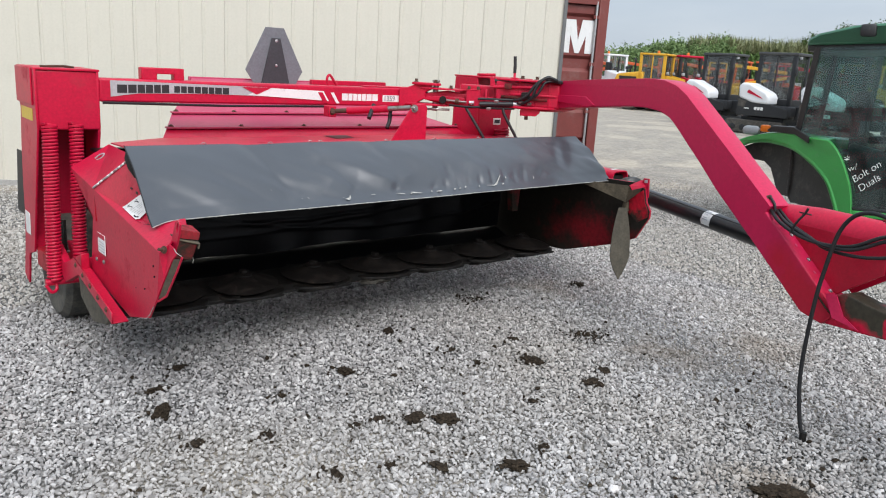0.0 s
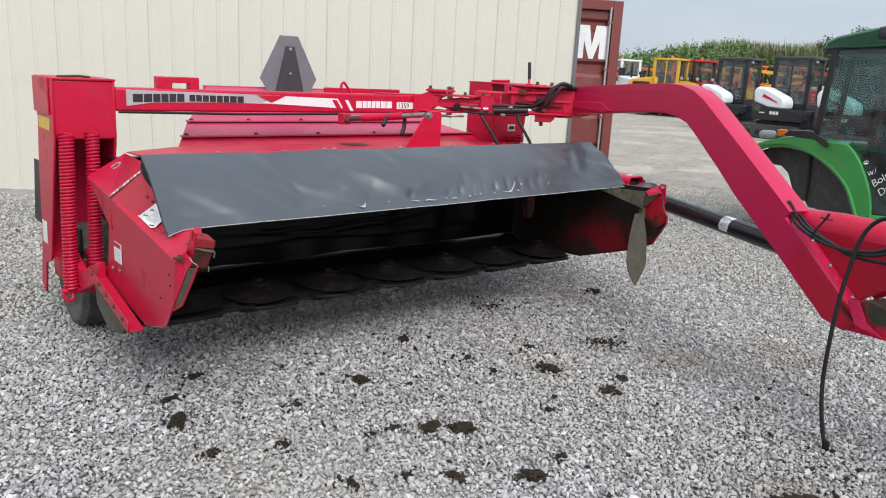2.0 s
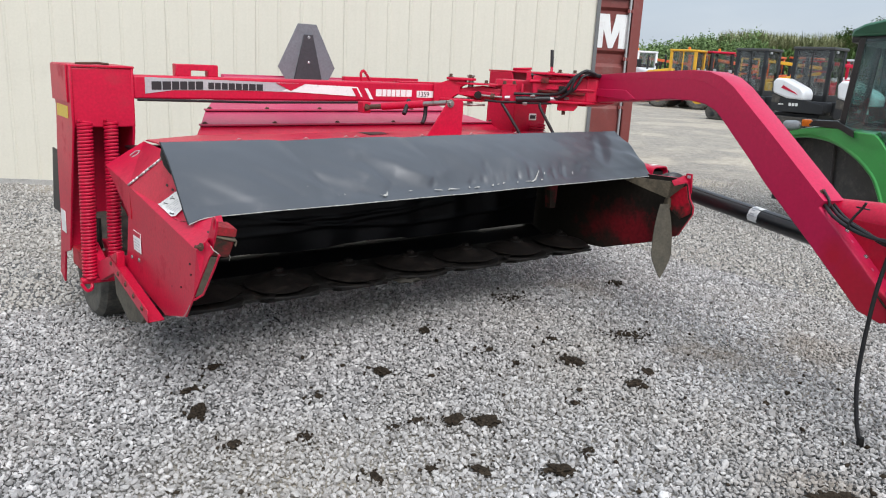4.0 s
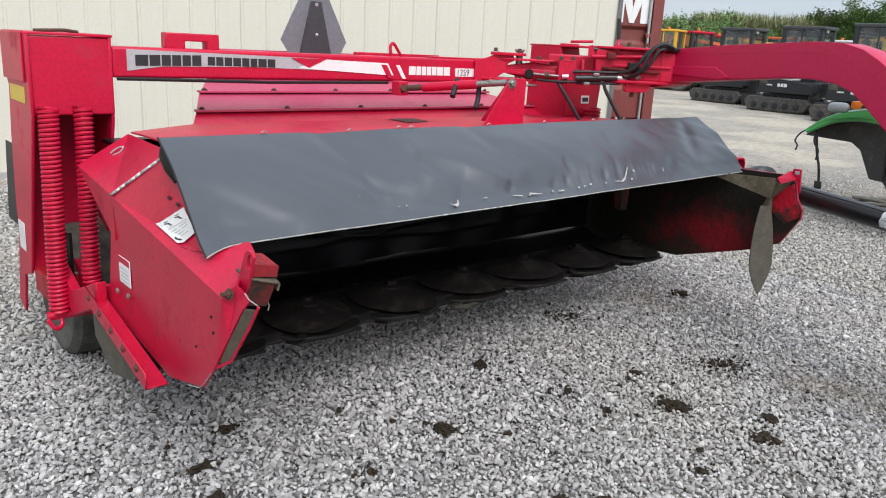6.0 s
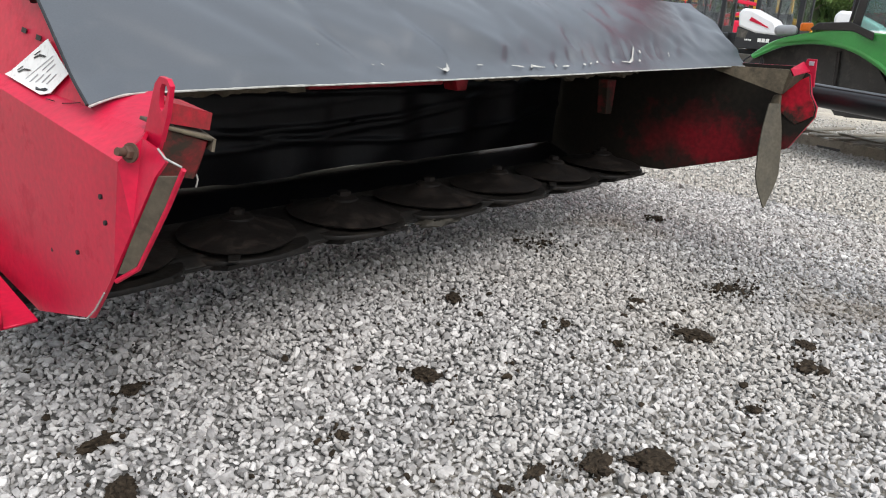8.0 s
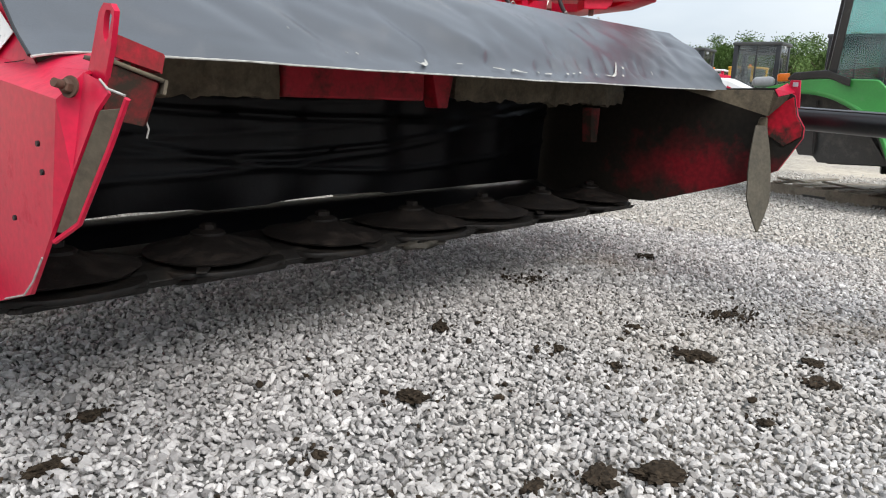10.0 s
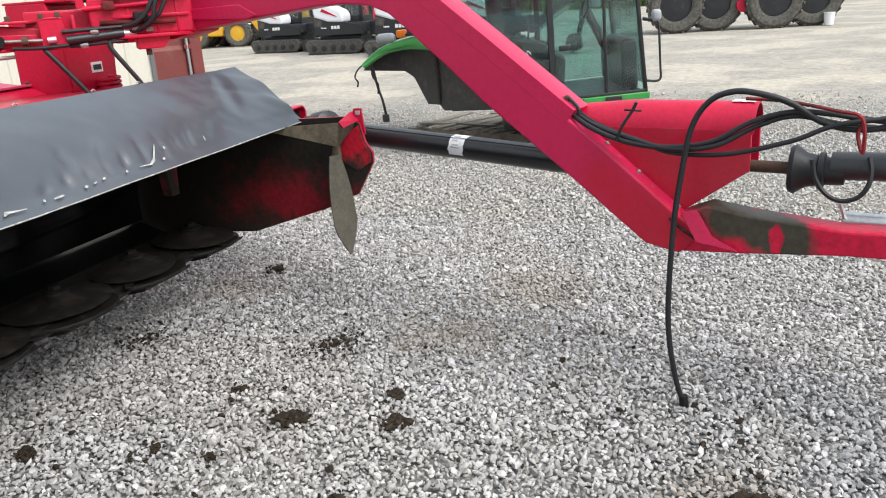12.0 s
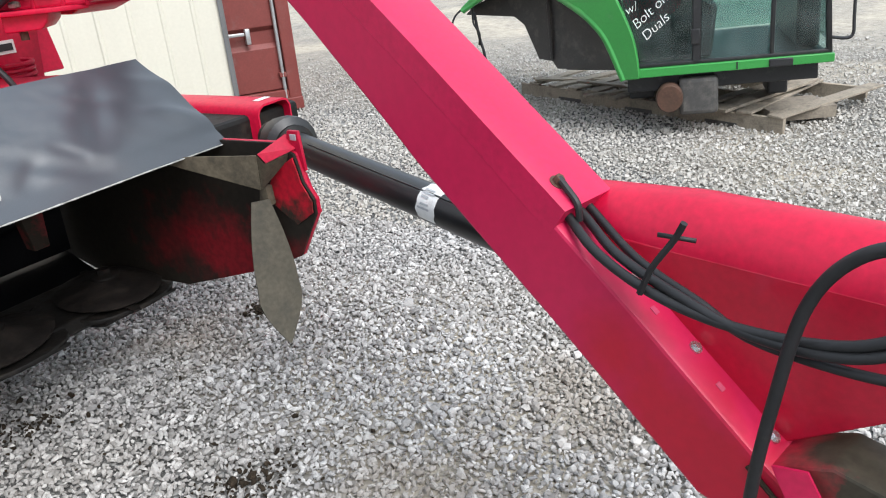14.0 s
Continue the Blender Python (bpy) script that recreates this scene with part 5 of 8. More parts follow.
part("tie_tail", tube(smooth_line([(-0.305, 0.036, 1.088), (-0.285, 0.033, 1.072), (-0.262, 0.03, 1.05), (-0.258, 0.03, 1.02)], 4), 0.0065, 8), rubber, tongue, xf=T)
beam_poly = [(-0.02, 0.60), (0.12, 0.568), (0.31, 0.582), (0.62, 0.612), (1.3, 0.63), (2.2, 0.66), (2.2, 0.74), (1.3, 0.712), (0.61, 0.69), (0.44, 0.705), (0.33, 0.714), (0.2, 0.735), (0.12, 0.70)]
beam = part("hitch_beam", prism(beam_poly, "y", 0.012, W - 0.01, 0.006), red_beam, mower, "muddy faded red hitch beam", angle=25)
beam.matrix_basis = T

part("weld_seam", tube([(0.082, -0.003, 0.688), (0.13, -0.005, 0.65), (0.19, -0.008, 0.612)], 0.0045, 6), mud, tongue, "dark joint line", T)
part("weld_gusset", plate([(0.122, -0.008, 0.715), (0.173, -0.003, 0.725), (0.226, -0.003, 0.637), (0.309, -0.003, 0.595), (0.177, -0.011, 0.616)], 0.006), red_faded, tongue, xf=T)
# driveline cover beside the tongue
cover_poly = [(-0.32, 0.972), (-0.24, 0.982), (0.28, 0.982), (0.315, 0.972), (0.315, 0.846), (0.088, 0.682), (-0.14, 0.842)]
cover = part("driveline_cover", prism(cover_poly, "y", 0.08, 0.09, 0.003), red_side, mower, "red driveline cover plate", T, 25)
arc = []
for k in range(29):
    a = math.pi * k / 28
    arc.append((0.16 - 0.08 * math.cos(a), 0.97 + 0.095 * math.sin(a)))
b = bmesh.new()
vs = [[b.verts.new((s, p, q + dz)) for p, q in arc] for s, dz in ((-0.33, -0.02), (-0.1, 0.0), (0.32, 0.0))]
for r0, r1 in zip(vs, vs[1:]):
    for k in range(28):
        b.faces.new((r0[k], r0[k + 1], r1[k + 1], r1[k]))
bmesh.ops.recalc_face_normals(b, faces=b.faces)
bmesh.ops.solidify(b, geom=b.faces[:], thickness=0.006)
# brighter red than the side plate, to put the sky's sheen on top
part("rounded_top", b, red, cover, "", T, 50)
part("far_plate", prism(cover_poly, "y", 0.23, 0.24, 0.003), red, cover, xf=T)
for s, y in ((-0.165, 0.062), (-0.048, 0.062), (0.093, 0.062)):
    part("gusset_bolt", bolt((s, y, 0.901 - 0.811 * (s + 0.142) + 0.001), (0.63, 0, 0.776), 0.008, 0.009), bright_steel, tongue, "bright bolt head", T)
for s, y in ((-0.117, 0.047), (0.008, 0.045)):
    part("slot", box((-0.008, -0.006, -0.001), (0.008, 0.006, 0.001), 0.0005), red_hood, tongue, xf=T @ pose(s, y, 0.902 - 0.811 * (s + 0.142), 0, 39, 0))
part("cover_decal", prism(ragged([(0.235, 0.135), (0.235, 0.185), (0.31, 0.185), (0.31, 0.135)], 0.012), "z", 1.0652, 1.0668, 0), white_decal, cover, "worn white decal", T)

# front driveline
drive = part("front_driveline", tube([(0.30, 0.14, 0.853), (0.46, 0.14, 0.853)], 0.02, 12), rust, mower, "dark driveline shaft", T)
part("bell_guard", lathe_flat([(0, 0.075), (0.015, 0.08), (0.05, 0.055), (0.08, 0.05), (0.085, 0.06), (0.1, 0.06), (0.105, 0.045), (0.16, 0.042)], (0.43, 0.14, 0.85), (1, 0, 0), 20), rubber, drive, "black ribbed bell guard", T)
part("guard_tube", lathe_flat([(0, 0.045), (0.6, 0.045), (1.4, 0.05)], (0.55, 0.14, 0.868), (1, 0, 0.03), 20), black_plastic, drive, "black plastic guard tube", T)
part("guard_chain", tube(smooth_line([(0.50, 0.06, 0.90), (0.515, 0.05, 0.845), (0.545, 0.05, 0.80), (0.59, 0.05, 0.778), (0.635, 0.055, 0.79), (0.66, 0.06, 0.825), (0.665, 0.075, 0.87), (0.655, 0.09, 0.91)], 6), 0.008, 6), rubber, drive, xf=T)
jack = part("hitch_jack", tube([(0.60, 0.17, 0.685), (1.1, 0.17, 0.69)], 0.028, 12), galv, mower, "galvanised tube jack beside the beam", T)
part("jack_handle", tube([(0.585, 0.15, 0.745), (0.60, 0.15, 0.70), (0.63, 0.15, 0.665)], 0.007, 6), galv, jack, xf=T)

# hydraulic hoses
def hose(points, r=0.0105, label="black hydraulic hose"):
    return part("hydraulic_hose", tube(smooth_line(points, 8), r * 0.83, 14), rubber, mower, label, T)


hose([(-0.40, 0.04, 1.118), (-0.29, 0.03, 1.031), (-0.194, -0.006, 0.985), (-0.07, -0.018, 0.946), (0.064, -0.018, 0.934), (0.21, -0.016, 0.957), (0.325, 0.0, 1.022), (0.436, 0.02, 1.053), (0.545, 0.03, 1.048), (0.65, 0.05, 1.03), (0.9, 0.1, 1.0), (1.6, 0.14, 0.98)])
hose([(-0.40, 0.07, 1.118), (-0.27, 0.06, 1.018), (-0.17, 0.012, 0.985), (-0.05, -0.01, 0.955), (0.08, -0.02, 0.93), (0.22, -0.02, 0.945), (0.34, 0.01, 1.008), (0.45, 0.03, 1.04), (0.6, 0.06, 1.01), (0.9, 0.12, 0.985), (1.6, 0.16, 0.96)])
hose([(-0.40, 0.095, 1.118), (-0.26, 0.085, 1.012), (-0.14, 0.03, 0.975), (-0.02, 0.005, 0.945), (0.083, -0.006, 0.914), (0.263, -0.01, 0.92), (0.443, 0.0, 0.967), (0.548, 0.02, 1.012), (0.65, 0.04, 1.03), (0.9, 0.1, 1.05), (1.6, 0.15, 1.0)], 0.0095)
hose([(0.170, -0.045, 0.004), (0.135, -0.055, 0.13), (0.106, -0.06, 0.34), (0.112, -0.06, 0.66), (0.131, -0.05, 0.866), (0.155, -0.04, 1.01), (0.205, -0.035, 1.09), (0.277, -0.03, 1.12), (0.36, -0.02, 1.11), (0.44, 0.0, 1.08), (0.53, 0.03, 1.02), (0.65, 0.06, 1.0), (0.9, 0.1, 1.04), (1.6, 0.1, 0.99)], 0.0115)
part("hose_end", tube([(0.170, -0.045, 0.002), (0.166, -0.045, 0.045)], 0.016, 10), dark_steel, mower, "", T)
part("tie_wire", tube(smooth_line([(-0.10, -0.03, 0.95), (-0.08, -0.03, 1.0), (-0.05, -0.02, 1.05), (-0.035, -0.02, 1.08)], 4), 0.006, 6), rubber, mower, "black zip tie tail", T)
part("tie_wire", tube([(-0.075, -0.025, 1.055), (-0.02, -0.01, 1.052)], 0.004, 5), rubber, mower, "", T)
part("red_strap", tube(smooth_line([(0.30, 0.03, 1.09), (0.42, 0.02, 1.085), (0.56, 0.01, 1.06), (0.63, 0.0, 1.04), (0.64, 0.0, 0.94), (0.62, 0.04, 0.99), (0.64, 0.05, 1.04)], 5), 0.006, 6), red_worn, mower, "dirty red tie strap", T)

# long black shaft from the header gearbox to the tongue
sa, sb = Vector((3.33, 0.06, 0.845)), Vector((2.70, -1.55, 0.80))
shaft = part("drive_shaft", lathe_flat([(0, 0.052), ((sb - sa).length, 0.052)], sa, sb - sa, 24), black_paint, mower, "long black driveline shaft tube")
ax = (sb - sa).normalized()
over = (Vector((0, 0, 1)) - ax * ax.z).normalized()
front = ax.cross(over) if ax.cross(over).x < 0 else over.cross(ax)


def on_shaft(along, turn, r):
    """A place on the shaft: metres along it, degrees round it from its top towards the front."""
    return sa + ax * along + r * (math.cos(radians(turn)) * over + math.sin(radians(turn)) * front)


label = part("shaft_label", sheet([[on_shaft(0.835 + 0.08 * k / 8 + 0.008 * noise.noise(Vector((turn * 0.05, k * 0.9, 0))), turn, 0.0528) for k in range(9)] for turn in range(-70, 121, 10)], 0.001), white_decal, shaft, "torn white label")
for turn, a, w in ((20, 0.848, 0.04), (32, 0.846, 0.05), (44, 0.85, 0.03), (66, 0.855, 0.035), (78, 0.846, 0.05)):
    part("label_print", sheet([[on_shaft(a + w * k / 2, turn + dt, 0.0545) for k in range(3)] for dt in (0, 3, 6)], 0.0006), grey_decal, label)
part("shaft_seam", tube([sa.lerp(sb, 0.1) + Vector((-0.03, 0, 0.044)), sb.lerp(sa, 0.05) + Vector((-0.03, 0, 0.044))], 0.003, 5), black_plastic, shaft)
part("shaft_joint", lathe_flat([(-0.16, 0.06), (-0.1, 0.075), (-0.04, 0.06), (0.0, 0.075), (0.03, 0.075), (0.05, 0.055)], sa, sb - sa, 18), dark_steel, shaft, "grimy universal joint")
part("joint_guard", lathe_flat([(-0.09, 0.085), (-0.03, 0.10), (0.0, 0.10), (0.02, 0.07)], sa, sb - sa, 18), black_plastic, shaft)
# open-ended red gearbox housing
G = pose(3.57, 0.36, 0.0, 0, 0, 4)
hs = bmesh.new()
ring = [(-0.10, 0.69), (-0.10, 0.90), (-0.085, 0.925), (-0.06, 0.935), (0.06, 0.935), (0.085, 0.925), (0.10, 0.90), (0.10, 0.69)]
r0 = [hs.verts.new((p, 0.0, q)) for p, q in ring]
r1 = [hs.verts.new((p, 0.7, q)) for p, q in ring]
for k in range(7):
    hs.faces.new((r0[k], r0[k + 1], r1[k + 1], r1[k]))
hs.faces.new((r0[7], r0[0], r1[0], r1[7]))
bmesh.ops.recalc_face_normals(hs, faces=hs.faces)
bmesh.ops.solidify(hs, geom=hs.faces[:], thickness=0.008)
housing = part("gearbox_housing", hs, red, mower, "open-ended red gearbox housing", G, 40)
part("housing_decal", box((-0.02, 0.06, 0.936), (0.055, 0.09, 0.938), 0), white_decal, housing, "small white decal", G)
part("gearbox", box((3.2, 0.4, 0.72), (3.75, 0.8, 0.9), 0.02), dark_steel, mower)
part("gearbox_mount", box((3.02, 0.55, 0.68), (3.5, 0.95, 0.74), 0.01), red, mower)

# swivel head: tower, plates, cylinder, pins
tower = part("swivel_tower", prism([(2.955, 1.05), (3.50, 1.05), (3.42, 1.545), (2.965, 1.545)], "y", 1.58, 1.62, 0.008), red, mower, "red swivel tower box")
part("tower_side", prism([(1.2, 1.05), (1.6, 1.05), (1.6, 1.545), (1.35, 1.545)], "x", 2.955, 2.97, 0.004), red, tower)
part("tower_top", box((2.955, 1.2, 1.545), (3.42, 1.62, 1.557), 0.003), red, tower)
part("tower_front", prism([(2.86, 1.06), (3.16, 1.06), (3.20, 1.42), (2.84, 1.42)], "y", 1.18, 1.20, 0.006), red, tower)
part("tower_decal", box((3.0, 1.176, 1.20), (3.075, 1.179, 1.25), 0), white_decal, tower, "small pale decal")
part("tower_print", box((3.01, 1.1735, 1.212), (3.065, 1.1755, 1.238), 0), black_decal, tower)
part("tower_spring", spring((3.03, 1.11, 0.97), (3.03, 1.11, 1.175), 0.052, 0.009, 10), red, tower)
part("tower_rail", box((3.04, 1.40, 1.557), (3.2, 1.43, 1.568), 0.003), red, tower)
# swing linkage between the boom and the tongue: local x along it, local y to the rear
H = pose(2.30, 1.33, 0, 0, 0, -46.9)


def head(name, bm, material=red, label="", angle=38.0):
    return part(name, bm, material, mower, label, H, angle)


head("boom_end", prism([(-0.07, 1.447), (-0.01, 1.458), (0.05, 1.482), (0.15, 1.482), (0.16, 1.45), (0.12, 1.43), (0.12, 1.39), (0.05, 1.345), (-0.07, 1.315)], "y", -0.055, 0.06, 0.006), red, "tapered red end of the boom")
head("clevis_plate", prism([(0.02, -0.06), (0.08, -0.08), (0.20, -0.07), (0.225, -0.02), (0.2, 0.07), (0.02, 0.06)], "z", 1.478, 1.495, 0.003), red, "red clevis plate")
head("clevis_plate", prism([(-0.02, -0.08), (0.12, -0.09), (0.27, -0.06), (0.30, 0.0), (0.25, 0.08), (-0.02, 0.09)], "z", 1.337, 1.352, 0.003))
head("clevis_plate", prism([(0.08, -0.06), (0.27, -0.085), (0.38, -0.06), (0.42, 0.02), (0.3, 0.09), (0.08, 0.07)], "z", 1.452, 1.464, 0.003))
for a, y, z in ((0.048, -0.04, 1.497), (0.186, -0.03, 1.497), (0.30, -0.05, 1.464), (0.43, -0.068, 1.468), (0.495, -0.068, 1.470), (0.80, -0.06, 1.562), (0.90, -0.05, 1.562)):
    head("head_bolt", bolt((a, y, z), (0, 0, 1), 0.012, 0.022), rust)
head("swivel_pin", lathe_flat([(0, 0.02), (0.2, 0.02), (0.205, 0.028), (0.215, 0.028)], (0.186, 0.0, 1.30), (0, 0, 1), 14), steel)
arm = head("swivel_arm", prism([(0.086, 1.418), (0.27, 1.447), (0.50, 1.42), (0.70, 1.425), (0.70, 1.36), (0.5, 1.352), (0.28, 1.342), (0.088, 1.382)], "y", -0.035, 0.06, 0.008), red, "red swivel arm")
head("arm_strap", prism([(0.10, 1.395), (0.24, 1.41), (0.40, 1.405), (0.40, 1.372), (0.24, 1.372), (0.10, 1.38)], "y", -0.062, -0.045, 0.003))
for y in (-0.085, 0.06):
    head("cylinder_mount", prism([(0.415, 1.335), (0.415, 1.455), (0.43, 1.470), (0.50, 1.473), (0.512, 1.455), (0.518, 1.336)], "y", y, y + 0.014, 0.003), red, "red cylinder mount plate")
head("mount_cap", box((0.42, -0.085, 1.458), (0.51, 0.07, 1.470), 0.003))
head("mount_rib", box((0.545, -0.06, 1.335), (0.56, 0.05, 1.475), 0.003))
cyl = head("swing_cylinder", tube([(0.515, -0.10, 1.372), (0.75, -0.095, 1.386)], 0.020, 14), black_paint, "black hydraulic swing cylinder")
part("cylinder_rod", tube([(0.27, -0.075, 1.383), (0.42, -0.085, 1.378)], 0.008, 10), steel, cyl, "", H)
part("rod_eye", lathe_flat([(-0.012, 0.026), (0.012, 0.026)], (0.25, -0.072, 1.384), (0, 1, 0), 14), dark_steel, cyl, "", H)
part("gland", tube([(0.44, -0.10, 1.377), (0.475, -0.10, 1.379)], 0.015, 14), bright_steel, cyl, "", H)
part("rod_wiper", tube([(0.34, -0.082, 1.381), (0.365, -0.083, 1.38)], 0.02, 12), rust, cyl, "", H)
part("cylinder_end", tube([(0.75, -0.095, 1.386), (0.80, -0.092, 1.389)], 0.016, 10), galv, cyl, "", H)
head("tube_line", tube([(0.50, -0.095, 1.408), (0.62, -0.10, 1.412), (0.75, -0.09, 1.415)], 0.009, 8), rubber)
head("tube_line", tube([(0.52, -0.09, 1.346), (0.62, -0.095, 1.35), (0.76, -0.09, 1.356)], 0.008, 8), rubber)
head("latch_cylinder", tube([(0.587, -0.05, 1.536), (0.736, -0.05, 1.545)], 0.0125, 12), black_paint, "short black latch cylinder")
head("latch_rod", tube([(0.736, -0.05, 1.545), (0.86, -0.04, 1.550)], 0.008, 8), steel)
head("latch_rail", tube([(0.474, 0.02, 1.573), (0.604, 0.02, 1.580)], 0.008, 8), red)
head("latch_tab", prism([(0.575, 1.50), (0.575, 1.555), (0.60, 1.562), (0.615, 1.5)], "y", -0.07, -0.055, 0.002))
head("latch_tab", prism([(0.715, 1.50), (0.72, 1.562), (0.745, 1.572), (0.76, 1.5)], "y", -0.07, -0.055, 0.002))
lever = head("drop_pin", tube([(0.740, -0.02, 1.60), (0.738, -0.02, 1.655), (0.734, -0.02, 1.712)], 0.0115, 10), black_plastic, "black handled drop pin")
part("pin_stem", tube([(0.742, -0.02, 1.46), (0.740, -0.02, 1.60)], 0.009, 8), red, lever, "", H)
part("pin_collar", lathe_flat([(0, 0.024), (0.02, 0.024)], (0.741, -0.02, 1.548), (0, 0, 1), 12), red, lever, "", H)
head("swivel_plate", prism([(0.62, -0.06), (0.76, -0.12), (1.0, -0.10), (1.10, -0.06), (1.10, 0.16), (0.70, 0.2), (0.6, 0.08)], "z", 1.545, 1.558, 0.003), red, "red swivel plate")
head("swivel_plate", prism([(0.64, -0.05), (0.78, -0.09), (1.04, -0.08), (1.08, 0.15), (0.70, 0.2)], "z", 1.448, 1.462, 0.003))
head("swivel_plate", prism([(0.62, -0.06), (0.78, -0.12), (0.97, -0.11), (1.06, -0.05), (1.06, 0.16), (0.70, 0.2)], "z", 1.362, 1.377, 0.003))
for a in (0.775, 0.895, 0.985):
    head("swivel_web", box((a, -0.075, 1.372), (a + 0.013, 0.14, 1.55), 0.003))
head("swivel_core", box((0.62, -0.07, 1.375), (1.06, 0.16, 1.54), 0.01))
head("swivel_core", box((0.36, 0.0, 1.36), (0.64, 0.12, 1.50), 0.01))
head("lower_block", prism([(0.80, 1.31), (0.80, 1.362), (0.945, 1.368), (0.935, 1.335), (0.912, 1.312)], "y", -0.085, 0.08, 0.005))
head("lower_pin", lathe_flat([(0, 0.013), (0.03, 0.013)], (0.845, -0.05, 1.283), (0, 0, 1), 10), rust)
head("cross_rod", tube([(0.60, -0.07, 1.497), (0.90, -0.085, 1.51)], 0.012, 10), red)
head("cross_rod", tube([(0.66, -0.075, 1.435), (0.98, -0.09, 1.425)], 0.010, 8), red_worn)
head("valve_block", box((0.80, -0.13, 1.43), (0.86, -0.08, 1.475), 0.006), dark_steel)
head("valve_block", box((0.68, -0.115, 1.487), (0.73, -0.07, 1.525), 0.006), red_worn)
for pts, r in (([(0.75, -0.10, 1.415), (0.80, -0.13, 1.425), (0.85, -0.145, 1.465), (0.89, -0.145, 1.525), (0.94, -0.14, 1.565), (0.99, -0.13, 1.572), (1.035, -0.11, 1.558), (1.05, -0.08, 1.552), (1.15, -0.02, 1.545)], 0.0105),
               ([(0.76, -0.09, 1.39), (0.82, -0.12, 1.40), (0.875, -0.15, 1.44), (0.895, -0.155, 1.50), (0.925, -0.15, 1.552), (0.975, -0.14, 1.583), (1.03, -0.12, 1.567), (1.055, -0.085, 1.557), (1.2, 0.0, 1.55)], 0.0105),
               ([(0.86, -0.13, 1.44), (0.90, -0.15, 1.455), (0.93, -0.15, 1.50), (0.955, -0.14, 1.545), (1.0, -0.12, 1.558), (1.06, -0.08, 1.55), (1.2, 0.02, 1.552)], 0.0095),
               ([(0.42, -0.09, 1.34), (0.434, -0.10, 1.321), (0.497, -0.11, 1.232), (0.562, -0.11, 1.133), (0.60, -0.1, 1.04)], 0.0105),
               ([(0.68, -0.09, 1.36), (0.689, -0.10, 1.319), (0.743, -0.11, 1.23), (0.79, -0.11, 1.149), (0.82, -0.1, 1.04)], 0.0105),
               ([(0.30, -0.08, 1.352), (0.40, -0.10, 1.348), (0.52, -0.11, 1.352)], 0.008)):
    head("supply_hose", tube(smooth_line(pts, 7), r, 8), rubber, "black supply hose")
head("guide_rod", tube([(0.10, -0.06, 1.312), (0.30, -0.06, 1.318)], 0.008, 8), steel)
for a, z in ((0.63, 1.398), (0.80, 1.405), (0.86, 1.395), (0.58, 1.345)):
    head("fitting", lathe_flat([(-0.016, 0.009), (0.0, 0.012), (0.016, 0.009)], (a, -0.112, z), (1, 0, 0.05), 6), steel)
part("tongue_root", prism([(-2.75, 1.33), (-2.3, 1.34), (-2.15, 1.37), (-2.15, 1.55), (-2.3, 1.555), (-2.75, 1.54)], "y", -0.01, W + 0.01, 0.006), red, mower, "", T)
text_mesh("1359", 0.050, black_decal, boom, pose(*MODEL_NUMBER, 90, 0, 0), "model_number", "black model number on a white plate", 0.0005)

# ---- tractor cab standing on broken pallets: local x to its front, local y away from the yard side ----
cab = thing("tractor_cab", "green removed tractor cab with glass doors, resting on broken wooden pallets", "tractor cab", pose(6.615, -0.047, 0, 0, -3.04, -73.2))
CABW = 1.45
sill = part("sill", prism([(0.0, 0.42), (1.43, 0.425), (1.43, 0.485), (0.08, 0.485)], "y", 0.0, 0.09, 0.008), green, cab, "bright green sill rail")
part("sill_bracket", box((1.0, -0.012, 0.425), (1.16, 0.05, 0.478), 0.008), black_plastic, sill)
part("sill_seam", box((0.78, -0.003, 0.43), (0.79, 0.0, 0.48), 0), black_plastic, sill)
def rounded(points, steps=4):
    return [(p.x, p.z) for p in smooth_line([(u, 0, w) for u, w in points], steps)]


arch_out = rounded([(-0.176, 1.148), (-0.30, 1.158), (-0.489, 1.175), (-0.604, 1.18), (-0.716, 1.165), (-0.85, 1.132), (-1.0, 1.068), (-1.14, 0.95)])
arch_in = rounded([(-1.13, 0.925), (-0.978, 1.019), (-0.889, 1.056), (-0.751, 1.08), (-0.657, 1.076), (-0.563, 1.061), (-0.467, 1.026), (-0.392, 0.98), (-0.29, 0.905), (-0.211, 0.828), (-0.125, 0.704), (-0.02, 0.42)])
front_edge = rounded([(0.10, 0.46), (0.085, 0.60), (0.056, 0.727), (-0.002, 0.877), (-0.053, 0.992), (-0.111, 1.082), (-0.165, 1.14)])
fender = part("fender", prism([(0.10, 0.42)] + front_edge + arch_out + arch_in, "y", -0.03, 0.05, 0.012, 2), green, cab, "bright green rear fender", angle=30)
part("fender_top", sheet([[(u, y, w) for y in (0.04, 0.25, 0.5)] for u, w in arch_out], 0.02), green, fender, angle=60)
part("arch_lip", tube([(u, -0.012, w) for u, w in arch_in], 0.024, 8), green, fender)
part("wheel_well", sheet([[(u, y, w) for y in (0.06, 0.28, 0.5)] for u, w in arch_in], 0.012), liner, fender, "dusty black wheel well", angle=60)
part("well_wall", prism([(-0.02, 0.43), (-0.29, 0.90), (-0.47, 1.03), (-0.66, 1.075), (-0.85, 1.05), (-1.12, 0.92), (-1.17, 0.865), (-0.80, 0.825), (-0.73, 0.76), (-0.64, 0.49), (-0.545, 0.487), (-0.51, 0.43)], "y", 0.3, 0.33, 0.004), liner, cab)
part("rear_lower_panel", box((-0.46, 0.335, 0.42), (0.0, 1.2, 1.0), 0.02), liner, cab)
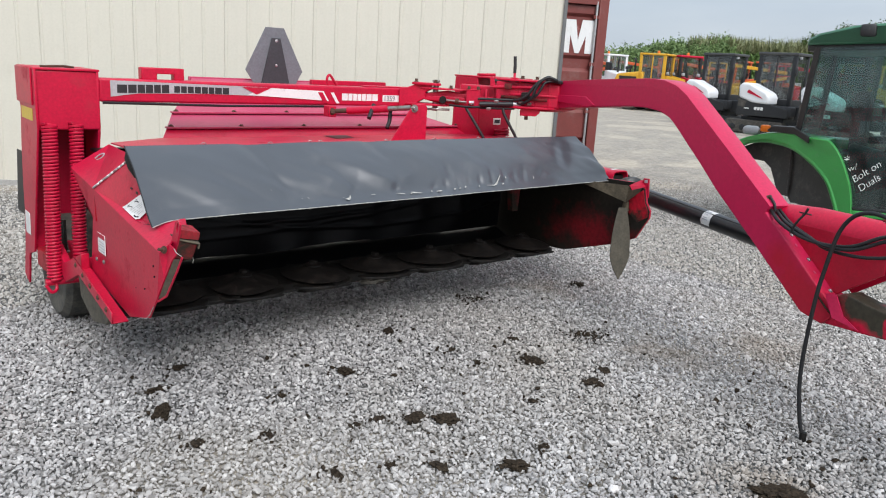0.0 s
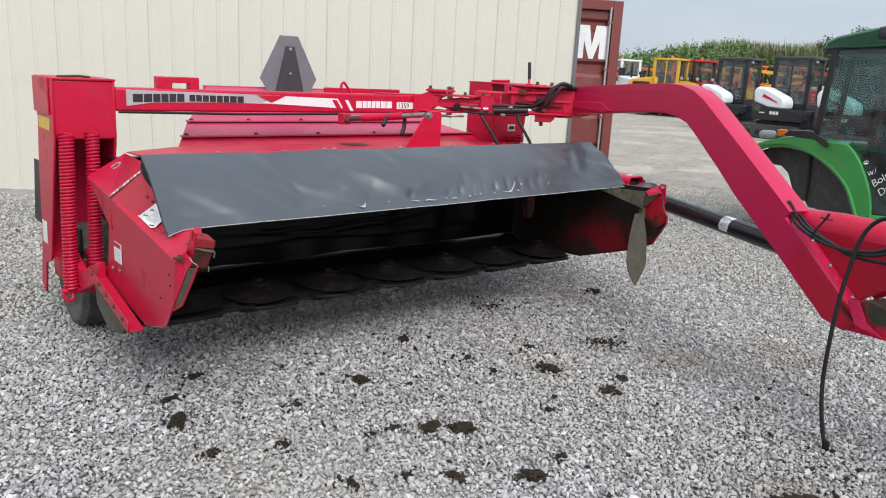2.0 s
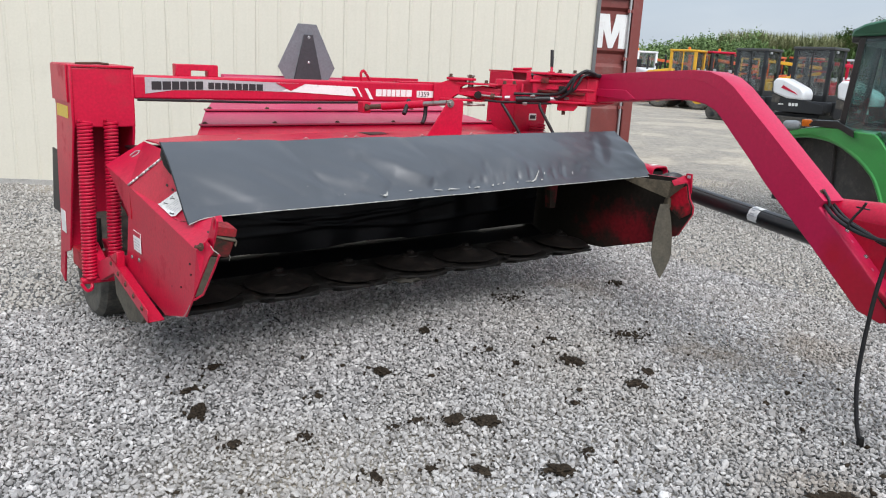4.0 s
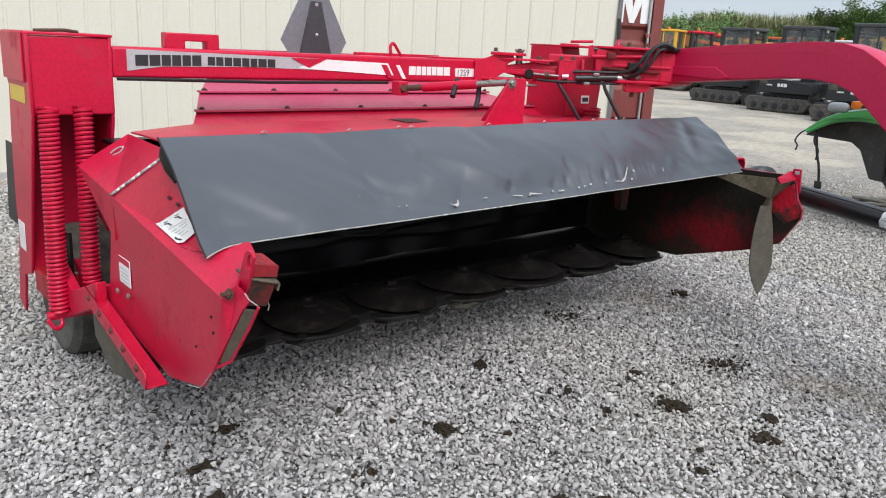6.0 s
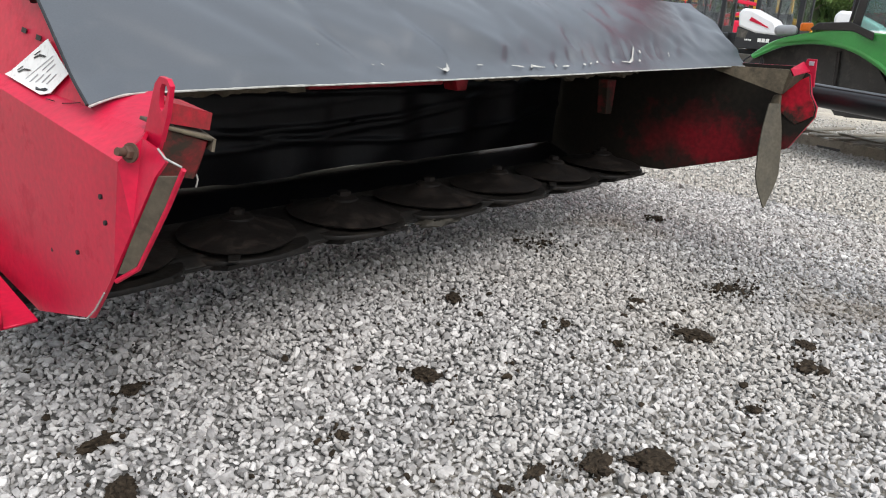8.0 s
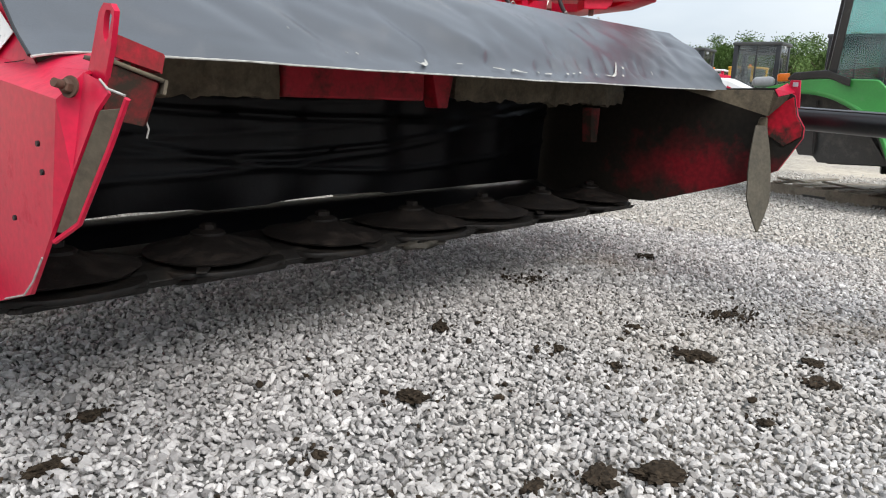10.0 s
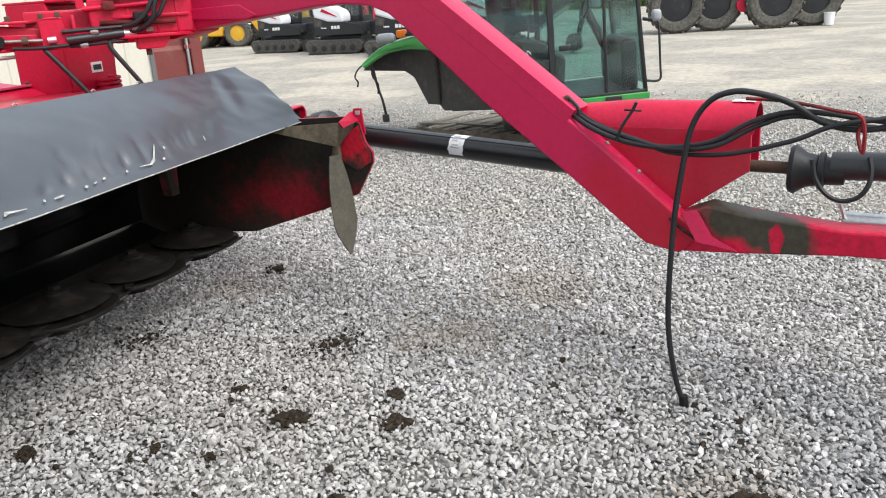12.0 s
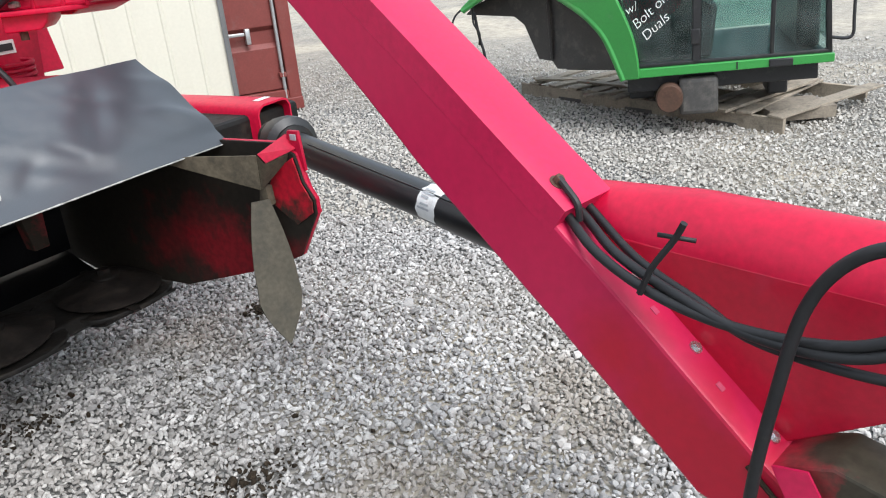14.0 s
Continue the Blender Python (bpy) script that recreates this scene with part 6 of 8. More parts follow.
part("well_bracket", box((-0.555, 0.285, 0.50), (-0.535, 0.30, 0.99), 0.004), black_plastic, cab)
lamp = part("fender_lamp", box((-0.99, -0.02, 1.125), (-0.825, 0.10, 1.225), 0.045, 4), grey_lens, cab, "grey fender work lamp")
part("turn_lamp", box((-0.812, -0.03, 1.17), (-0.728, 0.07, 1.245), 0.015), orange, cab, "orange turn signal lens")
part("lamp_step", prism([(-0.747, 1.195), (-0.70, 1.245), (-0.502, 1.25), (-0.43, 1.205), (-0.353, 1.165), (-0.355, 1.10), (-0.41, 1.13), (-0.49, 1.178), (-0.74, 1.183)], "y", -0.035, 0.10, 0.012), black_plastic, cab, "black fender trim step")
b = tube(smooth_line([(-1.12, 0.02, 0.95), (-1.18, 0.0, 0.90), (-1.21, -0.02, 0.83), (-1.19, -0.02, 0.78), (-1.20, -0.02, 0.73)], 5), 0.008, 6)
part("loose_wire", b, rubber, cab)
b = tube(smooth_line([(-1.06, 0.02, 0.95), (-1.06, 0.0, 0.82), (-1.02, -0.02, 0.74), (-1.03, -0.02, 0.64)], 5), 0.009, 6)
part("loose_wire", b, rubber, cab)
part("loose_wire", tube(smooth_line([(-1.05, 0.02, 0.9), (-1.03, 0.0, 0.72), (-1.0, -0.02, 0.58), (-0.985, -0.02, 0.42)], 5), 0.012, 6), rubber, cab)
part("plug", box((-1.02, -0.04, 0.35), (-0.96, 0.0, 0.43), 0.01), black_plastic, cab)
ROOF_Z = 2.03
# posts
def post_part(p0, p1, w=0.05, y=0.03, d=0.06, name="post"):
    (u0, z0), (u1, z1) = p0, p1
    return part(name, prism([(u0 - w / 2, z0), (u0 + w / 2, z0), (u1 + w / 2, z1), (u1 - w / 2, z1)], "y", y, y + d, 0.008), black_plastic, cab)


for y in (0.02, CABW - 0.07):
    post_part((-0.475, 1.16), (-0.375, ROOF_Z), 0.055, y)
    post_part((0.505, 0.48), (0.53, ROOF_Z), 0.06, y)
    post_part((1.40, 0.48), (1.30, ROOF_Z), 0.035, y)
post_part((1.02, 0.49), (1.04, ROOF_Z), 0.03, 0.025, 0.03)
part("door_seal", box((0.08, 0.02, 0.485), (1.4, 0.05, 0.51), 0.006), black_plastic, cab)
part("rear_cross_rail", box((-0.50, 0.05, 1.14), (-0.45, CABW - 0.05, 1.2), 0.008), black_plastic, cab)


def pane(points, name="window_pane"):
    p = part(name, plate(points, 0.005), cab_glass, cab, "green tinted glass pane")
    p.visible_shadow = False
    return p


pane([(0.09, 0.04, 0.51), (0.475, 0.04, 0.51), (0.50, 0.04, ROOF_Z), (-0.35, 0.04, ROOF_Z), (-0.465, 0.04, 1.19), (-0.14, 0.04, 1.16), (-0.07, 0.04, 1.02), (0.03, 0.04, 0.75)])
pane([(0.54, 0.04, 0.51), (1.005, 0.04, 0.51), (1.025, 0.04, ROOF_Z), (0.56, 0.04, ROOF_Z)], "door_pane")
pane([(1.04, 0.04, 0.51), (1.38, 0.04, 0.51), (1.29, 0.04, ROOF_Z), (1.06, 0.04, ROOF_Z)])
pane([(0.54, CABW - 0.05, 0.51), (1.38, CABW - 0.05, 0.51), (1.28, CABW - 0.05, ROOF_Z), (0.56, CABW - 0.05, ROOF_Z)])
pane([(-0.44, CABW - 0.05, 1.19), (0.47, CABW - 0.05, 1.19), (0.5, CABW - 0.05, ROOF_Z), (-0.35, CABW - 0.05, ROOF_Z)])
pane([(1.41, 0.07, 0.55), (1.41, CABW - 0.08, 0.55), (1.31, CABW - 0.08, ROOF_Z), (1.31, 0.07, ROOF_Z)], "windscreen")
pane([(-0.485, 0.09, 1.2), (-0.485, CABW - 0.1, 1.2), (-0.37, CABW - 0.1, ROOF_Z), (-0.37, 0.09, ROOF_Z)], "rear_pane")
roof = part("roof", prism([(-0.47, 2.055), (-0.45, 2.12), (-0.36, 2.16), (-0.05, 2.215), (0.5, 2.24), (1.3, 2.235), (1.46, 2.17), (1.47, 2.08), (1.42, 2.055)], "y", -0.06, CABW + 0.04, 0.022, 3), dark_green, cab, "dark green moulded roof")
part("roof_liner", box((-0.46, -0.02, ROOF_Z - 0.03), (1.40, CABW, ROOF_Z + 0.035), 0.01), black_plastic, roof)
part("roof_lamp", box((-0.02, -0.10, ROOF_Z + 0.08), (0.12, 0.02, ROOF_Z + 0.19), 0.02), black_plastic, roof)
part("roof_lamp", box((-0.50, 0.25, ROOF_Z + 0.05), (-0.44, 0.42, ROOF_Z + 0.12), 0.015), black_plastic, roof)
# inside
part("floor_pan", box((0.05, 0.06, 0.44), (1.38, CABW - 0.06, 0.50), 0.01), black_plastic, cab)
part("front_bulkhead", box((1.20, 0.15, 0.5), (1.36, CABW - 0.15, 0.95), 0.04, 3), black_plastic, cab)
seat = part("seat", box((0.05, 0.45, 0.86), (0.55, 0.98, 0.99), 0.05, 3), seat_black, cab, "black driver seat")
part("seat_back", box((-0.06, 0.45, 0.98), (0.09, 0.98, 1.62), 0.07, 4), seat_black, seat)
part("seat_post", box((0.15, 0.55, 0.5), (0.45, 0.88, 0.87), 0.03), black_plastic, seat)
part("armrest", box((0.08, 0.98, 1.08), (0.5, 1.08, 1.15), 0.02), seat_black, seat)
console = part("side_console", prism([(-0.02, 0.5), (0.62, 0.5), (0.66, 0.85), (0.42, 1.02), (-0.02, 1.12)], "y", 0.14, 0.36, 0.03), black_plastic, cab, "dark side console")
for k in range(3):
    part("lever", tube([(0.30 + 0.1 * k, 0.25, 0.98), (0.33 + 0.1 * k, 0.25, 1.16)], 0.01, 8), black_plastic, console)
col = part("steering_column", tube([(1.18, 0.72, 0.8), (0.98, 0.72, 1.22)], 0.045, 10), black_plastic, cab)
b = tube([(0.96 + 0.09 * math.cos(a) * 0.5, 0.72 + 0.2 * math.sin(a), 1.25 + 0.18 * math.cos(a) * 0.6) for a in [2 * math.pi * k / 24 for k in range(25)]], 0.015, 8)
part("steering_wheel", b, black_plastic, col)
part("far_fender", box((-0.9, CABW - 0.45, 0.95), (0.05, CABW + 0.05, 1.10), 0.06, 3), green, cab)
part("control_pods", box((0.95, 0.3, 1.25), (1.05, 0.42, 1.5), 0.02), grey_lens, cab)
# outside fittings
b = tube(smooth_line([(1.40, 0.0, 0.585), (1.49, -0.02, 0.575), (1.53, -0.02, 0.60), (1.53, -0.02, 0.7), (1.525, -0.02, 1.0), (1.51, -0.02, 1.09), (1.43, 0.0, 1.10)], 5), 0.011, 8)
part("grab_rail", b, black_plastic, cab, "black grab rail")
part("mirror_arm", tube([(1.38, 0.0, 1.12), (1.47, -0.04, 1.10)], 0.015, 8), black_plastic, cab)
part("mirror", box((1.45, -0.09, 1.09), (1.54, -0.02, 1.19), 0.03, 3), grey_lens, cab)
part("hinge", box((0.47, 0.0, 0.62), (0.53, 0.03, 0.72), 0.006), black_plastic, cab)
part("door_latch", box((0.58, 0.0, 0.92), (0.68, 0.035, 0.97), 0.008), black_plastic, cab)
# handwriting on the glass
for body, u, w, size, tilt in (("*", -0.035, 0.915, 0.12, 10), ("w/", 0.018, 0.85, 0.085, 24), ("Bolt on", 0.085, 0.748, 0.094, 40), ("Duals", 0.15, 0.665, 0.094, 40)):
    text_mesh(body, size, chalk, cab, pose(u, 0.0325, w, 90, -tilt, 0), "handwriting", "white hand-painted words on the glass", 0.0006, 0.2, -0.0012)
# underside
part("hub_stub", lathe_flat([(0, 0.09), (0.012, 0.096), (0.03, 0.098), (0.12, 0.098), (0.14, 0.08)], (0.31, -0.05, 0.27), (0, 1, 0), 22), rust, cab, "rusty round hub end")
part("under_tank", box((0.38, 0.02, 0.13), (0.66, 0.3, 0.39), 0.03), liner, cab)
part("under_frame", box((0.0, 0.12, 0.3), (1.35, 0.24, 0.43), 0.01), black_plastic, cab)
part("under_frame", box((0.0, 1.1, 0.3), (1.35, 1.22, 0.43), 0.01), black_plastic, cab)
part("mount_block", box((0.0, 0.35, 0.2), (0.2, 0.6, 0.43), 0.02), black_plastic, cab)
part("mount_block", box((1.05, 0.45, 0.14), (1.2, 0.75, 0.43), 0.02), black_plastic, cab)
part("mount_block", box((0.9, 0.95, 0.14), (1.25, 1.2, 0.43), 0.02), black_plastic, cab)

# the body tapers: the rear fenders stand in from the doors, and the front is drawn in
def ease(t):
    t = min(1.0, max(0.0, t))
    return t * t * (3 - 2 * t)


def tapered(p):
    x, y, z = p
    return Vector((x * 0.925 if x > 0 else x * (1 + 0.193 * ease(-x)), y + 0.9 * ease(-x - 0.1), z))


for ob in cab.children_recursive:
    if ob.matrix_basis.translation.length > 0.001:
        ob.matrix_basis.translation = tapered(ob.matrix_basis.translation)
    else:
        for v in ob.data.vertices:
            v.co = tapered(v.co)

# ---- pallets: local x along the front board, local y to the rear ----
PAL = pose(6.96, -1.02, 0, 0, 0, 70.0)  # local x runs back along the front board
pallet = thing("wooden_pallet", "broken weathered grey wooden pallet under the cab", "pallet", PAL @ pose(0, 0, 0, 0, 0, 0))


def board(name, lo, hi, rot=(0, 0, 0), at=(0, 0, 0)):
    b = box(lo, hi, 0.004, 1)
    for v in b.verts:
        v.co.z += 0.004 * noise.noise(v.co * 3.0)
    o = part(name, b, wood, pallet)
    o.matrix_basis = pose(*at, *rot)
    return o


for q in (0.0, -0.62, -1.2):
    o = board("stringer", (0, q - 0.035, -0.01), (2.6 if q == 0 else 2.3, q, 0.105))
# dark blocks on the front stringer stand for the shade inside its notches
for k in range(3):
    board("notch_block", (0.35 + 0.75 * k, -0.037, -0.012), (0.62 + 0.75 * k, 0.003, 0.03)).data.materials[0] = liner
random.seed(4)
for k in range(11):
    x = 0.06 + 0.235 * k
    if k in (3,):
        continue
    board("deck_board", (-0.06, -1.24 + random.uniform(0, 0.15), 0.0), (0.055, 0.02, 0.02), (random.uniform(-1, 1), random.uniform(-2, 2), random.uniform(-9, 9)), (x, 0, 0.107))
board("loose_plank", (-0.05, -0.7, 0), (0.05, 0.25, 0.02), (8, 2, -48), (1.75, -0.2, 0.13))
board("loose_plank", (-0.05, -0.75, 0), (0.05, 0.2, 0.02), (6, -3, -30), (2.3, -0.15, 0.13))
board("splinter", (-0.025, -0.5, 0), (0.02, 0.1, 0.015), (10, 2, -62), (1.4, -0.15, 0.14))


def plank(p, q, width, thick, name="loose_plank"):
    """A loose board lying from p to q, in world places."""
    p, q = Vector(p), Vector(q)
    d = q - p
    b = box((0, -width / 2, 0), (d.length, width / 2, thick), 0.003, 1)
    o = part(name, b, wood, pallet)
    o.matrix_basis = PAL.inverted() @ Matrix.Translation(p) @ d.to_track_quat("X", "Z").to_matrix().to_4x4()
    return o


plank((7.04, -0.56, 0.115), (8.0, -1.04, 0.165), 0.14, 0.024)
plank((7.16, -0.38, 0.118), (7.8, -0.75, 0.14), 0.10, 0.02)
plank((7.26, -0.80, 0.03), (7.55, -1.20, 0.03), 0.34, 0.09, "broken_block")
plank((7.2, 0.30, 0.128), (7.72, 0.05, 0.155), 0.09, 0.02)
plank((7.25, 0.55, 0.128), (7.6, 0.15, 0.14), 0.07, 0.02)

# ---- machines parked across the yard ----
def machine_cab(parent, lo, hi, frame_mat, glass=far_glass, roof_mat=None, t=0.085):
    """A glazed cab: four posts, roof, lower panel and panes, each a part."""
    (x0, y0, z0), (x1, y1, z1) = lo, hi
    zm = z0 + 0.16 * (z1 - z0)
    for x in (x0, x1 - t):
        for y in (y0, y1 - t):
            part("cab_post", box((x, y, z0), (x + t, y + t, z1 - 0.08), 0.02, 2), frame_mat, parent)
    part("cab_roof", box((x0 - 0.03, y0 - 0.03, z1 - 0.1), (x1 + 0.05, y1 + 0.03, z1), 0.035, 2), roof_mat or frame_mat, parent)
    part("cab_base", box((x0 + 0.005, y0 + 0.005, z0), (x1 - 0.005, y1 - 0.005, zm), 0.015, 1), frame_mat, parent)
    part("mid_post", box(((x0 + x1) / 2 - 0.02, y0 + 0.005, zm), ((x0 + x1) / 2 + 0.03, y0 + 0.045, z1 - 0.1), 0.006, 1), frame_mat, parent)
    part("operator_seat", box((x0 + 0.2, (y0 + y1) / 2 - 0.2, zm), (x0 + 0.36, (y0 + y1) / 2 + 0.2, zm + 0.55), 0.05, 2), seat_black, parent)
    for a, b in (((x0 + t, y0 + 0.02, zm), (x1 - t, y0 + 0.03, z1 - 0.1)), ((x0 + t, y1 - 0.03, zm), (x1 - t, y1 - 0.02, z1 - 0.1)), ((x0 + 0.02, y0 + t, zm), (x0 + 0.03, y1 - t, z1 - 0.1)), ((x1 - 0.03, y0 + t, zm), (x1 - 0.02, y1 - t, z1 - 0.1))):
        part("cab_pane", box(a, b, 0), glass, parent).visible_shadow = False


def excavator(m, label, hood=machine_white, stripe=red, boom_mat=machine_dark):
    e = thing("compact_excavator", label, "excavator", m, "machines parked across the yard")
    back = -0.5
    for s in (-1, 1):
        y = 0.62 * s
        out = [(back + p, q) for p, q in ((-1.0, 0.12), (-0.9, 0.02), (0.9, 0.02), (1.03, 0.14), (1.06, 0.32), (0.95, 0.46), (-0.95, 0.46), (-1.07, 0.32))]
        tr = part("track", prism(out, "y", y - 0.16, y + 0.16, 0.03, 2), track_dark, e, "muddy rubber track")
        for k in range(5):
            part("road_wheel", lathe_flat([(0, 0.1), (0.02, 0.1), (0.03, 0.05)], (back - 0.7 + 0.35 * k, y + 0.155 * s, 0.2), (0, s, 0), 12), machine_dark, tr)
        for k in range(14):
            part("track_lug", box((back - 0.95 + 0.14 * k, y - 0.165, -0.0), (back - 0.89 + 0.14 * k, y + 0.165, 0.025), 0.004, 1), track_dark, tr)
    part("undercarriage", box((back - 0.6, -0.5, 0.25), (back + 0.9, 0.5, 0.58), 0.03), machine_dark, e)
    part("blade", prism([(back + p, q) for p, q in ((1.25, 0.03), (1.33, 0.08), (1.30, 0.42), (1.22, 0.42), (1.20, 0.2))], "y", -0.85, 0.85, 0.01), machine_dark, e, "worn dozer blade")
    part("blade_arm", box((back + 0.5, -0.4, 0.2), (back + 1.22, -0.3, 0.32), 0.01), machine_dark, e)
    part("blade_arm", box((back + 0.5, 0.3, 0.2), (back + 1.22, 0.4, 0.32), 0.01), machine_dark, e)
    part("turntable", lathe_flat([(0, 0.45), (0.12, 0.45)], (0, 0, 0.56), (0, 0, 1), 20), machine_dark, e)
    part("platform", box((-1.05, -0.78, 0.66), (0.75, 0.78, 0.98), 0.05, 2), machine_dark, e)
    h = part("engine_hood", prism([(-1.10, 1.18), (-1.15, 1.54), (-1.04, 1.67), (-0.78, 1.66), (-0.14, 1.38), (-0.04, 1.24), (-0.05, 0.99), (-0.6, 1.02)], "y", -0.82, -0.16, 0.07, 3), hood, e, "white wedge-shaped engine hood")
    part("rear_hood", prism([(-1.16, 0.80), (-1.18, 1.35), (-1.10, 1.54), (-0.96, 1.54), (-0.96, 0.90)], "y", -0.14, 0.78, 0.06, 3), hood, e)
    part("stripe", prism([(-0.82, 1.36), (-0.76, 1.45), (-0.30, 1.22), (-0.24, 1.17)], "y", -0.832, -0.82, 0.0), stripe, h, "red flash")
    part("side_panel", prism([(-1.14, 0.60), (-1.12, 1.19), (-0.6, 1.05), (0.02, 1.01), (0.6, 0.90), (0.66, 0.60)], "y", -0.80, -0.70, 0.02), machine_dark, e)
    part("side_grille", prism([(-1.10, 0.90), (-1.10, 1.15), (-0.80, 1.07), (-0.86, 0.86)], "y", -0.812, -0.795, 0.0), track_dark, e)
    bars(e, white_decal, lambda a, hh: (-0.50 + a, -0.803, 0.80 + hh), (0.09, 0.09, 0.09), 0.1, 0.02, "pale bars")
    bars(e, white_decal, lambda a, hh: (-0.86 + a, -0.803, 0.82 + hh), (0.03, 0.04, 0.04, 0.04), 0.04, 0.01, "small pale bars")
    machine_cab(e, (-0.94, -0.14, 0.90), (0.36, 0.80, 2.70), machine_dark, roof_mat=cab_roof_grey, t=0.13)
    part("headliner", box((-0.84, -0.05, 2.38), (0.26, 0.71, 2.59), 0.02, 1), seat_black, e)
    part("headrest", box((-0.76, 0.2, 1.80), (-0.66, 0.46, 2.06), 0.03, 1), seat_black, e)
    part("control_console", box((-0.46, -0.02, 1.17), (-0.11, 0.14, 1.60), 0.03, 1), seat_black, e)
    part("control_console", box((-0.46, 0.52, 1.17), (-0.11, 0.68, 1.60), 0.03, 1), seat_black, e)
    part("control_lever", tube([(-0.16, 0.06, 1.58), (-0.11, 0.06, 1.80)], 0.02, 6), seat_black, e)
    part("rear_rail", box((-0.935, -0.02, 1.80), (-0.905, 0.68, 1.86), 0.005, 1), machine_dark, e)
    part("work_lamp", box((0.39, -0.02, 2.50), (0.44, 0.10, 2.58), 0.01, 1), grey_lens, e)
    part("mirror", box((0.42, -0.26, 1.96), (0.46, -0.14, 2.24), 0.015, 1), machine_dark, e)
    part("exhaust_grille", box((-1.185, -0.4, 0.95), (-1.16, 0.4, 1.3), 0.01), machine_dark, e)
    part("boom_foot", box((0.7, -0.45, 0.55), (1.0, -0.1, 1.0), 0.03), machine_dark, e)
    part("boom", prism([(0.85, 0.8), (1.5, 1.35), (2.25, 1.5), (2.35, 1.36), (1.6, 1.15), (1.0, 0.65)], "y", -0.38, -0.18, 0.02), boom_mat, e)
    part("dipper", prism([(2.2, 1.55), (2.4, 1.5), (2.05, 0.45), (1.95, 0.48)], "y", -0.36, -0.2, 0.02), boom_mat, e)
    part("bucket", prism([(2.05, 0.5), (1.75, 0.45), (1.65, 0.15), (1.85, 0.02), (2.1, 0.1)], "y", -0.55, -0.0, 0.02), machine_dark, e)
    part("boom_cylinder", tube([(1.0, -0.28, 0.62), (1.75, -0.28, 1.15)], 0.045, 10), bright_steel, e)
    return e


def big_wheel(parent, x, y, r, w, side=1, rim=machine_yellow, name="wheel"):
    wl_ = part(name, lathe_flat([(-w * 0.35, r * 0.2), (-w * 0.3, r * 0.58), (w * 0.3, r * 0.58), (w * 0.25, r * 0.2)], (x, y, r), (0, 1, 0), 24), rim, parent)
    part("tyre", lathe_flat([(-w * 0.4, r * 0.58), (-w / 2, r * 0.7), (-w / 2, r * 0.9), (-w * 0.38, r), (w * 0.38, r), (w / 2, r * 0.9), (w / 2, r * 0.7), (w * 0.4, r * 0.58)], (x, y, r), (0, 1, 0), 32, None, True), tyre, wl_, "dusty black tyre")
    b = None
    n = 22
    for k in range(n):
        a = 2 * math.pi * k / n
        for s in (-1, 1):
            lug = box((-0.035, 0, 0), (0.035, w * 0.5, r * 0.05), 0.0)
            lug.transform(Matrix.Translation((x, y, r)) @ Matrix.Rotation(a + (0.14 if s > 0 else 0), 4, "Y") @ Matrix.Translation((0, -w * 0.5 if s < 0 else 0.0, r * 0.98)) @ Matrix.Rotation(0.5 * s, 4, "Z"))
            b = joined(b, lug)
    part("tread_lugs", b, tyre, wl_)
    return wl_


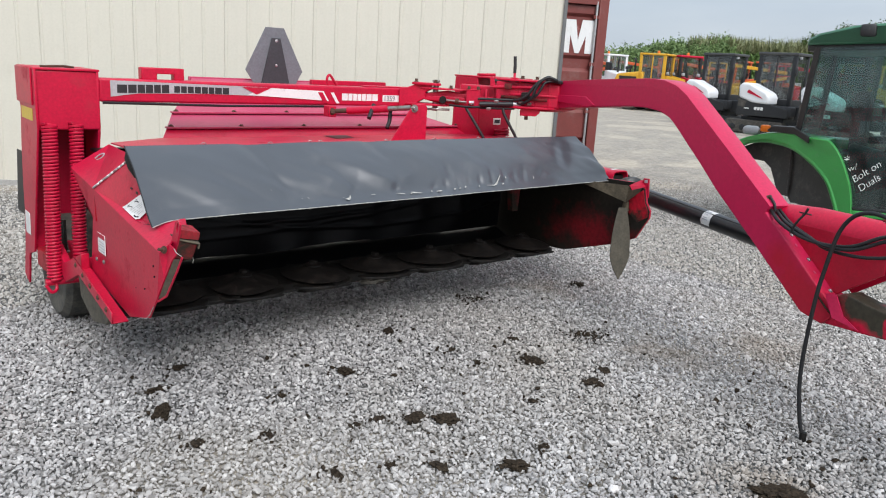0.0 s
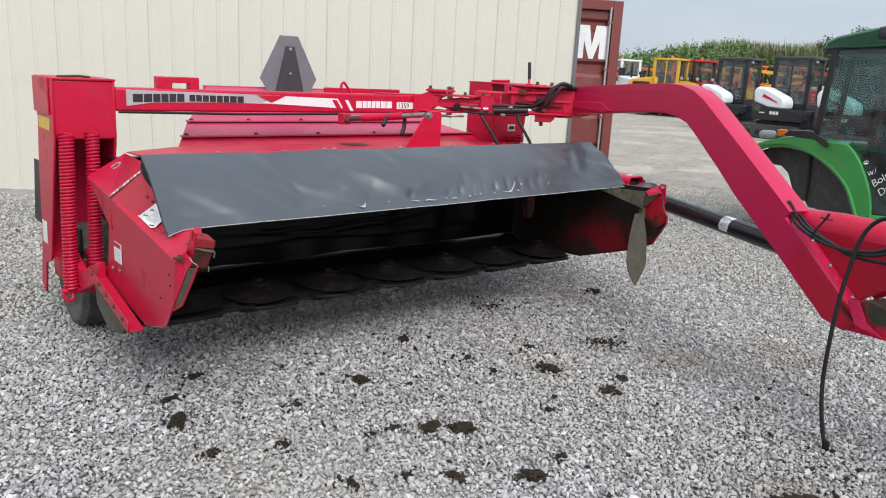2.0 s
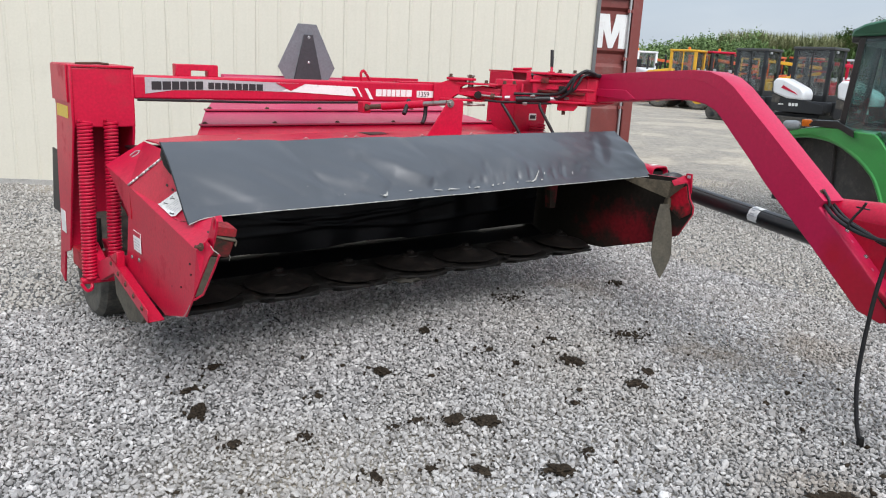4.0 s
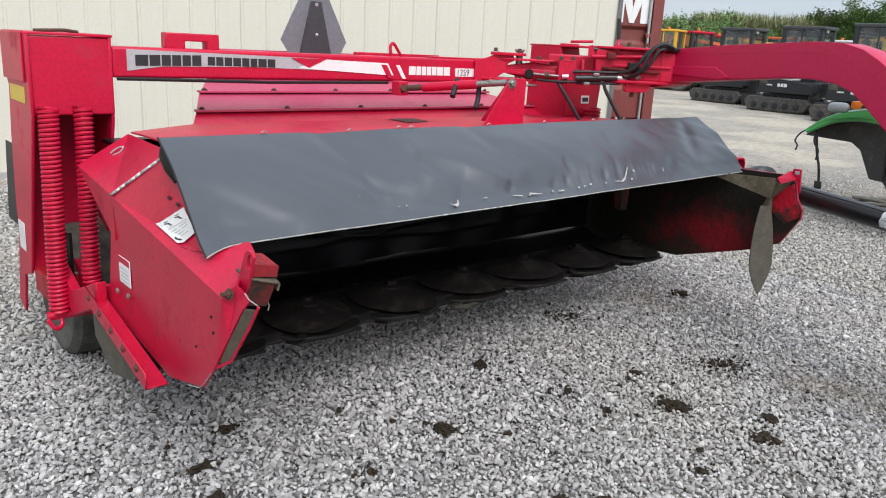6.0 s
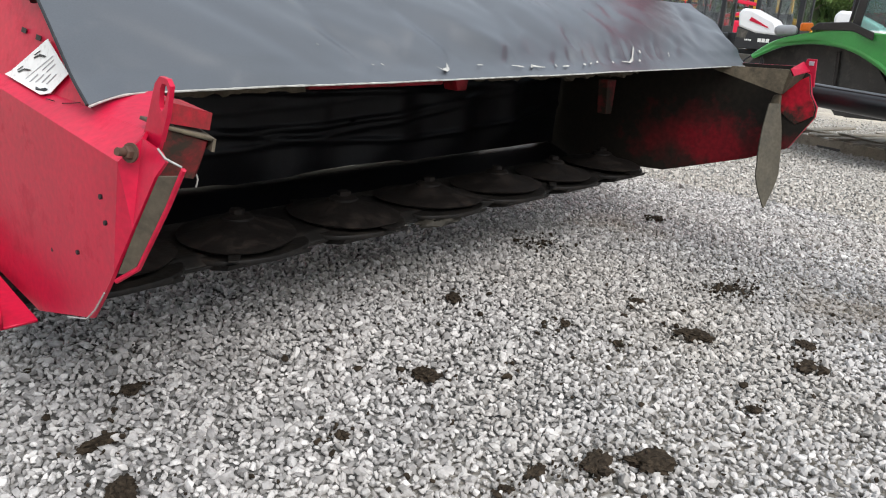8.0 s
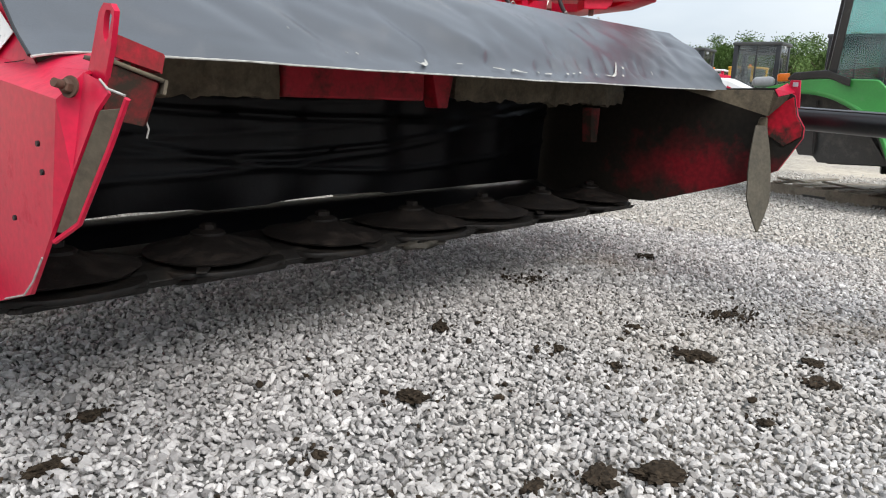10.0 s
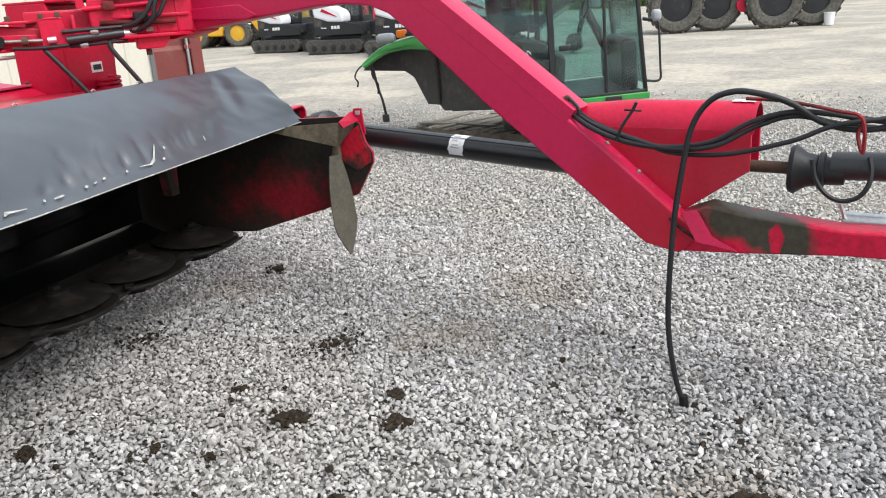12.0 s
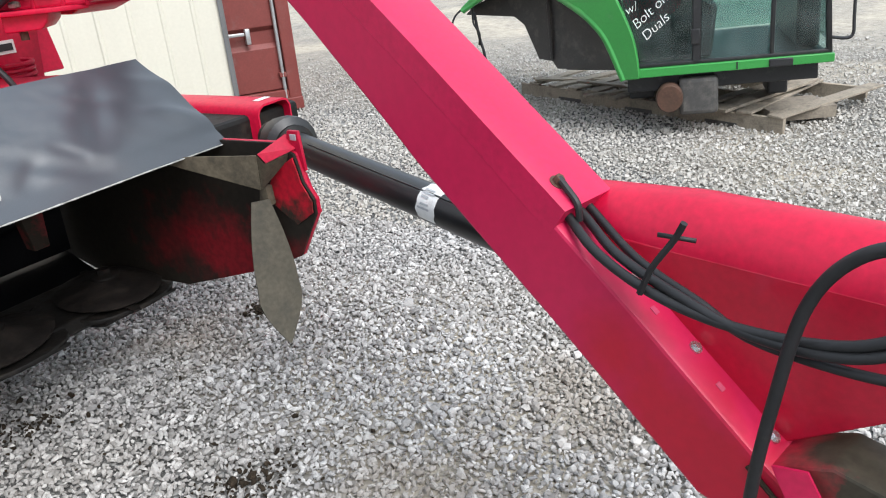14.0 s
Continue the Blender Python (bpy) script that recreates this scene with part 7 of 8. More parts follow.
def loader(m, label, paint, cab_mat):
    e = thing("wheel_loader", label, "loader", m, "machines parked across the yard")
    for x in (-1.05, 0.95):
        for y in (-0.8, 0.8):
            big_wheel(e, x, y, 0.6, 0.42, rim=paint)
    part("engine_body", prism([(-2.0, 0.6), (-2.05, 1.35), (-1.9, 1.72), (-0.75, 1.88), (-0.5, 1.88), (-0.5, 0.5)], "y", -0.66, 0.66, 0.08, 2), paint, e)
    part("rear_fender", prism([(-1.75, 0.95), (-1.7, 1.22), (-1.4, 1.34), (-0.7, 1.34), (-0.4, 1.16), (-0.4, 1.0), (-0.7, 1.2), (-1.45, 1.22)], "y", -1.02, 1.02, 0.02, 1), paint, e)
    part("front_frame", box((-0.3, -0.45, 0.45), (1.5, 0.45, 1.05), 0.05), machine_dark, e)
    part("cab_step", box((-0.5, -0.95, 0.5), (0.3, -0.62, 1.28), 0.05, 1), paint, e)
    machine_cab(e, (-0.78, -0.66, 1.30), (0.55, 0.66, 2.78), paint if cab_mat is None else cab_mat, far_glass, paint, t=0.14)
    part("cab_interior", box((-0.62, -0.5, 1.4), (-0.2, 0.5, 2.0), 0.06, 1), seat_black, e)
    part("exhaust_stack", tube([(-1.35, 0.3, 1.7), (-1.35, 0.3, 2.45), (-1.42, 0.3, 2.52)], 0.05, 8), machine_dark, e)
    part("air_cleaner", lathe_flat([(0, 0.05), (0.25, 0.05), (0.26, 0.11), (0.42, 0.11), (0.44, 0.04)], (-1.35, -0.3, 1.72), (0, 0, 1), 10), machine_dark, e)
    part("beacon", lathe_flat([(0, 0.07), (0.12, 0.065), (0.15, 0.03)], (-0.2, 0.3, 2.78), (0, 0, 1), 10), orange, e)
    for y in (-0.5, 0.4):
        part("lift_arm", prism([(0.3, 1.62), (0.6, 1.75), (1.5, 1.55), (2.1, 0.7), (2.2, 0.35), (2.0, 0.35), (1.35, 1.25), (0.4, 1.35)], "y", y, y + 0.12, 0.02), paint, e)
        part("tilt_cylinder", tube([(0.5, y + 0.06, 1.0), (1.5, y + 0.06, 0.95)], 0.05, 8), bright_steel, e)
        part("head_lamp", box((0.60, y - 0.06, 1.78), (0.68, y + 0.12, 1.92), 0.02, 1), grey_lens, e)
    part("loader_bucket", prism([(2.1, 0.75), (2.15, 0.15), (2.9, 0.03), (2.25, 0.22), (2.2, 0.75)], "y", -1.0, 1.0, 0.01), machine_dark, e)
    part("grille", box((-2.065, -0.45, 0.75), (-2.03, 0.45, 1.3), 0.005), machine_dark, e)
    part("side_decal", box((-1.75, -0.678, 1.42), (-0.85, -0.662, 1.62), 0.003), machine_dark, e)
    return e


def boom_lift(m, label, paint):
    e = thing("boom_lift", label, "boom lift", m, "machines parked across the yard")
    for x in (-0.85, 0.85):
        for y in (-0.7, 0.7):
            big_wheel(e, x, y, 0.42, 0.3, rim=machine_white)
    part("chassis", box((-1.2, -0.55, 0.4), (1.2, 0.55, 0.75), 0.05), paint, e)
    part("turret", box((-1.3, -0.6, 0.78), (0.5, 0.6, 1.45), 0.08, 2), paint, e)
    part("counterweight", box((-1.5, -0.5, 0.8), (-1.28, 0.5, 1.35), 0.05), machine_dark, e)
    part("lower_arm", prism([(-0.9, 1.4), (-0.8, 1.55), (1.7, 2.05), (1.75, 1.9)], "y", -0.12, 0.12, 0.02), paint, e)
    part("upper_arm", prism([(1.7, 2.1), (1.75, 2.25), (-0.9, 2.5), (-0.95, 2.36)], "y", -0.1, 0.1, 0.02), paint, e)
    part("arm_knuckle", box((1.62, -0.14, 1.86), (1.86, 0.14, 2.28), 0.03), machine_dark, e)
    part("basket_floor", box((-1.9, -0.5, 1.5), (-1.1, 0.5, 1.55), 0.01), machine_dark, e)
    for x in (-1.9, -1.12):
        for y in (-0.5, 0.46):
            part("basket_post", box((x, y, 1.55), (x + 0.04, y + 0.04, 2.5), 0.008, 1), paint, e)
    for z in (2.0, 2.46):
        part("basket_rail", box((-1.9, -0.5, z), (-1.08, -0.46, z + 0.04), 0.008, 1), paint, e)
        part("basket_rail", box((-1.9, 0.46, z), (-1.08, 0.5, z + 0.04), 0.008, 1), paint, e)
    return e


def bearing(az, r):
    """A place in the yard at compass angle az and distance r from where the row is first seen."""
    return -1.06 + r * math.cos(radians(az)), -3.1 + r * math.sin(radians(az))


for x, y, turn, text in ((25.6, 12.6, -93, "charcoal compact excavator with white hood, parked in a row"), (23.65, 9.3, -90, "charcoal compact excavator with white hood and red flash, parked on gravel"), (21.7, 6.3, -88, "white and charcoal compact excavator with tall glazed cab"), (19.8, 3.3, -86, "charcoal compact excavator with white hood, parked behind the cab")):
    excavator(pose(x, y, 0, 0, 0, turn) @ Matrix.Scale(0.985, 4), text)
for az, r, turn, kind, text, paint, cabs in (
        (35.0, 40, -75, loader, "yellow wheel loader with boxy glazed cab", machine_yellow, machine_yellow),
        (38.4, 46, 70, loader, "grey loader with pale cab at the end of the row", machine_white, machine_white),
        (33.3, 41, -110, loader, "dark red loader with black cab", red, machine_dark),
        (32.4, 44, -30, boom_lift, "orange boom lift folded down in the second row", machine_orange, None),
        (36.8, 48, -50, boom_lift, "red-orange boom lift in the second row", machine_orange, None),
        (34.3, 50, -150, loader, "orange loader in the second row", machine_orange, machine_orange),
        (28.9, 40, -60, boom_lift, "yellow boom lift between the excavators", machine_yellow, None),
        (29.9, 46, -100, loader, "orange loader behind the excavators", machine_orange, machine_orange),
        (31.5, 46, -70, loader, "red loader behind the excavators", red, machine_dark),
        (27.4, 45, -80, loader, "orange loader seen between the cabs", machine_orange, machine_dark),
        (25.0, 40, -40, boom_lift, "red boom lift in the second row", red, None),
        (24.0, 46, -80, loader, "white and red loader in the second row", machine_white, red),
        (22.0, 42, -100, loader, "yellow loader in the second row", machine_yellow, None),
        (40.0, 44, -100, boom_lift, "orange boom lift at the far end of the yard", machine_orange, None)):
    x, y = bearing(az, r)
    if kind is loader:
        loader(pose(x, y, 0, 0, 0, turn), text, paint, cabs)
    else:
        boom_lift(pose(x, y, 0, 0, 0, turn), text, paint)

# big articulated machine with double tyres
big = thing("articulated_tractor", "large tractor with four black cleated tyres", "tractor", pose(27.6, -2.2, 0, 0, 0, -80))
for x in (-1.65, -0.4, 1.35, 2.6):
    big_wheel(big, x, -0.9 + (0.35 if x in (-0.4, 2.6) else 0), 0.85, 0.6, rim=machine_dark)
part("frame", box((-2.4, -0.4, 0.8), (3.3, 0.9, 1.3), 0.05), machine_dark, big)
part("engine_hood", box((-2.6, -0.3, 1.3), (0.2, 0.8, 2.2), 0.1, 3), green, big)
part("red_hub", lathe_flat([(0, 0.22), (0.2, 0.22)], (0.45, -0.95, 0.75), (0, 1, 0), 16), red, big, "red hub guard")
for x in (0.4, 2.0):
    part("fender_plate", box((x - 0.5, -0.8, 1.72), (x + 0.5, 0.6, 1.8), 0.03), machine_dark, big)
machine_cab(big, (0.4, -0.4, 1.3), (1.9, 0.9, 3.2), green)
pail = thing("white_pail", "white plastic pail standing on gravel", "pail", pose(27.2, -5.35, 0))
part("pail_body", lathe_flat([(0, 0.14), (0.36, 0.165), (0.37, 0.175), (0.385, 0.175)], (0, 0, 0), (0, 0, 1), 20), white_paint, pail)
part("pail_handle", tube(smooth_line([(-0.17, 0, 0.34), (0, -0.16, 0.2), (0.17, 0, 0.34)], 5), 0.006, 6), galv, pail)

# ---- green bank, standing crop and trees along the edge of the yard ----
def leaf_material(name, base, tip):
    m = bpy.data.materials.new(name)
    m.use_nodes = True
    nodes, links = m.node_tree.nodes, m.node_tree.links
    bs = nodes["Principled BSDF"]
    geo = nodes.new("ShaderNodeNewGeometry")
    co = nodes.new("ShaderNodeTexCoord")
    no = nodes.new("ShaderNodeTexNoise")
    no.inputs["Scale"].default_value = 0.25
    links.new(co.outputs["Object"], no.inputs["Vector"])
    add = nodes.new("ShaderNodeMath")
    add.operation = "MULTIPLY_ADD"
    add.inputs[1].default_value = 0.55
    links.new(geo.outputs["Random Per Island"], add.inputs[0])
    links.new(no.outputs["Fac"], add.inputs[2])
    ramp = nodes.new("ShaderNodeValToRGB")
    ramp.color_ramp.elements[0].color, ramp.color_ramp.elements[1].color = (*base, 1), (*tip, 1)
    ramp.color_ramp.elements[0].position, ramp.color_ramp.elements[1].position = 0.3, 1.0
    links.new(add.outputs[0], ramp.inputs["Fac"])
    links.new(ramp.outputs["Color"], bs.inputs["Base Color"])
    bs.inputs["Roughness"].default_value = 0.7
    return m


crop_leaf = leaf_material("corn_leaf", (0.075, 0.115, 0.04), (0.26, 0.26, 0.13))
shrub_leaf = leaf_material("shrub_leaf", (0.05, 0.105, 0.03), (0.17, 0.25, 0.085))
bush_leaf = leaf_material("hedge_leaf", (0.035, 0.08, 0.02), (0.12, 0.2, 0.05))
bark = mat("grey_brown_bark", (0.10, 0.08, 0.06), 0.9, var=0.3, scale=8, bump=0.4)
bank_soil = mat("grassy_bank", (0.06, 0.085, 0.03), 0.9, dirt=(0.12, 0.1, 0.06), dirt_amount=0.4, var=0.35, scale=0.8, fine=9, bump=0.4, dist=0.1)


def bank_line(a):
    """The foot of the bank at azimuth a (radians), round the middle of the yard."""
    r = 62 + 8 * math.sin(a * 3.0) + 6 * math.sin(a * 7.1 + 1.0)
    return Vector((r * math.cos(a), r * math.sin(a), 0))


def bank_top(a):
    d = math.degrees(a)
    return 2.35 + 1.6 * max(0.0, min(1.0, (37 - d) / 8.0)) + 0.25 * math.sin(a * 11.0) + 0.15 * math.sin(a * 37.0)


rows = []
for k in range(121):
    a = radians(-40 + 110 * k / 120)
    p = bank_line(a)
    d = p.normalized()
    rows.append([p + d * r + Vector((0, 0, h)) for r, h in ((0, -0.1), (2.5, 0.45 * bank_top(a)), (6, 0.9 * bank_top(a)), (12, bank_top(a)), (40, bank_top(a) + 0.6))])
bm = bmesh.new()
vs = [[bm.verts.new(p + Vector((0, 0, 0.25 * noise.noise(p * 0.4)))) for p in r] for r in rows]
for r0, r1 in zip(vs, vs[1:]):
    for k in range(4):
        bm.faces.new((r0[k], r0[k + 1], r1[k + 1], r1[k]))
bank = tagged(part("ground_bank", bm, bank_soil, angle=180), "low grassy bank behind the yard", "bank", kind="structure")


def blades(name, spots, height, width, material, label, category, per=5):
    """Upright plants of a few bent leaves each, joined as one field."""
    vs, fs = [], []
    rnd = random.Random(11)
    for p in spots:
        h = height * rnd.uniform(0.75, 1.2)
        for _ in range(per):
            a = rnd.uniform(0, 2 * math.pi)
            lean = rnd.uniform(0.1, 0.4) * h
            w = width * rnd.uniform(0.7, 1.4)
            z0 = rnd.uniform(0.0, 0.55) * h
            dx, dy = math.cos(a), math.sin(a)
            b = len(vs)
            for t, ww in ((0.0, 0.6), (0.5, 1.0), (1.0, 0.08)):
                q = Vector((p.x + dx * lean * t * t, p.y + dy * lean * t * t, p.z + z0 + (h - z0) * (t - 0.25 * t * t * (rnd.random() > 0.5))))
                s = Vector((-dy, dx, 0)) * w * ww * 0.5
                vs += [q - s, q + s]
            fs += [(b, b + 1, b + 3, b + 2), (b + 2, b + 3, b + 5, b + 4)]
    me = bpy.data.meshes.new(name)
    me.from_pydata([tuple(v) for v in vs], [], fs)
    me.materials.append(material)
    ob = new(name, me)
    return tagged(ob, label, category, kind="stuff")


rnd = random.Random(5)
spots = []
for _ in range(11500):
    a = radians(rnd.uniform(-35, 31.5))
    p = bank_line(a)
    r = 6 + 16 * rnd.random() ** 1.5
    spots.append(p + p.normalized() * r + Vector((0, 0, bank_top(a) * (0.9 if r < 9 else 1.0) - 0.1)))
blades("corn_field", spots, 2.0, 0.085, crop_leaf, "tall green and straw-coloured standing corn", "crop", 5)
spots = []
for _ in range(7000):
    a = radians(rnd.uniform(-38, 66))
    p = bank_line(a)
    r = rnd.uniform(-0.5, 7)
    spots.append(p + p.normalized() * r + Vector((0, 0, bank_top(a) * min(0.9, max(0, r) * 0.17) - 0.05)))
blades("bank_grass", spots, 1.0, 0.22, bush_leaf, "rough green grass and weeds on the bank", "grass", 5)



def mounds(name, places, material, label, category):
    """Rounded bushes of many small leaves, thinner at their edges, joined as one hedge."""
    rs = np.random.RandomState(17)
    vs = []
    for p, w, h in places:
        n = int(420 * w)
        d = rs.normal(0, 1, (n, 3))
        d /= np.linalg.norm(d, axis=1)[:, None]
        d[:, 2] = np.abs(d[:, 2])
        lump = 0.8 + 0.3 * np.sin(d[:, 0] * 5 + p.x) * np.cos(d[:, 1] * 6 + p.y) + rs.normal(0, 0.09, n)
        c = np.array(p) + d * np.array([w, w, h]) * lump[:, None] * rs.uniform(0.72, 1.0, n)[:, None]
        u = rs.normal(0, 1, (n, 3)) * 0.085
        v = np.cross(u, rs.normal(0, 1, (n, 3)))
        v *= 0.06 / np.linalg.norm(v, axis=1)[:, None]
        vs.append(np.stack([c - u, c + v, c + u, c - v], 1).reshape(-1, 3))
    vs = np.concatenate(vs)
    me = bpy.data.meshes.new(name)
    me.from_pydata(vs.tolist(), [], np.arange(len(vs)).reshape(-1, 4).tolist())
    me.materials.append(material)
    return tagged(new(name, me), label, category, kind="stuff")


spots = []
for _ in range(300):
    a = radians(rnd.uniform(28.5, 52))
    p = bank_line(a)
    r = rnd.uniform(1.5, 11)
    spots.append((p + p.normalized() * r + Vector((0, 0, bank_top(a) * min(0.95, r * 0.16) - 0.2)), rnd.uniform(0.8, 1.7), rnd.uniform(0.8, 1.2) + (1.15 if r > 4 else 0.3) * min(1.0, max(0.25, (46 - math.degrees(a)) / 8))))
mounds("bank_shrubs", spots, shrub_leaf, "dense green shrubs along the bank", "shrubs")


def tree(m, h, spread, label):
    t = thing("tree", label, "tree", m, "trees on the bank")
    rnd = random.Random(int(h * 100))
    trunk = tube([(0, 0, 0), (0.05, 0.02, h * 0.3), (0.0, 0.1, h * 0.62)], 0.2, 9, None, [0.2, 0.15, 0.07])
    limbs = []
    for k in range(9):
        a = rnd.uniform(0, 6.28)
        z0 = h * rnd.uniform(0.22, 0.55)
        tip = Vector((math.cos(a) * spread * rnd.uniform(0.5, 0.9), math.sin(a) * spread * rnd.uniform(0.5, 0.9), z0 + h * rnd.uniform(0.18, 0.42)))
        limbs.append(tip)
        trunk = tube([(0, 0.05, z0), tip * 0.5 + Vector((0, 0, z0 * 0.55)), tip], 0.05, 6, trunk, [0.07, 0.045, 0.015])
    limbs += [Vector((0, 0, h * 0.85)), Vector((0.3, 0.2, h * 0.7))]
    part("trunk", trunk, bark, t)
    vs, fs = [], []
    for tip in limbs:
        for _ in range(10):
            c = tip + Vector((rnd.gauss(0, 1), rnd.gauss(0, 1), rnd.gauss(0, 0.7))) * spread * 0.22
            for _ in range(90):
                q = c + Vector((rnd.gauss(0, 1), rnd.gauss(0, 1), rnd.gauss(0, 0.8))) * spread * 0.1
                u = Vector((rnd.gauss(0, 1), rnd.gauss(0, 1), rnd.gauss(0, 1))).normalized() * 0.10
                v = u.orthogonal().normalized() * 0.055
                b = len(vs)
                vs += [q - u, q + v, q + u, q - v]
                fs.append((b, b + 1, b + 2, b + 3))
    me = bpy.data.meshes.new("crown")
    me.from_pydata([tuple(v) for v in vs], [], fs)
    me.materials.append(bush_leaf)
    c = new("crown", me)
    c.parent = t
    return t


for az, dist, h, sp in ((21.6, 72, 5.6, 2.6), (19.6, 70, 6.4, 3.2), (17.2, 72, 6.6, 3.4), (14.5, 70, 5.8, 3.2), (11.0, 72, 6.2, 3.4), (7.0, 74, 5.8, 3.2)):
    a = radians(az)
    tree(pose(dist * math.cos(a), dist * math.sin(a), 0.3, 0, 0, az * 7), h, sp, "leafy green tree on the edge of the yard")

# ---- soil clods dropped in front of the mower ----
def clod(x, y, size, seed, flat=0.37):
    rnd = random.Random(seed)
    b = bmesh.new()
    bmesh.ops.create_icosphere(b, subdivisions=4, radius=1.0)
    sx, sy = size * rnd.uniform(0.95, 1.5), size * rnd.uniform(0.55, 0.9)
    off = Vector((seed * 3.7, seed * 1.3, 0))
    for v in b.verts:
        d = v.co.normalized()
        r = 0.74 + 0.42 * noise.noise(d * 1.5 + off) + 0.26 * noise.noise(d * 3.8 + off) + 0.20 * abs(noise.noise(d * 8.0 + off)) + 0.15 * noise.noise(d * 17.0 + off)
        v.co = Vector((d.x * sx * r, d.y * sy * r, max(-0.006, d.z * size * flat * r + size * flat * 0.3)))
    o = tagged(part("soil_clod", b, mud, angle=20), "dark crumbly soil clod lying on the gravel", "soil clod", "soil clods on the gravel")
    o.matrix_basis = pose(x, y, 0.008, 0, 0, rnd.uniform(0, 360))
    return o


CLODS = ((1.0, 0.066, 0.062), (0.985, -0.565, 0.055), (1.09, -0.665, 0.085), (1.07, -1.147, 0.075), (1.98, -0.365, 0.075), (2.05, -0.747, 0.055), (0.046, 0.112, 0.08), (3.48, 0.56, 0.05), (1.556, 0.45, 0.06), (1.703, 0.015, 0.035), (2.143, -0.043, 0.04), (2.237, -0.684, 0.05), (0.581, -0.028, 0.03), (0.289, 0.56, 0.045), (0.417, -0.789, 0.04), (0.638, -0.848, 0.03), (1.292, -1.094, 0.025), (0.72, -0.468, 0.025), (0.838, -0.478, 0.03), (0.80, -0.97, 0.045), (0.064, -0.256, 0.045), (0.10, 0.352, 0.05), (1.82, -1.91, 0.1), (1.70, -0.21, 0.03), (1.60, -0.735, 0.03), (0.35, -0.35, 0.03))
for k, (x, y, s) in enumerate(CLODS):
    clod(x, y, 0.84 * s, k + 1)


# ---- loose stones ----
STAINS = ((2.79, -0.72, 0.27), (3.4, -1.0, 0.3), (3.14, 0.67, 0.2), (1.85, -1.9, 0.22))


def stone_material(name="loose_limestone_stones", dust=0.0):
    m = bpy.data.materials.new(name)
    m.use_nodes = True
    nodes, links = m.node_tree.nodes, m.node_tree.links
    bs = nodes["Principled BSDF"]
    geo = nodes.new("ShaderNodeNewGeometry")
    co = nodes.new("ShaderNodeTexCoord")
    ramp = nodes.new("ShaderNodeValToRGB")
    el = ramp.color_ramp.elements
    el[0].color, el[1].color = (0.205, 0.198, 0.192, 1), (0.545, 0.527, 0.51, 1)
    e = el.new(0.45)
    e.color = (0.352, 0.339, 0.329, 1)
    e = el.new(0.8)
    e.color = (0.446, 0.431, 0.417, 1)
    links.new(geo.outputs["Random Per Island"], ramp.inputs["Fac"])
    grain = nodes.new("ShaderNodeTexNoise")
    grain.inputs["Scale"].default_value, grain.inputs["Detail"].default_value = 160.0, 3.0
    patch = nodes.new("ShaderNodeTexNoise")
    patch.inputs["Scale"].default_value, patch.inputs["Detail"].default_value = 4.0, 6.0
    links.new(co.outputs["Object"], patch.inputs["Vector"])
    wide = nodes.new("ShaderNodeTexNoise")
    wide.inputs["Scale"].default_value, wide.inputs["Detail"].default_value = 0.7, 6.0
    links.new(co.outputs["Object"], grain.inputs["Vector"])
    links.new(co.outputs["Object"], wide.inputs["Vector"])
    r = nodes.new("ShaderNodeMapRange")
    r.inputs["To Min"].default_value, r.inputs["To Max"].default_value = 0.82, 1.16
    links.new(grain.outputs["Fac"], r.inputs["Value"])
    sc = nodes.new("ShaderNodeVectorMath")
    sc.operation = "SCALE"
    links.new(ramp.outputs["Color"], sc.inputs[0])
    links.new(r.outputs["Result"], sc.inputs["Scale"])
    mottle = nodes.new("ShaderNodeTexNoise")
    mottle.inputs["Scale"].default_value, mottle.inputs["Detail"].default_value, mottle.inputs["Roughness"].default_value = 17.0, 4.0, 0.7
    links.new(co.outputs["Object"], mottle.inputs["Vector"])
    tone = nodes.new("ShaderNodeMapRange")
    tone.inputs["From Min"].default_value, tone.inputs["From Max"].default_value = 0.3, 0.7
    tone.inputs["To Min"].default_value, tone.inputs["To Max"].default_value = 0.72, 1.28
    links.new(mottle.outputs["Fac"], tone.inputs["Value"])
    toned = nodes.new("ShaderNodeVectorMath")
    toned.operation = "SCALE"
    links.new(sc.outputs["Vector"], toned.inputs[0])
    links.new(tone.outputs["Result"], toned.inputs["Scale"])
    d = nodes.new("ShaderNodeMapRange")
    d.inputs["From Min"].default_value, d.inputs["From Max"].default_value, d.inputs["To Max"].default_value = 0.45, 0.70, 0.32
    links.new(wide.outputs["Fac"], d.inputs["Value"])
    mx = nodes.new("ShaderNodeMix")
    mx.data_type = "RGBA"
    links.new(d.outputs["Result"], mx.inputs["Factor"])
    links.new(toned.outputs["Vector"], mx.inputs["A"])
    mx.inputs["B"].default_value = (0.33, 0.29, 0.23, 1)
    last = mx.outputs["Result"]
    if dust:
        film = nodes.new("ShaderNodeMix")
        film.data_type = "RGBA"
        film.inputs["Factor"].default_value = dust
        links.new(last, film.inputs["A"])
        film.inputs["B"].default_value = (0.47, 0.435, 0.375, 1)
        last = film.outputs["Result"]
    # brown soil stains trodden into the gravel
    for x, y, r in STAINS:
        at = nodes.new("ShaderNodeVectorMath")
        at.operation = "DISTANCE"
        at.inputs[1].default_value = (x, y, 0)
        links.new(co.outputs["Object"], at.inputs[0])
        edge = nodes.new("ShaderNodeMath")
        edge.operation = "MULTIPLY_ADD"
        edge.inputs[1].default_value = -0.75
        links.new(patch.outputs["Fac"], edge.inputs[0])
        links.new(at.outputs["Value"], edge.inputs[2])
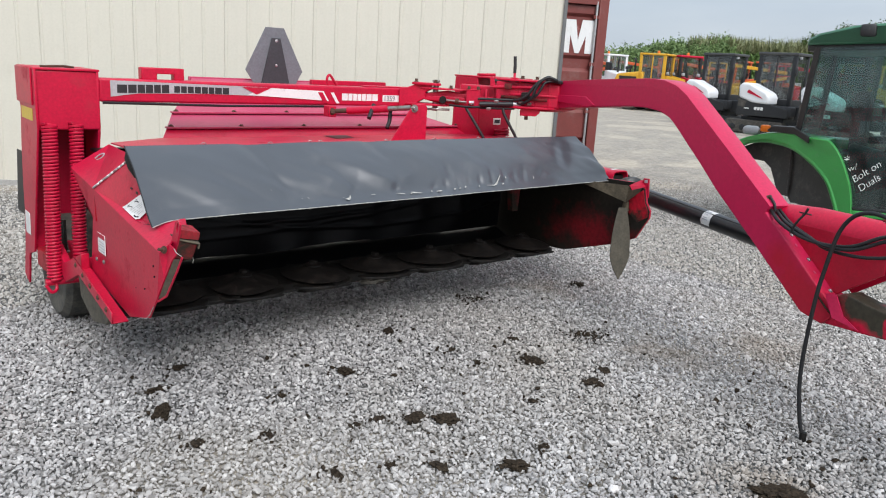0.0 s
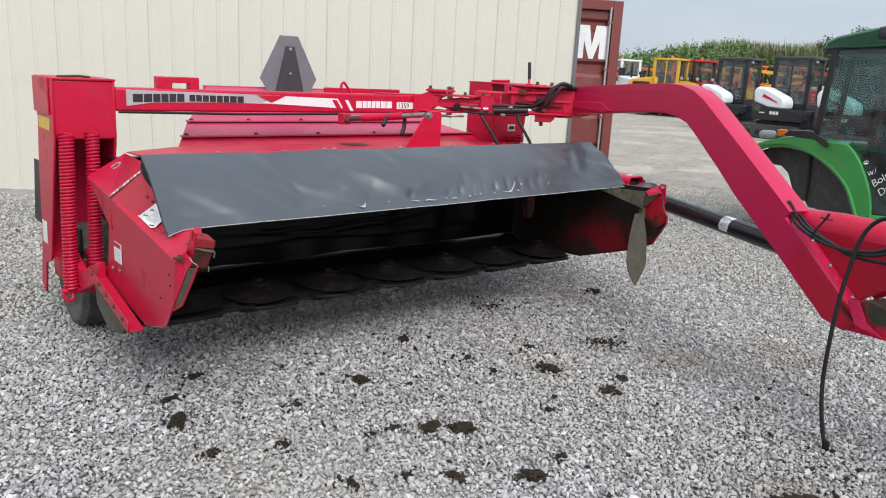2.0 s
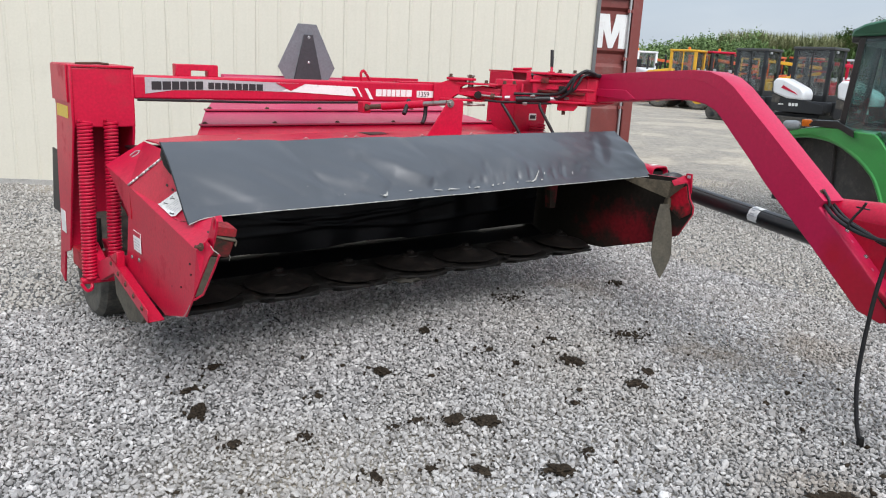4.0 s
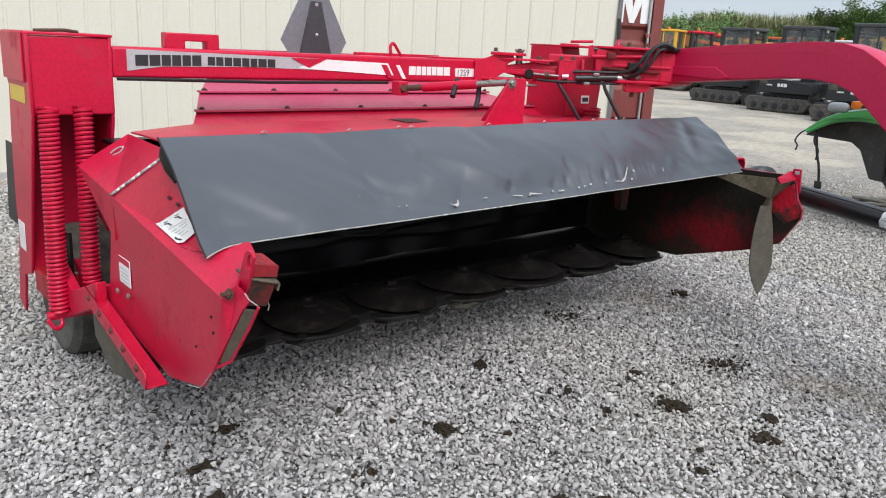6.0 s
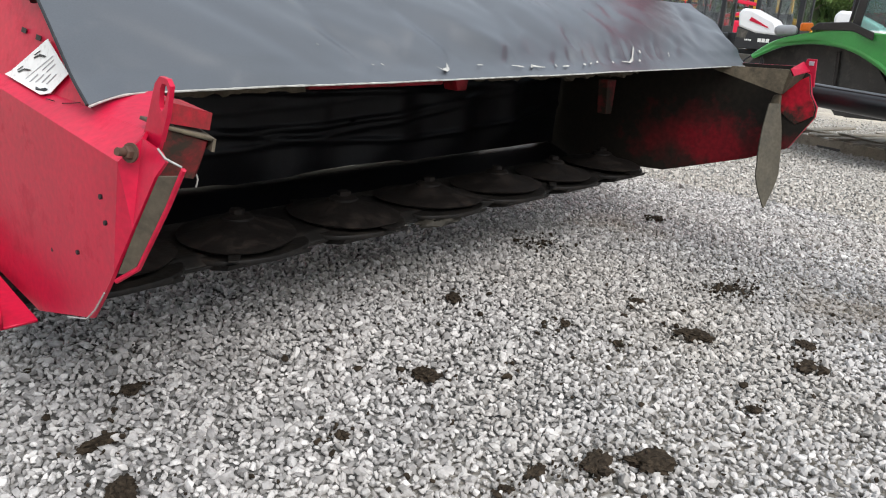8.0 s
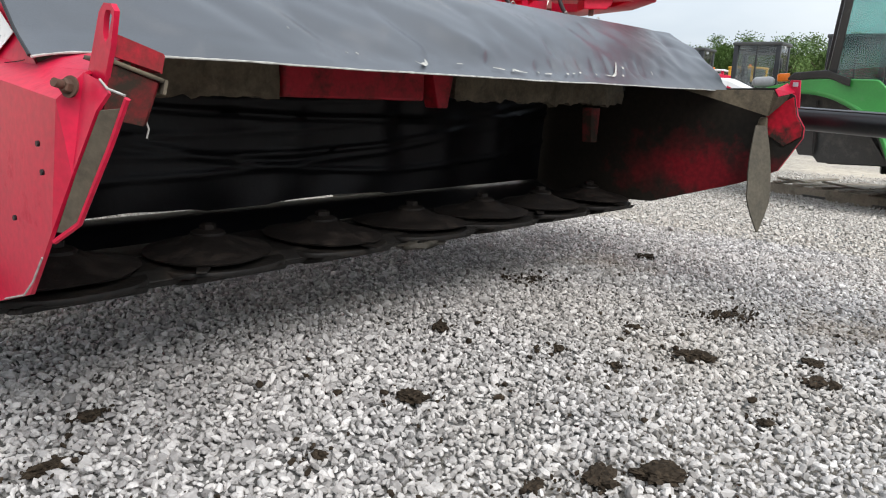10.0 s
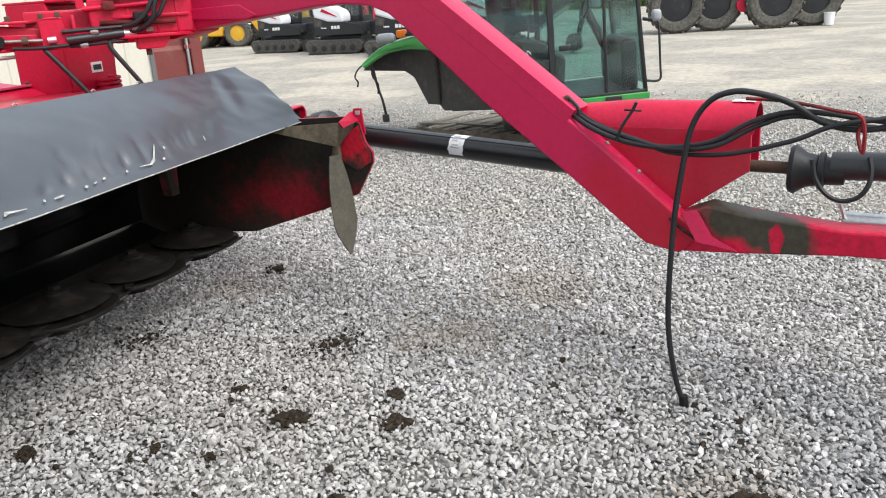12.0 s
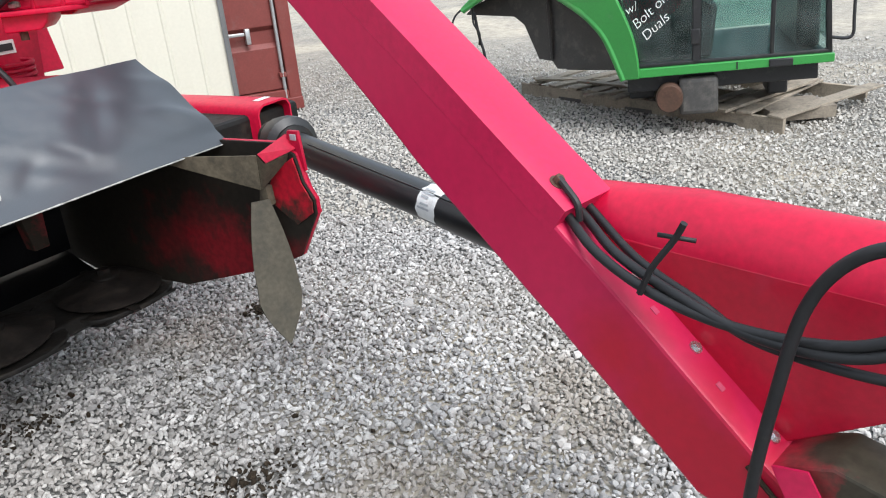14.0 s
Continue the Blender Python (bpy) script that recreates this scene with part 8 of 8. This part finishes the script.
        fade = nodes.new("ShaderNodeMapRange")
        fade.inputs["From Min"].default_value, fade.inputs["From Max"].default_value = r - 0.55, r - 0.27
        fade.inputs["To Min"].default_value, fade.inputs["To Max"].default_value = 0.42, 0.0
        links.new(edge.outputs[0], fade.inputs["Value"])
        st = nodes.new("ShaderNodeMix")
        st.data_type = "RGBA"
        links.new(fade.outputs["Result"], st.inputs["Factor"])
        links.new(last, st.inputs["A"])
        st.inputs["B"].default_value = (0.24, 0.19, 0.135, 1)
        last = st.outputs["Result"]
    links.new(last, bs.inputs["Base Color"])
    bs.inputs["Roughness"].default_value = 0.88
    return m


def rough_shapes(count=40):
    """Simple stones for farther off: eight uneven corners and twelve faces each."""
    co = np.array([(x, y, z) for x in (-1, 1) for y in (-1, 1) for z in (-1, 1)], float)
    fs = np.array([(0, 1, 3), (0, 3, 2), (4, 6, 7), (4, 7, 5), (0, 4, 5), (0, 5, 1), (2, 3, 7), (2, 7, 6), (0, 2, 6), (0, 6, 4), (1, 5, 7), (1, 7, 3)])
    rs = np.random.RandomState(3)
    out = []
    for _ in range(count):
        c = co * rs.uniform(0.45, 0.85, co.shape) + rs.uniform(-0.12, 0.12, co.shape)
        out.append(c * np.array([1.0, rs.uniform(0.6, 0.9), rs.uniform(0.5, 0.75)]))
    return np.array(out), fs


def stone_shapes(count=48):
    """Crushed stone with worn corners: twelve uneven corners and twenty faces each."""
    g = (1 + 5 ** 0.5) / 2
    co = np.array([(-1, g, 0), (1, g, 0), (-1, -g, 0), (1, -g, 0), (0, -1, g), (0, 1, g), (0, -1, -g), (0, 1, -g), (g, 0, -1), (g, 0, 1), (-g, 0, -1), (-g, 0, 1)], float)
    co /= np.linalg.norm(co[0])
    fs = np.array([(0, 11, 5), (0, 5, 1), (0, 1, 7), (0, 7, 10), (0, 10, 11), (1, 5, 9), (5, 11, 4), (11, 10, 2), (10, 7, 6), (7, 1, 8), (3, 9, 4), (3, 4, 2), (3, 2, 6), (3, 6, 8), (3, 8, 9), (4, 9, 5), (2, 4, 11), (6, 2, 10), (8, 6, 7), (9, 8, 1)])
    rs = np.random.RandomState(3)
    out = []
    for _ in range(count):
        c = co * rs.uniform(0.62, 1.18, (12, 1)) + rs.uniform(-0.14, 0.14, co.shape)
        out.append(c * np.array([rs.uniform(1.0, 1.25), rs.uniform(0.66, 0.95), rs.uniform(0.45, 0.75)]))
    return np.array(out), fs


def stones(name, xy, sizes, label, seed, material=None, category="gravel", shapes_of=stone_shapes):
    shapes, fs = shapes_of()
    rs = np.random.RandomState(seed)
    n = len(xy)
    c = shapes[rs.randint(0, len(shapes), n)] * sizes[:, None, None]
    a, t1, t2 = rs.uniform(0, 2 * np.pi, n), rs.normal(0, 0.7, n), rs.normal(0, 0.7, n)
    x, y, z = c[..., 0], c[..., 1], c[..., 2]
    x, z = x * np.cos(t1)[:, None] + z * np.sin(t1)[:, None], -x * np.sin(t1)[:, None] + z * np.cos(t1)[:, None]
    y, z = y * np.cos(t2)[:, None] + z * np.sin(t2)[:, None], -y * np.sin(t2)[:, None] + z * np.cos(t2)[:, None]
    x, y = x * np.cos(a)[:, None] - y * np.sin(a)[:, None], x * np.sin(a)[:, None] + y * np.cos(a)[:, None]
    lift = rs.uniform(-0.5, 0.55, n) * sizes + (0.012 if category == "soil" else 0.0)
    v = np.stack([x + xy[:, :1], y + xy[:, 1:], z + lift[:, None]], -1).reshape(-1, 3).astype(np.float32)
    k = shapes.shape[1]
    f = (fs[None] + (np.arange(n) * k)[:, None, None]).reshape(-1).astype(np.int32)
    me = bpy.data.meshes.new(name)
    me.vertices.add(len(v))
    me.vertices.foreach_set("co", v.ravel())
    me.loops.add(len(f))
    me.loops.foreach_set("vertex_index", f)
    nf = len(f) // 3
    me.polygons.add(nf)
    me.polygons.foreach_set("loop_start", np.arange(0, nf * 3, 3, dtype=np.int32))
    me.update(calc_edges=True)
    me.shade_flat()
    me.materials.append(material or stone_mat)
    return tagged(new(name, me), label, category, kind="stuff")


stone_mat = stone_material()
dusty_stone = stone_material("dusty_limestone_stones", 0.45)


def scatter(x0, x1, y0, y1, step, seed):
    rs = np.random.RandomState(seed)
    gx, gy = np.meshgrid(np.arange(x0, x1, step), np.arange(y0, y1, step))
    p = np.stack([gx.ravel(), gy.ravel()], -1)
    return p + rs.uniform(-0.5, 0.5, p.shape) * step, rs


p, rs = scatter(-1.2, 4.6, -2.6, 2.0, 0.0172, 1)
stones("gravel", p, 0.0107 * rs.lognormal(0.0, 0.27, len(p)), "loose grey crushed limestone gravel", 2)
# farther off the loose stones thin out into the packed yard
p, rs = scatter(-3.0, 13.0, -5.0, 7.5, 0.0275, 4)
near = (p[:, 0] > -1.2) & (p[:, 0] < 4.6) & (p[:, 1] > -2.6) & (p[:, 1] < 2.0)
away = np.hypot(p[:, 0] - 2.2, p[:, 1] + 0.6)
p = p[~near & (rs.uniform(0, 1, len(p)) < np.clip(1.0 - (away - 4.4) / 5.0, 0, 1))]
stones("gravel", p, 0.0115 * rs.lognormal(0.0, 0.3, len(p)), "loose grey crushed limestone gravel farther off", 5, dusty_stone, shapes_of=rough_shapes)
# crumbs of soil round the clods, and two trodden smears
rs = np.random.RandomState(21)
spots, sizes = [], []
for x, y, s in CLODS + ((2.6, -0.24, 0.16), (2.48, 0.69, 0.16), (2.64, -0.27, 0.10)):
    n = int(10 + 300 * s) if s < 0.12 else 130
    spread = s * (1.1 if s < 0.12 else 0.5)
    spots += [(x + rs.normal(0, spread), y + rs.normal(0, spread * 0.7)) for _ in range(n)]
    sizes += list(0.0055 * rs.lognormal(0, 0.45, n))
for _ in range(420):
    spots.append((rs.uniform(-0.4, 3.2), rs.uniform(-2.0, 0.9)))
    sizes.append(0.005 * rs.lognormal(0, 0.5))
for _ in range(70):
    spots.append((rs.uniform(-0.3, 3.0), rs.uniform(-1.9, 0.8)))
    sizes.append(0.013 * rs.lognormal(0, 0.25))
stones("soil_crumbs", np.array(spots), np.array(sizes), "dark soil crumbs scattered over the gravel", 31, mud, "soil")
